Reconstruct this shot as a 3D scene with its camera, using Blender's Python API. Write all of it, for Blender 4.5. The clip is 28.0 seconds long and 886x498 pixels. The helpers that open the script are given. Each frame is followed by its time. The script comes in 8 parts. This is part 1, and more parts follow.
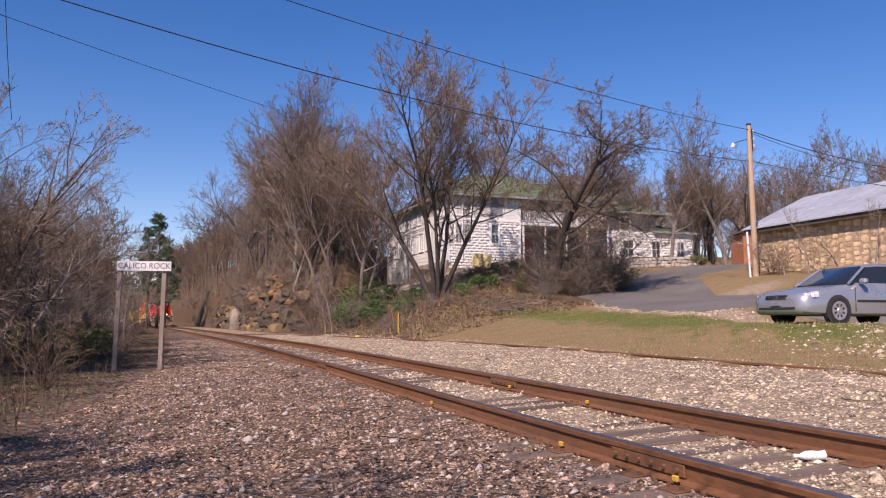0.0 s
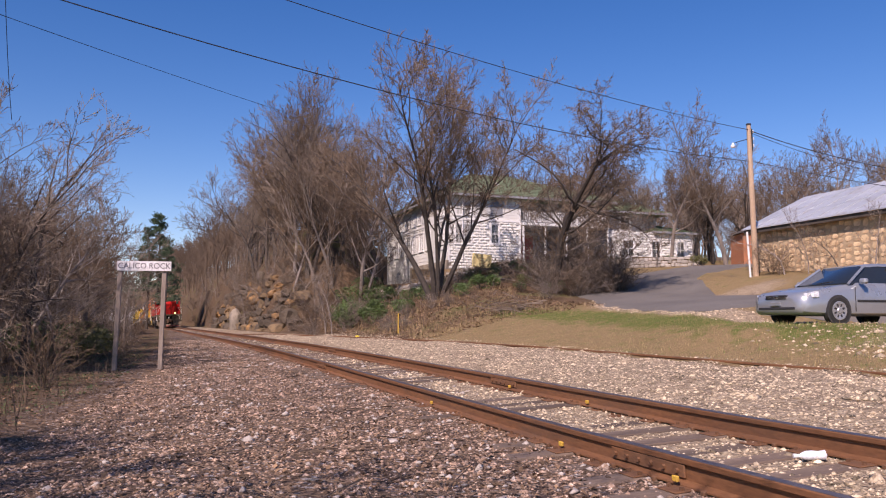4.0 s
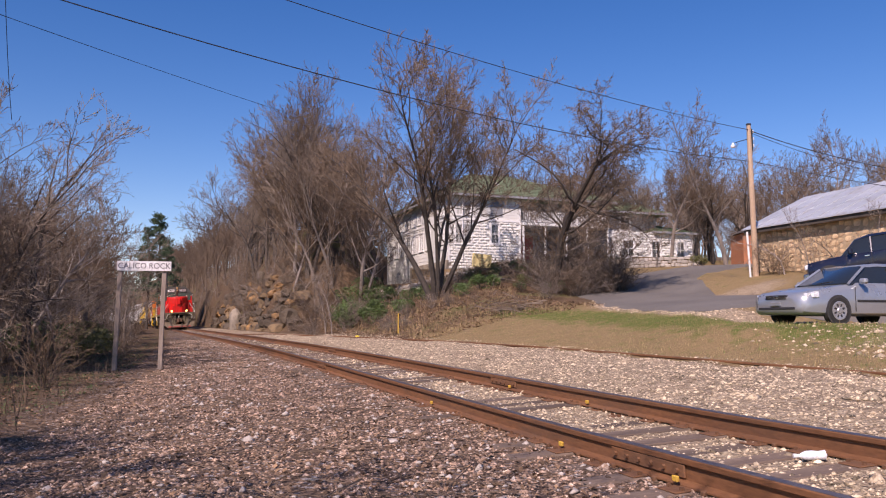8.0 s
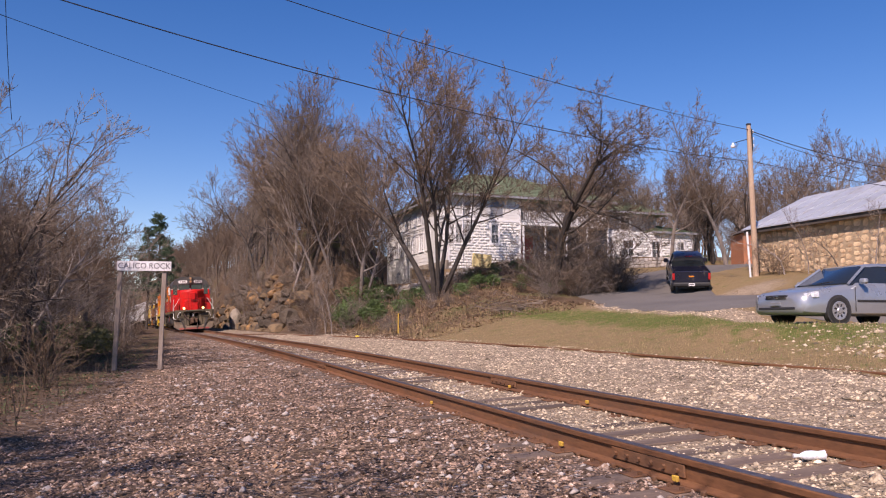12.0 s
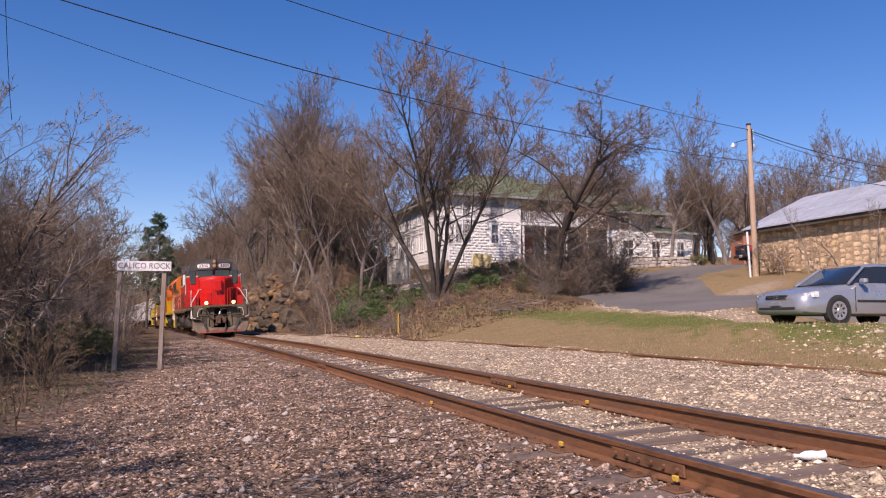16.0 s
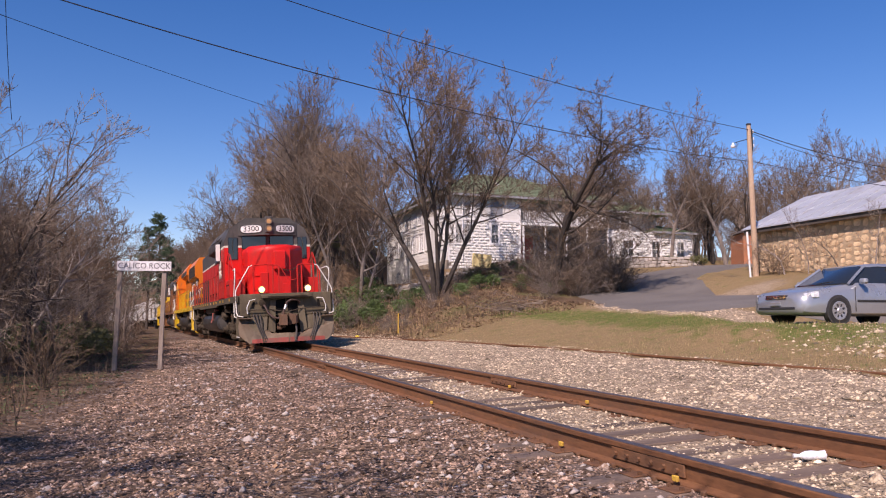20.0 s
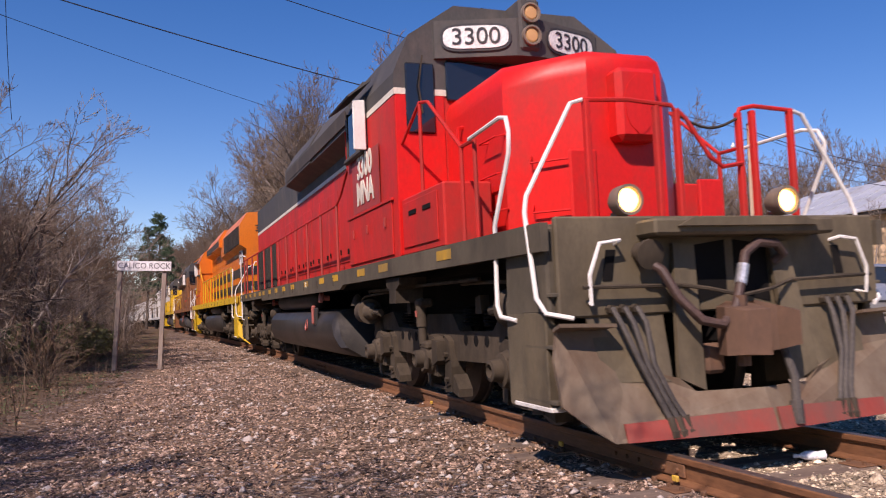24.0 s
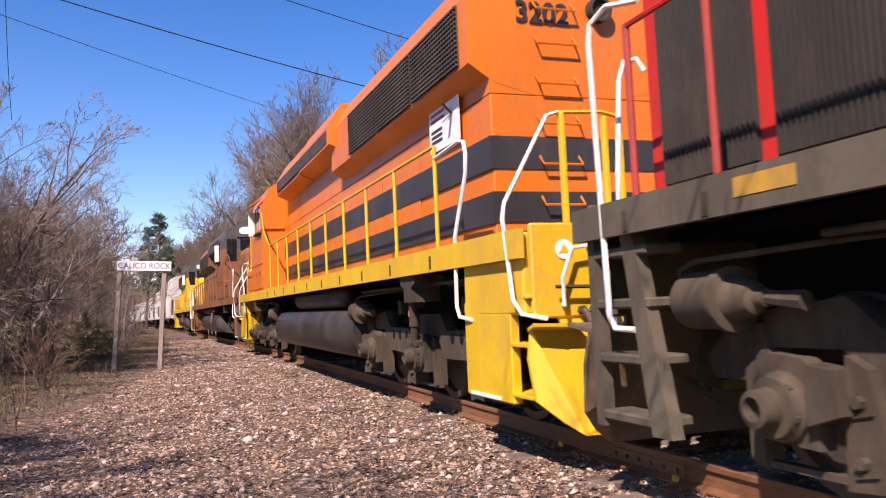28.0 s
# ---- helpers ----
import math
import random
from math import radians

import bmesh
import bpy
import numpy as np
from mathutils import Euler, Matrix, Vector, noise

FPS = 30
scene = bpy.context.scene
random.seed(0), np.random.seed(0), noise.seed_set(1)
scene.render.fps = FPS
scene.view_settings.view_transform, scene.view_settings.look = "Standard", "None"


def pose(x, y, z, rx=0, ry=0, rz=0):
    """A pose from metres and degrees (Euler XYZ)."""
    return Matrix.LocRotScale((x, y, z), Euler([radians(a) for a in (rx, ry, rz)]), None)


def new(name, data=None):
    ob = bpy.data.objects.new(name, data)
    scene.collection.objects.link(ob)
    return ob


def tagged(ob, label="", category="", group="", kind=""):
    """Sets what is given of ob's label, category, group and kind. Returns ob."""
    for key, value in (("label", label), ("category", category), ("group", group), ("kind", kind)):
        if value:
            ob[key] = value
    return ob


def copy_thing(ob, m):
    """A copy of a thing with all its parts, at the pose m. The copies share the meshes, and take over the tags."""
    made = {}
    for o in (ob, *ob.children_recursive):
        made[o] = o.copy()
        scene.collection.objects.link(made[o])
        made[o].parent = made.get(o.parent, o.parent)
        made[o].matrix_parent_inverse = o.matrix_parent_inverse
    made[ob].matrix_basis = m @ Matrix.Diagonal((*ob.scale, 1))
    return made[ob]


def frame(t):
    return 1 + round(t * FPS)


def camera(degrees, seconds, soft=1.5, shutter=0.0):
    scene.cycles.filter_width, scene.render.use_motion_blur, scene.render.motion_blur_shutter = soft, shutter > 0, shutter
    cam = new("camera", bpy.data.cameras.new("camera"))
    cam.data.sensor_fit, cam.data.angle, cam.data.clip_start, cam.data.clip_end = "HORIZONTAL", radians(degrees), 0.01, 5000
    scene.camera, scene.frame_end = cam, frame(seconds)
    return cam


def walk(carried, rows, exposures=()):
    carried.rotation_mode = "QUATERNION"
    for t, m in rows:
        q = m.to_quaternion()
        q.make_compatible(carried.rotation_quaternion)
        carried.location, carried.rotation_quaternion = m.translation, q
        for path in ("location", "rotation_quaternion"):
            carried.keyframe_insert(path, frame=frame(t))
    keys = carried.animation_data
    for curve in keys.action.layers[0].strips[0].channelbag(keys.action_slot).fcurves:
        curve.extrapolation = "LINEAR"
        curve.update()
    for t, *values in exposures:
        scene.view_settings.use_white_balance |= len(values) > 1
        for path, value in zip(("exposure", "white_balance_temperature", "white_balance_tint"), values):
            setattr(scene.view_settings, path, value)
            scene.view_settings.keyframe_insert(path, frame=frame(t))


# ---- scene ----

# ---------------------------------------------------------------- camera
cam = camera(57.83, 28.0, soft=1.1, shutter=0.15)
EYE = Vector((-4.09, 0.0, 0.842))
YAW, PITCH = 19.635, 5.285
VIEW = pose(*EYE, 90 + PITCH, 0, -YAW)
walk(cam, [(0, VIEW), (28, VIEW)], exposures=[(0, 0.18, 7200, 31), (24.0, 0.18, 7200, 31), (24.5, 0.5, 7200, 31), (25.0, 0.84, 7200, 31), (28, 0.72, 7200, 31)])

# ---------------------------------------------------------------- light
SUN_AZ = Vector((-0.70, -0.714, 0)).normalized()
SUN_ELEV = radians(43)
world = bpy.data.worlds.new("sky")
scene.world = world
world.use_nodes = True
wn = world.node_tree
sky = wn.nodes.new("ShaderNodeTexSky")
sky.sky_type, sky.sun_disc, sky.sun_elevation = "NISHITA", False, SUN_ELEV
sky.sun_rotation = math.atan2(SUN_AZ.x, SUN_AZ.y)
sky.altitude, sky.air_density, sky.dust_density, sky.ozone_density = 500, 1.0, 0.05, 2.6
hue = wn.nodes.new("ShaderNodeHueSaturation")
hue.inputs["Saturation"].default_value = 1.38
hue.inputs["Hue"].default_value = 0.509
wn.links.new(sky.outputs[0], hue.inputs["Color"])
wn.links.new(hue.outputs[0], wn.nodes["Background"].inputs[0])
wn.nodes["Background"].inputs[1].default_value = 0.118
sun = new("sun", bpy.data.lights.new("sun", "SUN"))
sun.data.energy, sun.data.angle, sun.data.color = 5.0, radians(0.53), (1.0, 0.93, 0.85)
to_sun = SUN_AZ * math.cos(SUN_ELEV) + Vector((0, 0, math.sin(SUN_ELEV)))
sun.matrix_world = Matrix.Translation((-20, -20, 40)) @ to_sun.to_track_quat("Z", "Y").to_matrix().to_4x4()


# ---------------------------------------------------------------- mesh helpers
class Geo:
    """Collects vertices and faces of one mesh."""

    def __init__(self):
        self.v, self.f = [], []

    def add(self, verts, faces):
        n = len(self.v)
        self.v.extend(tuple(p) for p in verts)
        self.f.extend(tuple(i + n for i in face) for face in faces)
        return self

    def box(self, x0, x1, y0, y1, z0, z1, b=0.0):
        if b <= 0:
            vs = [(x, y, z) for z in (z0, z1) for y in (y0, y1) for x in (x0, x1)]
            return self.add(vs, [(0, 2, 3, 1), (4, 5, 7, 6), (0, 1, 5, 4), (2, 6, 7, 3), (0, 4, 6, 2), (1, 3, 7, 5)])
        b = min(b, (x1 - x0) * 0.45, (y1 - y0) * 0.45, (z1 - z0) * 0.45)
        vs, idx = [], {}
        for sx in (0, 1):
            for sy in (0, 1):
                for sz in (0, 1):
                    c = ((x0, x1)[sx], (y0, y1)[sy], (z0, z1)[sz])
                    d = (b if sx == 0 else -b, b if sy == 0 else -b, b if sz == 0 else -b)
                    for a in range(3):
                        p = [c[k] + d[k] for k in range(3)]
                        p[a] = c[a]
                        idx[sx, sy, sz, a] = len(vs)
                        vs.append(tuple(p))
        fs = []
        for a in range(3):
            u, w = (a + 1) % 3, (a + 2) % 3
            for s in (0, 1):
                ring = []
                for (p, q) in ((0, 0), (1, 0), (1, 1), (0, 1)):
                    k = [0, 0, 0]
                    k[a], k[u], k[w] = s, p, q
                    ring.append(idx[k[0], k[1], k[2], a])
                fs.append(tuple(ring if s else ring[::-1]))
            for p in (0, 1):
                for q in (0, 1):
                    k0, k1 = [0, 0, 0], [0, 0, 0]
                    k0[u] = k1[u] = p
                    k0[w] = k1[w] = q
                    k0[a], k1[a] = 0, 1
                    e = (idx[(*k0, u)], idx[(*k1, u)], idx[(*k1, w)], idx[(*k0, w)])
                    fs.append(e if (p + q) % 2 == 0 else e[::-1])
        for sx in (0, 1):
            for sy in (0, 1):
                for sz in (0, 1):
                    e = tuple(idx[sx, sy, sz, a] for a in range(3))
                    fs.append(e if (sx + sy + sz) % 2 else e[::-1])
        return self.add(vs, fs)

    def tube(self, pts, r, n=6, r1=None, caps=True):
        pts = [Vector(p) for p in pts]
        r1 = r if r1 is None else r1
        vs, m = [], len(pts)
        ref = None
        for i, p in enumerate(pts):
            t = (pts[min(i + 1, m - 1)] - pts[max(i - 1, 0)]).normalized()
            if ref is None:
                ref = t.orthogonal().normalized()
            ref = (ref - t * ref.dot(t))
            ref = ref.normalized() if ref.length > 1e-6 else t.orthogonal().normalized()
            o = t.cross(ref)
            rr = r + (r1 - r) * i / max(m - 1, 1)
            for k in range(n):
                a = 2 * math.pi * k / n
                vs.append(p + (ref * math.cos(a) + o * math.sin(a)) * rr)
        fs = [(i * n + k, i * n + (k + 1) % n, (i + 1) * n + (k + 1) % n, (i + 1) * n + k) for i in range(m - 1) for k in range(n)]
        if caps:
            fs += [tuple(range(n))[::-1], tuple((m - 1) * n + k for k in range(n))]
        return self.add(vs, fs)

    def cyl(self, p0, p1, r, n=16, r1=None):
        return self.tube([p0, p1], r, n, r1)

    def lathe(self, c, axis, prof, n=20):
        """Turned shape: prof is a list of (distance along axis, radius)."""
        c, axis = Vector(c), Vector(axis).normalized()
        u = axis.orthogonal().normalized()
        w = axis.cross(u)
        vs = [c + axis * d + (u * math.cos(2 * math.pi * k / n) + w * math.sin(2 * math.pi * k / n)) * r for d, r in prof for k in range(n)]
        m = len(prof)
        fs = [(i * n + k, i * n + (k + 1) % n, (i + 1) * n + (k + 1) % n, (i + 1) * n + k) for i in range(m - 1) for k in range(n)]
        fs += [tuple(range(n))[::-1], tuple((m - 1) * n + k for k in range(n))]
        return self.add(vs, fs)

    def prism(self, poly, a, b, axis="y"):
        """Polygon extruded along an axis. For y: poly in (x, z); x: (y, z); z: (x, y)."""
        put = {"y": lambda p, t: (p[0], t, p[1]), "x": lambda p, t: (t, p[0], p[1]), "z": lambda p, t: (p[0], p[1], t)}[axis]
        n = len(poly)
        vs = [put(p, a) for p in poly] + [put(p, b) for p in poly]
        fs = [tuple(range(n)), tuple(range(2 * n - 1, n - 1, -1))] + [(i, i + n, (i + 1) % n + n, (i + 1) % n) for i in range(n)]
        return self.add(vs, fs)

    def loft(self, rings, close=True, caps=True):
        n, m = len(rings[0]), len(rings)
        vs = [p for r in rings for p in r]
        last = n if close else n - 1
        fs = [(i * n + k, i * n + (k + 1) % n, (i + 1) * n + (k + 1) % n, (i + 1) * n + k) for i in range(m - 1) for k in range(last)]
        if caps:
            fs += [tuple(range(n))[::-1], tuple((m - 1) * n + k for k in range(n))]
        return self.add(vs, fs)

    def moved(self, m):
        self.v = [tuple(m @ Vector(p)) for p in self.v]
        return self

    def mesh(self, name, smooth=False, fix=True):
        me = bpy.data.meshes.new(name)
        me.from_pydata(self.v, [], self.f)
        if fix:
            bm = bmesh.new()
            bm.from_mesh(me)
            bmesh.ops.recalc_face_normals(bm, faces=bm.faces)
            bm.to_mesh(me)
            bm.free()
        if smooth:
            me.polygons.foreach_set("use_smooth", [True] * len(me.polygons))
            me.set_sharp_from_angle(angle=radians(40))
        me.update()
        return me


def part(name, geo, material, parent=None, label="", smooth=False, fix=True):
    """One mesh object under a thing, or at top level."""
    me = geo.mesh(name, smooth, fix) if isinstance(geo, Geo) else geo
    if material is not None and not me.materials:
        me.materials.append(material)
    ob = new(name, me)
    if parent is not None:
        ob.parent = parent
    return tagged(ob, label) if label else ob


def thing(name, label, category, group="", kind="", m=None):
    ob = new(name)
    ob.empty_display_size = 0.2
    if m is not None:
        ob.matrix_basis = m
    return tagged(ob, label, category, group, kind)


def lettering(name, body, size, material, parent, m, depth=0.004, squeeze=1.0, bold=0.0):
    cu = bpy.data.curves.new(name, "FONT")
    cu.body, cu.size, cu.extrude, cu.align_x, cu.align_y, cu.offset = body, size, depth, "CENTER", "CENTER", bold
    tmp = new(name + "_curve", cu)
    me = bpy.data.meshes.new_from_object(tmp)
    bpy.data.objects.remove(tmp)
    me.transform(m @ Matrix.Diagonal((squeeze, 1, 1, 1)))
    me.materials.clear()
    return part(name, me, material, parent)


# ---------------------------------------------------------------- materials
def stuff_mat(name, c1, c2, rough=0.7, metal=0.0, s1=1.5, s2=30.0, bump=0.2, dirt=None, dirt_amount=0.5, dirt_scale=2.0, stretch=(1, 1, 1), rand=0.0, c3=None, spec=0.5, fine=0.25, coat=0.0, island=0.0):
    m = bpy.data.materials.new(name)
    m.use_nodes = True
    nt = m.node_tree
    N, L = nt.nodes, nt.links
    bs = N["Principled BSDF"]
    bs.inputs["Metallic"].default_value = metal
    bs.inputs["Specular IOR Level"].default_value = spec
    if coat:
        bs.inputs["Coat Weight"].default_value = coat
        bs.inputs["Coat Roughness"].default_value = 0.08
    tc = N.new("ShaderNodeTexCoord")
    mp = N.new("ShaderNodeMapping")
    mp.inputs["Scale"].default_value = stretch
    L.new(tc.outputs["Object"], mp.inputs[0])

    def noise_node(scale, detail=4.0, rough_=0.6):
        n = N.new("ShaderNodeTexNoise")
        n.inputs["Scale"].default_value, n.inputs["Detail"].default_value, n.inputs["Roughness"].default_value = scale, detail, rough_
        L.new(mp.outputs[0], n.inputs["Vector"])
        return n

    def ramp(fac, a, b):
        r = N.new("ShaderNodeMapRange")
        r.inputs[1].default_value, r.inputs[2].default_value = a, b
        L.new(fac, r.inputs[0])
        return r.outputs[0]

    def mix(fac, a, b, mode="MIX"):
        x = N.new("ShaderNodeMix")
        x.data_type, x.blend_type = "RGBA", mode
        for sock, val in ((x.inputs[0], fac), (x.inputs[6], a), (x.inputs[7], b)):
            if isinstance(val, bpy.types.NodeSocket):
                L.new(val, sock)
            elif isinstance(val, tuple):
                sock.default_value = (*val[:3], 1)
            else:
                sock.default_value = val
        return x.outputs[2]

    big, small = noise_node(s1), noise_node(s2, 6.0)
    col = mix(ramp(big.outputs[0], 0.35, 0.65), c1, c2)
    if c3 is not None:
        n3 = noise_node(s1 * 3.3, 5.0)
        col = mix(ramp(n3.outputs[0], 0.52, 0.68), col, c3)
    g = ramp(small.outputs[0], 0.3, 0.7)
    lo = N.new("ShaderNodeMapRange")
    lo.inputs[3].default_value, lo.inputs[4].default_value = 1 - fine, 1 + fine
    L.new(g, lo.inputs[0])
    sc = N.new("ShaderNodeVectorMath")
    sc.operation = "SCALE"
    L.new(col, sc.inputs[0])
    L.new(lo.outputs[0], sc.inputs[3])
    col = sc.outputs[0]
    if rand:
        oi = N.new("ShaderNodeObjectInfo")
        rr = N.new("ShaderNodeMapRange")
        rr.inputs[3].default_value, rr.inputs[4].default_value = 1 - rand, 1 + rand
        L.new(oi.outputs["Random"], rr.inputs[0])
        s2n = N.new("ShaderNodeVectorMath")
        s2n.operation = "SCALE"
        L.new(col, s2n.inputs[0])
        L.new(rr.outputs[0], s2n.inputs[3])
        col = s2n.outputs[0]
    if island:
        ge = N.new("ShaderNodeNewGeometry")
        ri = N.new("ShaderNodeMapRange")
        ri.inputs[3].default_value, ri.inputs[4].default_value = 1 - island, 1 + island
        L.new(ge.outputs["Random Per Island"], ri.inputs[0])
        s3n = N.new("ShaderNodeVectorMath")
        s3n.operation = "SCALE"
        L.new(col, s3n.inputs[0])
        L.new(ri.outputs[0], s3n.inputs[3])
        col = s3n.outputs[0]
    if dirt is not None:
        dn = noise_node(dirt_scale, 6.0, 0.7)
        fac = ramp(dn.outputs[0], 0.62 - 0.35 * dirt_amount, 0.95 - 0.35 * dirt_amount)
        col = mix(fac, col, dirt)
    L.new(col, bs.inputs["Base Color"])
    rg = N.new("ShaderNodeMapRange")
    rg.inputs[3].default_value, rg.inputs[4].default_value = max(rough - 0.12, 0.02), min(rough + 0.12, 1)
    L.new(big.outputs[0], rg.inputs[0])
    L.new(rg.outputs[0], bs.inputs["Roughness"])
    if bump:
        bp = N.new("ShaderNodeBump")
        bp.inputs["Strength"].default_value, bp.inputs["Distance"].default_value = bump, 0.6 / s2
        L.new(small.outputs[0], bp.inputs["Height"])
        L.new(bp.outputs[0], bs.inputs["Normal"])
    return m


def glow_mat(name, color, strength):
    m = bpy.data.materials.new(name)
    m.use_nodes = True
    b = m.node_tree.nodes["Principled BSDF"]
    b.inputs["Base Color"].default_value = (*color, 1)
    b.inputs["Emission Color"].default_value = (*color, 1)
    b.inputs["Emission Strength"].default_value = strength
    b.inputs["Roughness"].default_value = 0.3
    return m


def glass_mat(name, tint, rough=0.04):
    m = bpy.data.materials.new(name)
    m.use_nodes = True
    b = m.node_tree.nodes["Principled BSDF"]
    b.inputs["Base Color"].default_value = (*tint, 1)
    b.inputs["Roughness"].default_value = rough
    b.inputs["IOR"].default_value = 1.5
    b.inputs["Specular IOR Level"].default_value = 0.9
    return m


M_BARK = stuff_mat("bark_grey", (0.084, 0.066, 0.053), (0.136, 0.112, 0.092), 0.9, s1=2, s2=25, bump=0.5, rand=0.25)
M_BARK_DARK = stuff_mat("bark_dark", (0.045, 0.036, 0.03), (0.085, 0.07, 0.058), 0.9, s1=2, s2=25, bump=0.5, rand=0.2)
M_BARK_PALE = stuff_mat("bark_pale", (0.20, 0.165, 0.14), (0.30, 0.255, 0.22), 0.9, s1=2, s2=25, bump=0.5, rand=0.25)
M_TWIG = stuff_mat("twig_brown", (0.115, 0.080, 0.054), (0.165, 0.118, 0.082), 0.9, s1=0.6, s2=20, bump=0, rand=0.25)
M_TWIG_RED = stuff_mat("twig_russet", (0.128, 0.086, 0.053), (0.178, 0.121, 0.076), 0.9, s1=0.6, s2=20, bump=0, rand=0.25)
M_TWIG_PALE = stuff_mat("twig_pale", (0.170, 0.134, 0.104), (0.235, 0.188, 0.149), 0.9, s1=0.6, s2=20, bump=0, rand=0.2)
M_POD = stuff_mat("seed_pod", (0.30, 0.22, 0.155), (0.22, 0.16, 0.11), 0.85, s1=1.2, s2=20, bump=0)
M_LEAF = stuff_mat("evergreen_leaf", (0.055, 0.10, 0.026), (0.095, 0.15, 0.04), 0.55, s1=0.9, s2=20, bump=0, rand=0.25)
M_LEAF_OLIVE = stuff_mat("olive_leaf", (0.10, 0.12, 0.04), (0.16, 0.15, 0.06), 0.6, s1=0.9, s2=20, bump=0, rand=0.25)
M_PINE = stuff_mat("pine_needle", (0.028, 0.055, 0.026), (0.05, 0.085, 0.035), 0.65, s1=0.9, s2=20, bump=0, rand=0.2)
M_DRY = stuff_mat("dry_grass", (0.288, 0.205, 0.101), (0.368, 0.274, 0.144), 0.85, s1=0.8, s2=20, bump=0, island=0.4)
M_GRASS = stuff_mat("green_grass", (0.09, 0.14, 0.028), (0.15, 0.19, 0.045), 0.75, s1=0.5, s2=20, bump=0, island=0.35)
M_DEADLEAF = stuff_mat("dead_leaf", (0.180, 0.108, 0.062), (0.247, 0.155, 0.09), 0.85, s1=4, s2=30, bump=0, island=0.5)
M_STONE = stuff_mat("ballast_stone", (0.21, 0.140, 0.101), (0.345, 0.238, 0.175), 0.9, s1=9, s2=60, bump=0.3, c3=(0.54, 0.43, 0.35), spec=0.2, island=0.75)
M_STONE_PALE = stuff_mat("pale_stone", (0.40, 0.32, 0.22), (0.56, 0.46, 0.335), 0.9, s1=7, s2=60, bump=0.3, c3=(0.19, 0.135, 0.092), spec=0.2, island=0.75)
M_RAIL = stuff_mat("rusty_rail", (0.155, 0.066, 0.028), (0.215, 0.096, 0.042), 0.75, s1=1.3, s2=40, bump=0.25, dirt=(0.08, 0.05, 0.035), dirt_amount=0.4, stretch=(1, 0.2, 1))
M_RAILTOP = stuff_mat("worn_rail_head", (0.13, 0.10, 0.09), (0.18, 0.145, 0.13), 0.4, metal=0.6, s1=2, s2=50, bump=0.05, stretch=(1, 0.1, 1))
M_TIE = stuff_mat("weathered_tie", (0.10, 0.07, 0.052), (0.17, 0.125, 0.095), 0.9, s1=3, s2=40, bump=0.6, stretch=(0.25, 1, 1), rand=0.3)
M_ASPHALT = stuff_mat("old_asphalt", (0.125, 0.114, 0.100), (0.158, 0.145, 0.128), 0.9, s1=0.35, s2=45, bump=0.25, fine=0.18)
M_ROCK = stuff_mat("sandstone_rock", (0.186, 0.118, 0.058), (0.248, 0.171, 0.095), 0.9, s1=0.6, s2=9, bump=0.7, dirt=(0.074, 0.059, 0.045), dirt_amount=0.6, dirt_scale=0.9, rand=0.25)
M_ROCK_GREY = stuff_mat("limestone_rock", (0.264, 0.226, 0.180), (0.330, 0.282, 0.227), 0.9, s1=0.6, s2=9, bump=0.7, dirt=(0.106, 0.088, 0.070), dirt_amount=0.55, dirt_scale=1.1, rand=0.2)
# Dark rock, with shadows of the rock face put into its brown
M_ROCK_DARK = stuff_mat("shadow_dark_rock", (0.085, 0.064, 0.045), (0.14, 0.105, 0.072), 0.92, s1=0.9, s2=9, bump=0.8, dirt=(0.05, 0.045, 0.032), dirt_amount=0.5, dirt_scale=1.3, rand=0.3)
M_ROCK_OCHRE = stuff_mat("ochre_rock", (0.33, 0.19, 0.075), (0.25, 0.135, 0.055), 0.92, s1=0.9, s2=9, bump=0.8, dirt=(0.10, 0.07, 0.045), dirt_amount=0.55, dirt_scale=1.3, rand=0.3)
M_WOOD_GREY = stuff_mat("grey_wood", (0.24, 0.19, 0.155), (0.33, 0.27, 0.225), 0.85, s1=2, s2=30, bump=0.4, stretch=(4, 4, 0.4))
M_POLE = stuff_mat("utility_pole_wood", (0.42, 0.29, 0.19), (0.5, 0.36, 0.25), 0.8, s1=1.2, s2=30, bump=0.4, stretch=(5, 5, 0.3))
M_WHITE = stuff_mat("white_paint", (0.80, 0.80, 0.78), (0.72, 0.72, 0.70), 0.6, s1=1.0, s2=25, bump=0.08, dirt=(0.5, 0.48, 0.44), dirt_amount=0.25, fine=0.06)
M_DARK = stuff_mat("dark_void", (0.03, 0.03, 0.032), (0.045, 0.045, 0.045), 0.8, s1=2, s2=20, bump=0)
M_CABLE = stuff_mat("cable_black", (0.018, 0.018, 0.02), (0.025, 0.025, 0.028), 0.6, s1=2, s2=20, bump=0)


# ---------------------------------------------------------------- lie of the land
SLOPE_Y = [0, 14, 26, 41, 75, 110, 130, 160, 200, 260, 330]
SLOPE_S = [0, 0, -0.02, -0.026, -0.026, -0.036, -0.04, -0.065, -0.105, -0.17, -0.26]
_ys = np.linspace(-120, 330, 901)
_sl = np.interp(_ys, SLOPE_Y, SLOPE_S)
_xs = np.concatenate([[0], np.cumsum((_sl[1:] + _sl[:-1]) * 0.25)])
_xs -= np.interp(0, _ys, _xs)
CANT = 0.05


def track_x(y):
    return np.interp(y, _ys, _xs)


def track_z(y):
    return np.interp(y, [6, 14, 26, 41, 70, 90], [0, 0.06, 0.15, 0.2, 0.27, 0.32])


def ease(a, b, v):
    t = np.clip((v - a) / (b - a), 0, 1)
    return t * t * (3 - 2 * t)


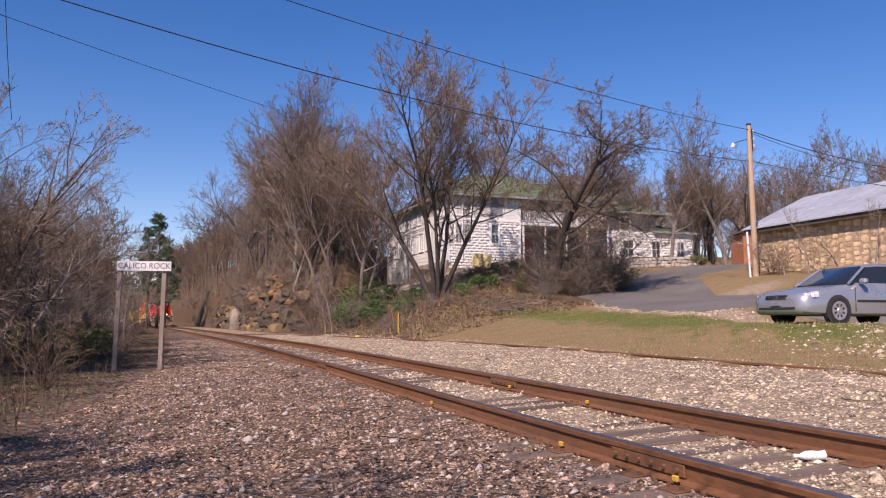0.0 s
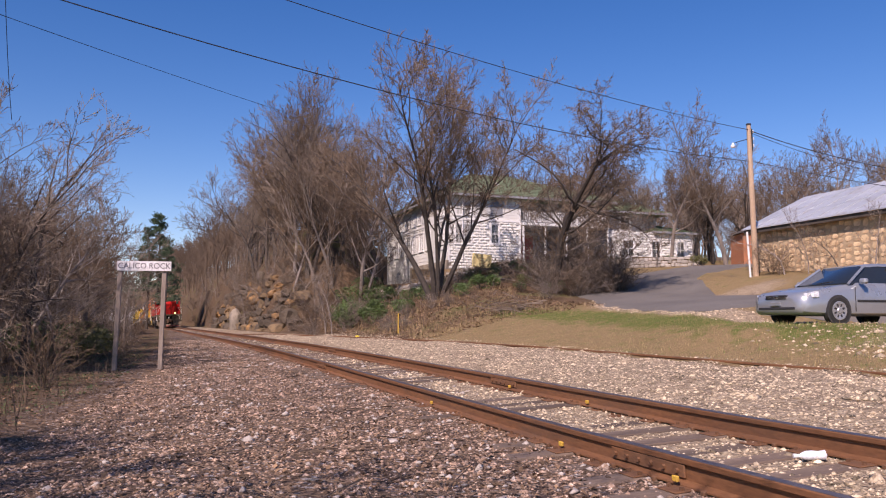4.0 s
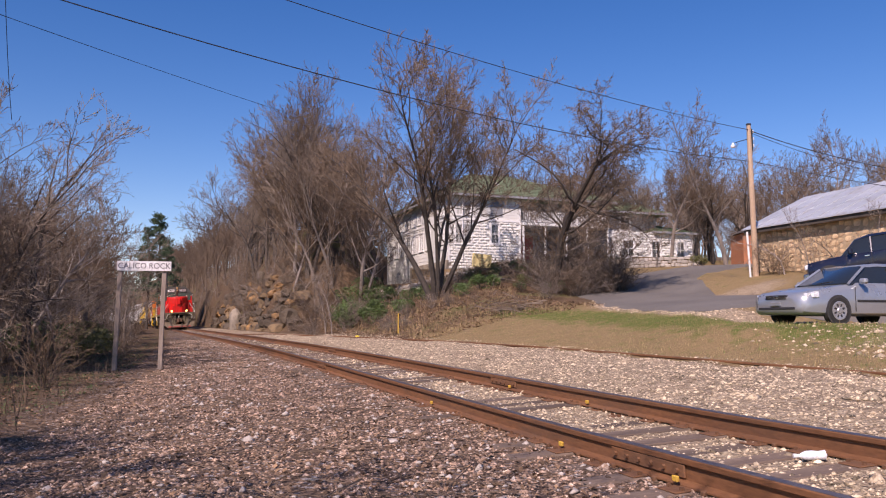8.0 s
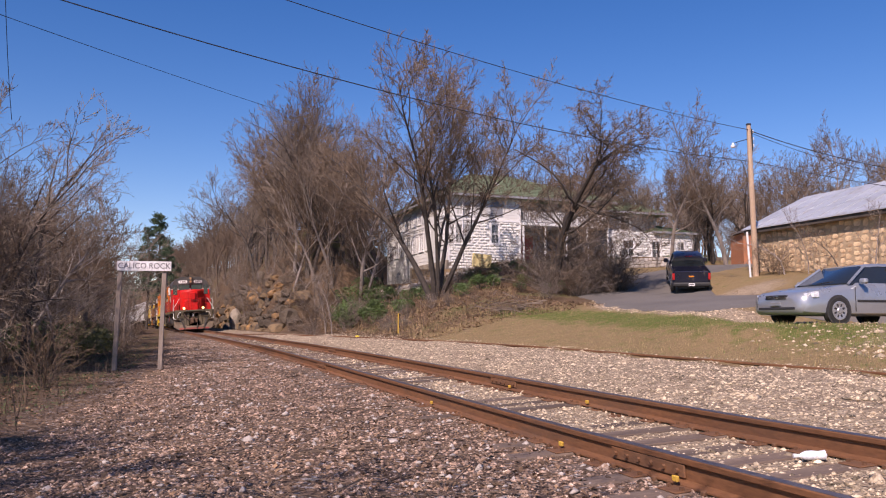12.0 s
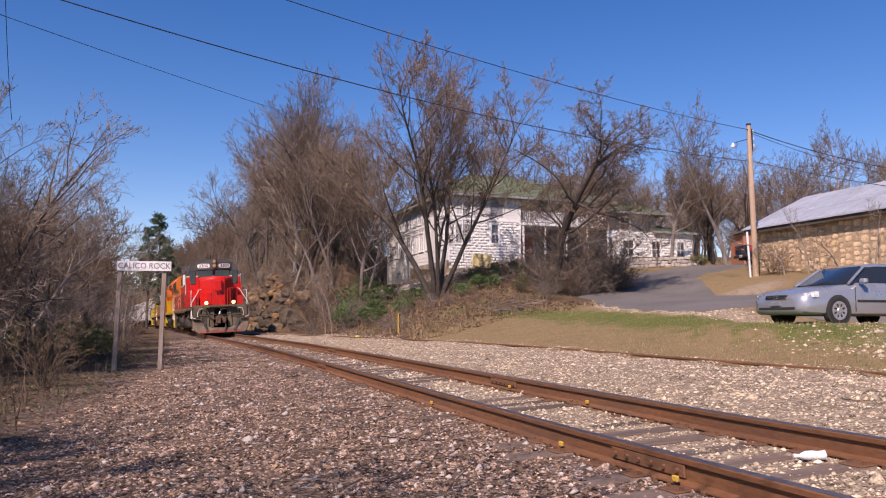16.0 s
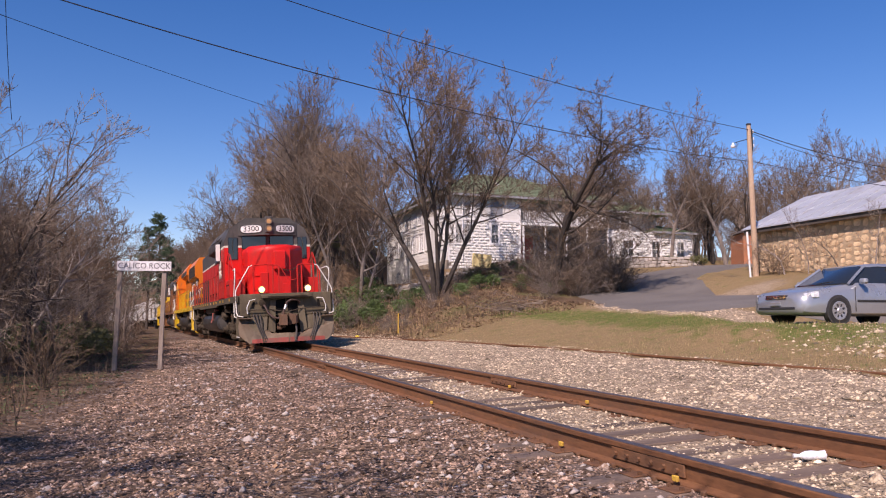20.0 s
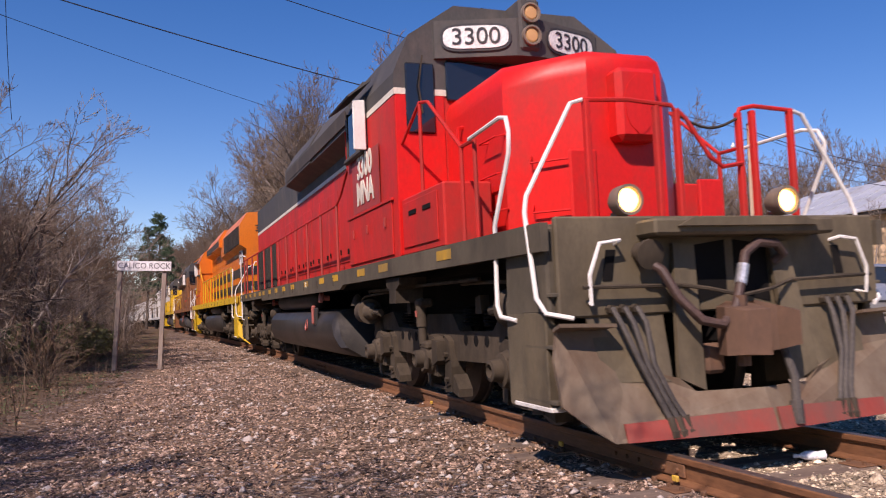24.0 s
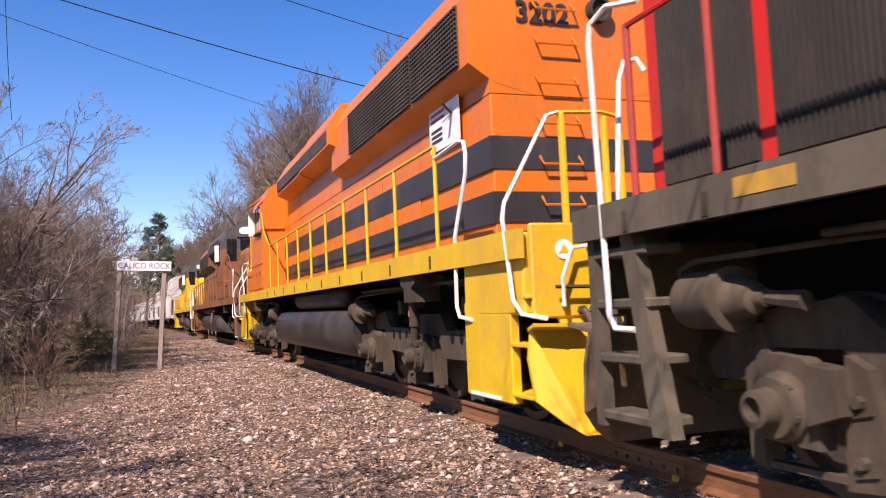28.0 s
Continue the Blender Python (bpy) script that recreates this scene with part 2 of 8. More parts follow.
def land(x, y):
    """Height of the ground: track bed, flat gravel yard, grass bank and road terrace, house terrace, wooded bluff."""
    w, tz = x - track_x(y), track_z(y)
    terrace = np.interp(w, [6.5, 10, 14, 20.8, 23.2, 28, 40, 60, 140, 400], [0, 0.8, 1.35, 1.95, 2.75, 3.6, 4.3, 5.0, 8, 20]) + ease(6.5, 14, w) * np.clip(y - 30, 0, 40) * 0.045
    garden = np.interp(w, [6, 7.5, 10, 13, 17, 25, 45, 80, 140, 400], [0, 0.4, 1.4, 2.7, 4.0, 5.5, 6.2, 9, 14, 30])
    bluff = np.interp(w, [4.4, 5.2, 6.2, 8, 12, 25, 60, 120, 400], [0, 3.0, 5.2, 8.2, 10, 11.5, 14, 20, 40])
    edge = np.interp(x, [8, 12, 18, 23, 30, 45], [37, 38, 44, 55, 57.5, 58.5])
    soft = np.interp(x, [8, 18, 23, 26], [6, 6, 3, 0.5])
    m = ease(edge - soft, edge + soft, y)
    right = terrace * (1 - m) + garden * m
    lim = np.interp(y, [50, 70, 77, 88], [7.6, 8.8, 13, 16])
    m2 = ease(50, 64, y) * (1 - ease(lim, lim + np.interp(y, [72, 88], [4, 9]), x) * (1 - 0.25 * ease(120, 170, y)))
    right = right * (1 - m2) + bluff * m2
    right = right + ease(180, 330, y) * 9 * ease(8, 40, w)
    pad = ease(4.4, 2.7, np.hypot((x - 12.1) * 0.9, y - 15.1))
    right = right * (1 - pad) + 0.75 * pad
    left = np.interp(w, [-400, -40, -14, -8, -5, -2.9], [-9, -4, -1.2, -0.42, -0.38, -0.3])
    left = left + ease(150, 320, y) * 9 * ease(-9, -40, w)
    base = np.where(w < 0, left, right)
    bed = np.interp(w, [-2.9, -1.5, -1.3, 1.3, 1.5, 2.6], [-0.3, -0.27, -0.262, -0.135, -0.125, 0])
    return np.where((w > -2.9) & (w < 2.6), bed, base) + tz


def ground_at(x, y):
    return float(land(np.float64(x), np.float64(y)))


def rough_at(x, y):
    return 0.03 * np.sin(x * 1.7 + 0.6 * y) * np.sin(y * 1.3 - 0.4 * x) + 0.02 * np.sin(x * 4.1 + 1) * np.sin(y * 3.7 + 2)


def sheet(name, xs, ys, hfun, material, kind="structure"):
    X, Y = np.meshgrid(xs, ys)
    Z = hfun(X, Y)
    nx, ny = len(xs), len(ys)
    co = np.stack([X, Y, Z], -1).reshape(-1, 3)
    i = np.arange(nx * ny).reshape(ny, nx)
    q = np.stack([i[:-1, :-1], i[:-1, 1:], i[1:, 1:], i[1:, :-1]], -1).reshape(-1, 4)
    me = bpy.data.meshes.new(name)
    me.from_pydata(co.tolist(), [], q.tolist())
    me.polygons.foreach_set("use_smooth", [True] * len(me.polygons))
    me.materials.append(material)
    ob = new(name, me)
    if kind:
        tagged(ob, kind=kind)
    return ob, co


def ground_material():
    """Earth, leaf litter, dry and green grass and gravel, laid by the ground's own zones."""
    m = bpy.data.materials.new("ground_cover")
    m.use_nodes = True
    nt = m.node_tree
    N, L = nt.nodes, nt.links
    bs = N["Principled BSDF"]
    bs.inputs["Roughness"].default_value = 0.95
    bs.inputs["Specular IOR Level"].default_value = 0.15
    tc = N.new("ShaderNodeTexCoord")

    def noise_node(scale, detail=5.0, rough_=0.65):
        n = N.new("ShaderNodeTexNoise")
        n.inputs["Scale"].default_value, n.inputs["Detail"].default_value, n.inputs["Roughness"].default_value = scale, detail, rough_
        L.new(tc.outputs["Object"], n.inputs["Vector"])
        return n.outputs[0]

    def ramp(fac, a, b, c=0.0, d=1.0):
        r = N.new("ShaderNodeMapRange")
        r.inputs[1].default_value, r.inputs[2].default_value, r.inputs[3].default_value, r.inputs[4].default_value = a, b, c, d
        L.new(fac, r.inputs[0])
        return r.outputs[0]

    def mix(fac, a, b):
        x = N.new("ShaderNodeMix")
        x.data_type = "RGBA"
        for sock, val in ((x.inputs[0], fac), (x.inputs[6], a), (x.inputs[7], b)):
            if isinstance(val, tuple):
                sock.default_value = (*val, 1)
            else:
                L.new(val, sock)
        return x.outputs[2]

    def math_node(op, a, b):
        x = N.new("ShaderNodeMath")
        x.operation = op
        for sock, val in ((x.inputs[0], a), (x.inputs[1], b)):
            if isinstance(val, float):
                sock.default_value = val
            else:
                L.new(val, sock)
        return x.outputs[0]

    def zone(name):
        a = N.new("ShaderNodeAttribute")
        a.attribute_name = name
        return a.outputs["Fac"]

    n_big, n_mid, n_fine, n_grit = noise_node(0.35), noise_node(2.2), noise_node(14.0), noise_node(60.0, 3.0)
    litter = mix(ramp(n_mid, 0.35, 0.65), (0.095, 0.062, 0.038), (0.165, 0.108, 0.066))
    litter = mix(ramp(n_fine, 0.5, 0.7), litter, (0.13, 0.095, 0.065))
    litter = mix(ramp(n_big, 0.55, 0.7), litter, (0.15, 0.15, 0.06))
    dry = mix(ramp(n_fine, 0.3, 0.7), (0.205, 0.142, 0.07), (0.315, 0.23, 0.125))
    green = mix(ramp(n_fine, 0.3, 0.7), (0.085, 0.111, 0.025), (0.162, 0.178, 0.051))
    turf = mix(ramp(math_node("ADD", n_mid, math_node("MULTIPLY", zone("green"), 0.5)), 0.55, 0.75), dry, green)
    vor = N.new("ShaderNodeTexVoronoi")
    vor.inputs["Scale"].default_value = 22.0
    L.new(tc.outputs["Object"], vor.inputs["Vector"])
    sep = N.new("ShaderNodeSeparateColor")
    L.new(vor.outputs["Color"], sep.inputs[0])
    gravel = mix(ramp(sep.outputs[0], 0.0, 1.0), (0.09, 0.059, 0.04), (0.22, 0.15, 0.105))
    gravel = mix(ramp(sep.outputs[1], 0.8, 0.95), gravel, (0.357, 0.315, 0.289))
    gravel = mix(ramp(n_mid, 0.5, 0.7), gravel, (0.112, 0.079, 0.064))
    pale = mix(ramp(sep.outputs[0], 0.0, 1.0), (0.23, 0.17, 0.112), (0.46, 0.37, 0.265))
    pale = mix(ramp(n_mid, 0.52, 0.72), pale, (0.189, 0.139, 0.102))
    edge_noise = math_node("MULTIPLY", math_node("SUBTRACT", n_mid, 0.5), 0.9)
    col = litter
    for zn, c in (("turf", turf), ("gravel", gravel), ("pale", pale)):
        col = mix(ramp(math_node("ADD", zone(zn), edge_noise), 0.35, 0.65), col, c)
    g = ramp(n_grit, 0.3, 0.7, 0.8, 1.2)
    sc = N.new("ShaderNodeVectorMath")
    sc.operation = "SCALE"
    L.new(col, sc.inputs[0])
    L.new(g, sc.inputs[3])
    L.new(sc.outputs[0], bs.inputs["Base Color"])
    bp = N.new("ShaderNodeBump")
    bp.inputs["Strength"].default_value, bp.inputs["Distance"].default_value = 0.8, 0.05
    L.new(math_node("ADD", n_fine, math_node("MULTIPLY", vor.outputs["Distance"], 0.8)), bp.inputs["Height"])
    L.new(bp.outputs[0], bs.inputs["Normal"])
    return m


xs = np.unique(np.round(np.concatenate([np.linspace(-2500, -120, 9), np.linspace(-110, -30, 12), np.linspace(-28, -8, 24), np.arange(-8, 14, 0.2), np.arange(14, 50, 0.6), np.linspace(50, 140, 24), np.linspace(160, 2500, 9)]), 3))
ys = np.unique(np.round(np.concatenate([np.linspace(-2500, -120, 7), np.linspace(-100, -12, 14), np.linspace(-10, 2, 16), np.arange(2, 30, 0.25), np.arange(30, 75, 0.5), np.arange(75, 140, 1.5), np.linspace(140, 330, 40), np.linspace(360, 3000, 10)]), 3))
ground, gco = sheet("ground", xs, ys, lambda x, y: land(x, y) + rough_at(x, y) * (np.abs(x - track_x(y)) > 3), ground_material())
gx, gy = gco[:, 0], gco[:, 1]
gw = gx - track_x(gy)


def set_zone(ob, name, values):
    ob.data.attributes.new(name, "FLOAT", "POINT").data.foreach_set("value", values.astype(np.float32))


_left_edge = np.interp(gy, [0, 6, 10, 16, 22, 40, 80], [-7.5, -7.0, -6.0, -5.6, -4.6, -3.6, -3.0])
z_gravel = ease(_left_edge - 0.7, _left_edge + 0.7, gx) * (gw < 1.2)
_pale_to = np.interp(gy, [30, 42, 52], [6.2, 4.8, 3.4])
z_pale = np.clip(ease(-1.1, -0.5, gw) * (1 - ease(_pale_to - 0.7, _pale_to + 0.7, gw)), 0, 1)
_verge = np.exp(-((gx - np.interp(gy, [15, 19.5, 23, 27, 31], [11.0, 11.7, 12.2, 13.0, 14.6])) ** 2) / 0.55) * ease(13, 17, gy) * (1 - ease(30, 35, gy))
z_pale = np.maximum(z_pale, _verge)
z_pale = np.maximum(z_pale, 0.62 * np.exp(-((gx - 9.3) ** 2 + ((gy - 10.0) * 0.6) ** 2) / 3.5))
z_pale = np.maximum(z_pale, 0.9 * np.exp(-((gx - 20.6) ** 2 / 7.0 + (gy - 29.4) ** 2 / 3.0)))
z_turf = ease(5.6, 7.0, gw) * (1 - ease(30, 37, gy) * (1 - ease(19, 23, gx))) * (gy < 62)
z_green = np.exp(-((gw - np.interp(gy, [8, 16, 30], [8.9, 9.6, 11.6])) ** 2) / 1.4) * ease(6, 14, gy) * 0.7
for zn, zv in (("gravel", z_gravel), ("pale", z_pale), ("turf", z_turf), ("green", z_green)):
    set_zone(ground, zn, zv)

# ---------------------------------------------------------------- road
ROAD_L = [(66, -12), (45, -2), (34, 5), (24, 11.5), (18.2, 16.6), (15.0, 21.5), (15.8, 27), (18.8, 33), (23.2, 38.6), (28.5, 38.8), (36, 37), (66, 32)]


def smooth_line(pts, n=8):
    out = []
    p = [Vector(q) for q in pts]
    for i in range(len(p) - 1):
        a, b, c, d = p[max(i - 1, 0)], p[i], p[i + 1], p[min(i + 2, len(p) - 1)]
        for k in range(n):
            t = k / n
            out.append(0.5 * ((2 * b) + (c - a) * t + (2 * a - 5 * b + 4 * c - d) * t * t + (3 * b - a - 3 * c + d) * t ** 3))
    out.append(p[-1])
    return out


def ribbon(name, line, left, right, material, lift, cols=8, kind="structure"):
    g, n = Geo(), cols + 1
    verts = []
    for i, p in enumerate(line):
        t = (line[min(i + 1, len(line) - 1)] - line[max(i - 1, 0)]).normalized()
        s = Vector((t.y, -t.x))
        u = i / (len(line) - 1)
        la, rb = np.interp(u, *left), np.interp(u, *right)
        for k in range(n):
            q = p + s * float(la + (rb - la) * k / cols)
            e = 0.0 if 0 < k < cols else -0.08
            verts.append((q.x, q.y, ground_at(q.x, q.y) + lift + e))
    fs = [(i * n + k, i * n + k + 1, (i + 1) * n + k + 1, (i + 1) * n + k) for i in range(len(line) - 1) for k in range(cols)]
    g.add(verts, fs)
    return tagged(part(name, g, material, smooth=True), kind=kind)


ribbon("road", smooth_line(ROAD_L), ([0, 0.35, 0.45, 0.55, 0.64, 0.73, 0.8, 1], [-2.6, -2.6, -2.8, -2.6, -3.2, -5.5, -3.5, -2.6]), ([0, 0.27, 0.36, 0.455, 0.53, 0.6, 0.7, 1], [2.6, 2.6, 5.4, 5.2, 3.2, 2.6, 2.2, 2.6]), M_ASPHALT, 0.07, 14)

# ---------------------------------------------------------------- railway track
def bed_frame(y):
    """Pose of the canted track frame at y: x to the right rail, z up from the rail tops."""
    s = float(np.interp(y, SLOPE_Y, SLOPE_S))
    gr = float(track_z(y + 0.5) - track_z(y - 0.5))
    t = Vector((s, 1, gr)).normalized()
    side = Vector((1, -s, CANT)).normalized()
    up = side.cross(t).normalized()
    side = t.cross(up)
    m = Matrix((side, t, up)).transposed().to_4x4()
    m.translation = (float(track_x(y)), y, float(track_z(y)))
    return m


RAIL_FOOT = [(-0.07, -0.181), (0.07, -0.181), (0.07, -0.170), (0.012, -0.150), (0.009, -0.055), (0.034, -0.043), (0.0365, -0.012), (0.033, -0.0035), (-0.033, -0.0035), (-0.0365, -0.012), (-0.034, -0.043), (-0.009, -0.055), (-0.012, -0.150), (-0.07, -0.170)]
track = thing("railway_track", "rusty single railway track on stone ballast with weathered ties", "railway track", kind="structure")
TRACK_YS = np.unique(np.concatenate([np.arange(-40, 45, 1.0), np.arange(45, 130, 2.5), np.arange(130, 330, 4)]))
FRAMES = [bed_frame(float(y)) for y in TRACK_YS]
for sgn in (-1, 1):
    g = Geo().loft([[f @ Vector((sgn * 0.755 + a, 0, b)) for a, b in RAIL_FOOT] for f in FRAMES])
    rail = part("rail", g, M_RAIL, track)
    g = Geo().loft([[f @ Vector((sgn * 0.755 + a, 0, b)) for a, b in ((-0.033, -0.006), (0.033, -0.006), (0.03, 0.0), (-0.03, 0.0))] for f in FRAMES])
    part("running_surface", g, M_RAILTOP, rail, "dull worn rail head")
tie_mesh = Geo().box(-1.3, 1.3, -0.115, 0.115, -0.35, -0.19, 0.012).mesh("tie")
tie_mesh.materials.append(M_TIE)
plate_mesh = Geo().box(-0.17, 0.17, -0.1, 0.1, -0.19, -0.178, 0.004)
for a in (-0.1, 0.1):
    for b in (-0.07, 0.07):
        plate_mesh.box(a - 0.012, a + 0.012, b - 0.012, b + 0.012, -0.18, -0.155)
plate_mesh = plate_mesh.mesh("tie_plate")
plate_mesh.materials.append(M_RAIL)
rng = random.Random(5)
y = -4.0
while y < 75:
    f = bed_frame(y)
    jig = pose(rng.uniform(-0.05, 0.05), 0, rng.uniform(-0.02, 0.012), 0, 0, rng.uniform(-2, 2))
    tie = part("tie", tie_mesh, None, track)
    tie.matrix_basis = f @ jig
    if y < 26:
        for sgn in (-1, 1):
            pl = part("tie_plate", plate_mesh, None, tie)
            pl.matrix_basis = pose(sgn * 0.755, 0, 0)
    y += 0.53
anchor_mesh = Geo().box(-0.09, 0.09, -0.02, 0.02, -0.2, -0.165, 0.006).mesh("rail_anchor")
M_CLIP = stuff_mat("yellow_clip", (0.62, 0.40, 0.05), (0.5, 0.3, 0.05), 0.6, s1=4, s2=40, bump=0.1)
anchor_mesh.materials.append(M_RAIL)
for i in range(46):
    a = part("rail_anchor", anchor_mesh, None, track)
    a.matrix_basis = bed_frame(1.5 + 0.53 * (i // 2) + 0.15) @ pose((-1 if i % 2 else 1) * 0.755, 0, 0)
joint = Geo().box(-0.03, -0.012, -0.45, 0.45, -0.14, -0.05, 0.006)
for k in range(6):
    joint.cyl((-0.03, -0.38 + k * 0.152, -0.095), (-0.05, -0.38 + k * 0.152, -0.095), 0.018, 6)
joint_mesh = joint.mesh("joint_bar")
joint_mesh.materials.append(M_RAIL)
for yy, sgn in ((5.0, -1), (16.9, -1), (28.8, -1), (10.9, 1), (22.8, 1)):
    o = part("joint_bar", joint_mesh, None, track)
    o.matrix_basis = bed_frame(yy) @ pose(sgn * 0.755, 0, 0)
for yy, sgn, dx in ((6.15, -1, -0.09), (8.4, 1, -0.06), (10.6, 1, -0.06), (4.55, -1, -0.1), (9.6, -1, -0.07)):
    o = part("painted_clip", Geo().box(-0.012, 0.012, -0.03, 0.03, -0.02, 0.02, 0.006), M_CLIP, track, "yellow painted rail clip")
    o.matrix_basis = bed_frame(yy) @ pose(sgn * 0.755 + dx, 0, -0.13)

# disused siding, half buried, running in to the main line
siding = thing("siding_track", "disused siding rail, rusty and half buried in gravel", "railway track", kind="structure")


def siding_w(y):
    return 5.75 * float(ease(62, 20, np.float64(y))) if y < 62 else 0.8


rings = []
for yy in np.arange(-6, 60, 1.0):
    rail_x = float(track_x(yy)) + 0.78 + siding_w(yy)
    rail_z = ground_at(rail_x, yy) + 0.055
    rings.append([(rail_x + a, yy, rail_z + b) for a, b in RAIL_FOOT])
part("rail", Geo().loft(rings), M_RAIL, siding)


# ---------------------------------------------------------------- scattered stones, twigs and leaves
def scatter(name, pts, sizes, proto, faces, material, seed, flat=0.6, label="", category="", parent=None, lean=0.35):
    """Many small pieces in one mesh: each a turned, stretched and jittered copy of a small prototype."""
    r = np.random.RandomState(seed)
    n, k = len(pts), len(proto)
    proto = np.array(proto, float)
    a = r.uniform(0, 2 * np.pi, n)
    ca, sa = np.cos(a), np.sin(a)
    P = np.repeat(proto[None], n, 0) * (1 + r.uniform(-0.3, 0.3, (n, k, 1)))
    st = np.stack([r.uniform(0.7, 1.4, n), r.uniform(0.7, 1.3, n), r.uniform(flat * 0.6, flat * 1.3, n)], 1)
    P *= (sizes[:, None] * st)[:, None, :]
    P[:, :, 2] += P[:, :, 0] * r.uniform(-lean, lean, n)[:, None]
    X = P[:, :, 0] * ca[:, None] - P[:, :, 1] * sa[:, None]
    Y = P[:, :, 0] * sa[:, None] + P[:, :, 1] * ca[:, None]
    V = np.stack([X, Y, P[:, :, 2]], -1) + pts[:, None, :]
    F = (np.array(faces)[None] + (np.arange(n) * k)[:, None, None]).reshape(-1, len(faces[0]))
    me = bpy.data.meshes.new(name)
    me.vertices.add(n * k)
    me.vertices.foreach_set("co", V.reshape(-1))
    fs = len(faces[0])
    me.loops.add(F.size)
    me.loops.foreach_set("vertex_index", F.reshape(-1).astype(np.int32))
    me.polygons.add(len(F))
    me.polygons.foreach_set("loop_start", (np.arange(len(F)) * fs).astype(np.int32))
    me.update(calc_edges=True)
    me.materials.append(material)
    ob = new(name, me)
    if parent is not None:
        ob.parent = parent
    return tagged(ob, label, category, kind="stuff")


OCT = [(1, 0, 0), (0, 1, 0), (-1, 0, 0), (0, -1, 0), (0, 0, 1), (0, 0, -1)]
OCT_F = [(0, 1, 4), (1, 2, 4), (2, 3, 4), (3, 0, 4), (1, 0, 5), (2, 1, 5), (3, 2, 5), (0, 3, 5)]
BLADE = [(-0.06, 0, 0), (0.06, 0, 0), (0.0, 0.18, 1.0)]
LEAF = [(-0.5, 0, 0), (0, -0.35, 0.1), (0.5, 0, 0.02), (0, 0.35, 0.12)]


def strew(n, xf, yf, seed, lift=0.0):
    r = np.random.RandomState(seed)
    yv = yf(r.uniform(0, 1, n))
    xv = xf(r.uniform(0, 1, n), yv)
    return np.stack([xv, yv, land(xv, yv) + rough_at(xv, yv) * (np.abs(xv - track_x(yv)) > 3) + lift], 1), r


near = lambda u: 3.0 + 42 * u ** 1.7
pts, r = strew(96000, lambda u, yv: track_x(yv) + np.interp(yv, [0, 6, 12, 22, 45], [-6.5, -6.0, -5.0, -3.8, -2.8]) + u * np.interp(yv, [0, 6, 12, 22, 45], [5.8, 5.3, 4.3, 3.1, 2.1]), near, 3, 0.0)
scatter("ballast_stones", pts, r.gamma(2.0, 0.0047, len(pts)) + 0.0055, OCT, OCT_F, M_STONE, 4, label="loose reddish-grey crushed stone ballast beside the rails", category="gravel")
pts, r = strew(64000, lambda u, yv: track_x(yv) - 0.68 + u * 7.5, near, 6, 0.0)
scatter("pale_gravel", pts, r.gamma(1.7, 0.0062, len(pts)) + 0.006, OCT, OCT_F, M_STONE_PALE, 7, label="pale buff crushed stone between and beside the rails", category="gravel")
pts, r = strew(1500, lambda u, yv: track_x(yv) + np.interp(yv, [0, 6, 12, 22, 45], [-5.5, -5.0, -4.2, -3.4, -2.8]) + u * 4.6, near, 8, 0.01)
scatter("white_stones", pts, r.gamma(3.0, 0.0058, len(pts)) + 0.01, OCT, OCT_F, stuff_mat("white_stone", (0.38, 0.33, 0.29), (0.52, 0.46, 0.41), 0.85, s1=8, s2=60, bump=0.3), 9, label="larger whitish stones lying loose on the ballast", category="stone")
pts, r = strew(26000, lambda u, yv: track_x(yv) + np.interp(yv, [0, 6, 12, 22, 45], [-9.5, -8, -7.0, -6.5, -5]) + u ** 1.3 * 7.0, near, 10, 0.012)
scatter("leaf_litter", pts, r.uniform(0.02, 0.06, len(pts)), LEAF, [(0, 1, 2, 3)], M_DEADLEAF, 11, flat=1.0, label="dry brown leaves strewn over the gravel", category="leaf litter", lean=0.8)
pts, r = strew(4200, lambda u, yv: track_x(yv) + np.interp(yv, [0, 6, 12, 22, 45], [-8.5, -7.5, -6.5, -6, -5]) + u ** 1.4 * 6.0, near, 12, 0.015)
STICK = [(-1, -0.012, 0), (-1, 0.012, 0), (-1, 0, 0.02), (1, -0.007, 0), (1, 0.007, 0), (1, 0, 0.012)]
scatter("fallen_twigs", pts, r.uniform(0.1, 0.4, len(pts)), STICK, [(0, 1, 4, 3), (1, 2, 5, 4), (2, 0, 3, 5)], M_TWIG, 13, flat=1.0, label="thin bare twigs fallen on the trackside gravel", category="twigs", lean=0.12)
# bank grass: dry and green blades
bank_y = lambda u: 5 + 33 * u ** 1.2
pts, r = strew(90000, lambda u, yv: track_x(yv) + 6.6 + u * np.interp(yv, [5, 15, 25, 38], [3.2, 3.4, 6.0, 6.5]), bank_y, 14)
keep = r.uniform(0, 1, len(pts)) < 0.72
scatter("dry_grass", pts[keep], r.gamma(3.0, 0.0085, keep.sum()) + 0.012, BLADE, [(0, 1, 2)], M_DRY, 15, flat=1.0, label="short straw-coloured dry grass on the bank", category="grass", lean=0.8)
gm = np.exp(-((pts[:, 0] - track_x(pts[:, 1]) - np.interp(pts[:, 1], [8, 16, 30], [8.9, 9.6, 11.6])) ** 2) / 1.5)
gm *= 1.4
gk = (~keep | (r.uniform(0, 1, len(pts)) < gm * 0.6)) & (r.uniform(0, 1, len(pts)) < 0.25 + 0.75 * gm)
scatter("green_grass", pts[gk], r.gamma(3.0, 0.010, gk.sum()) + 0.014, BLADE, [(0, 1, 2)], M_GRASS, 16, flat=1.0, label="patchy green spring grass on the bank", category="grass", lean=0.8)
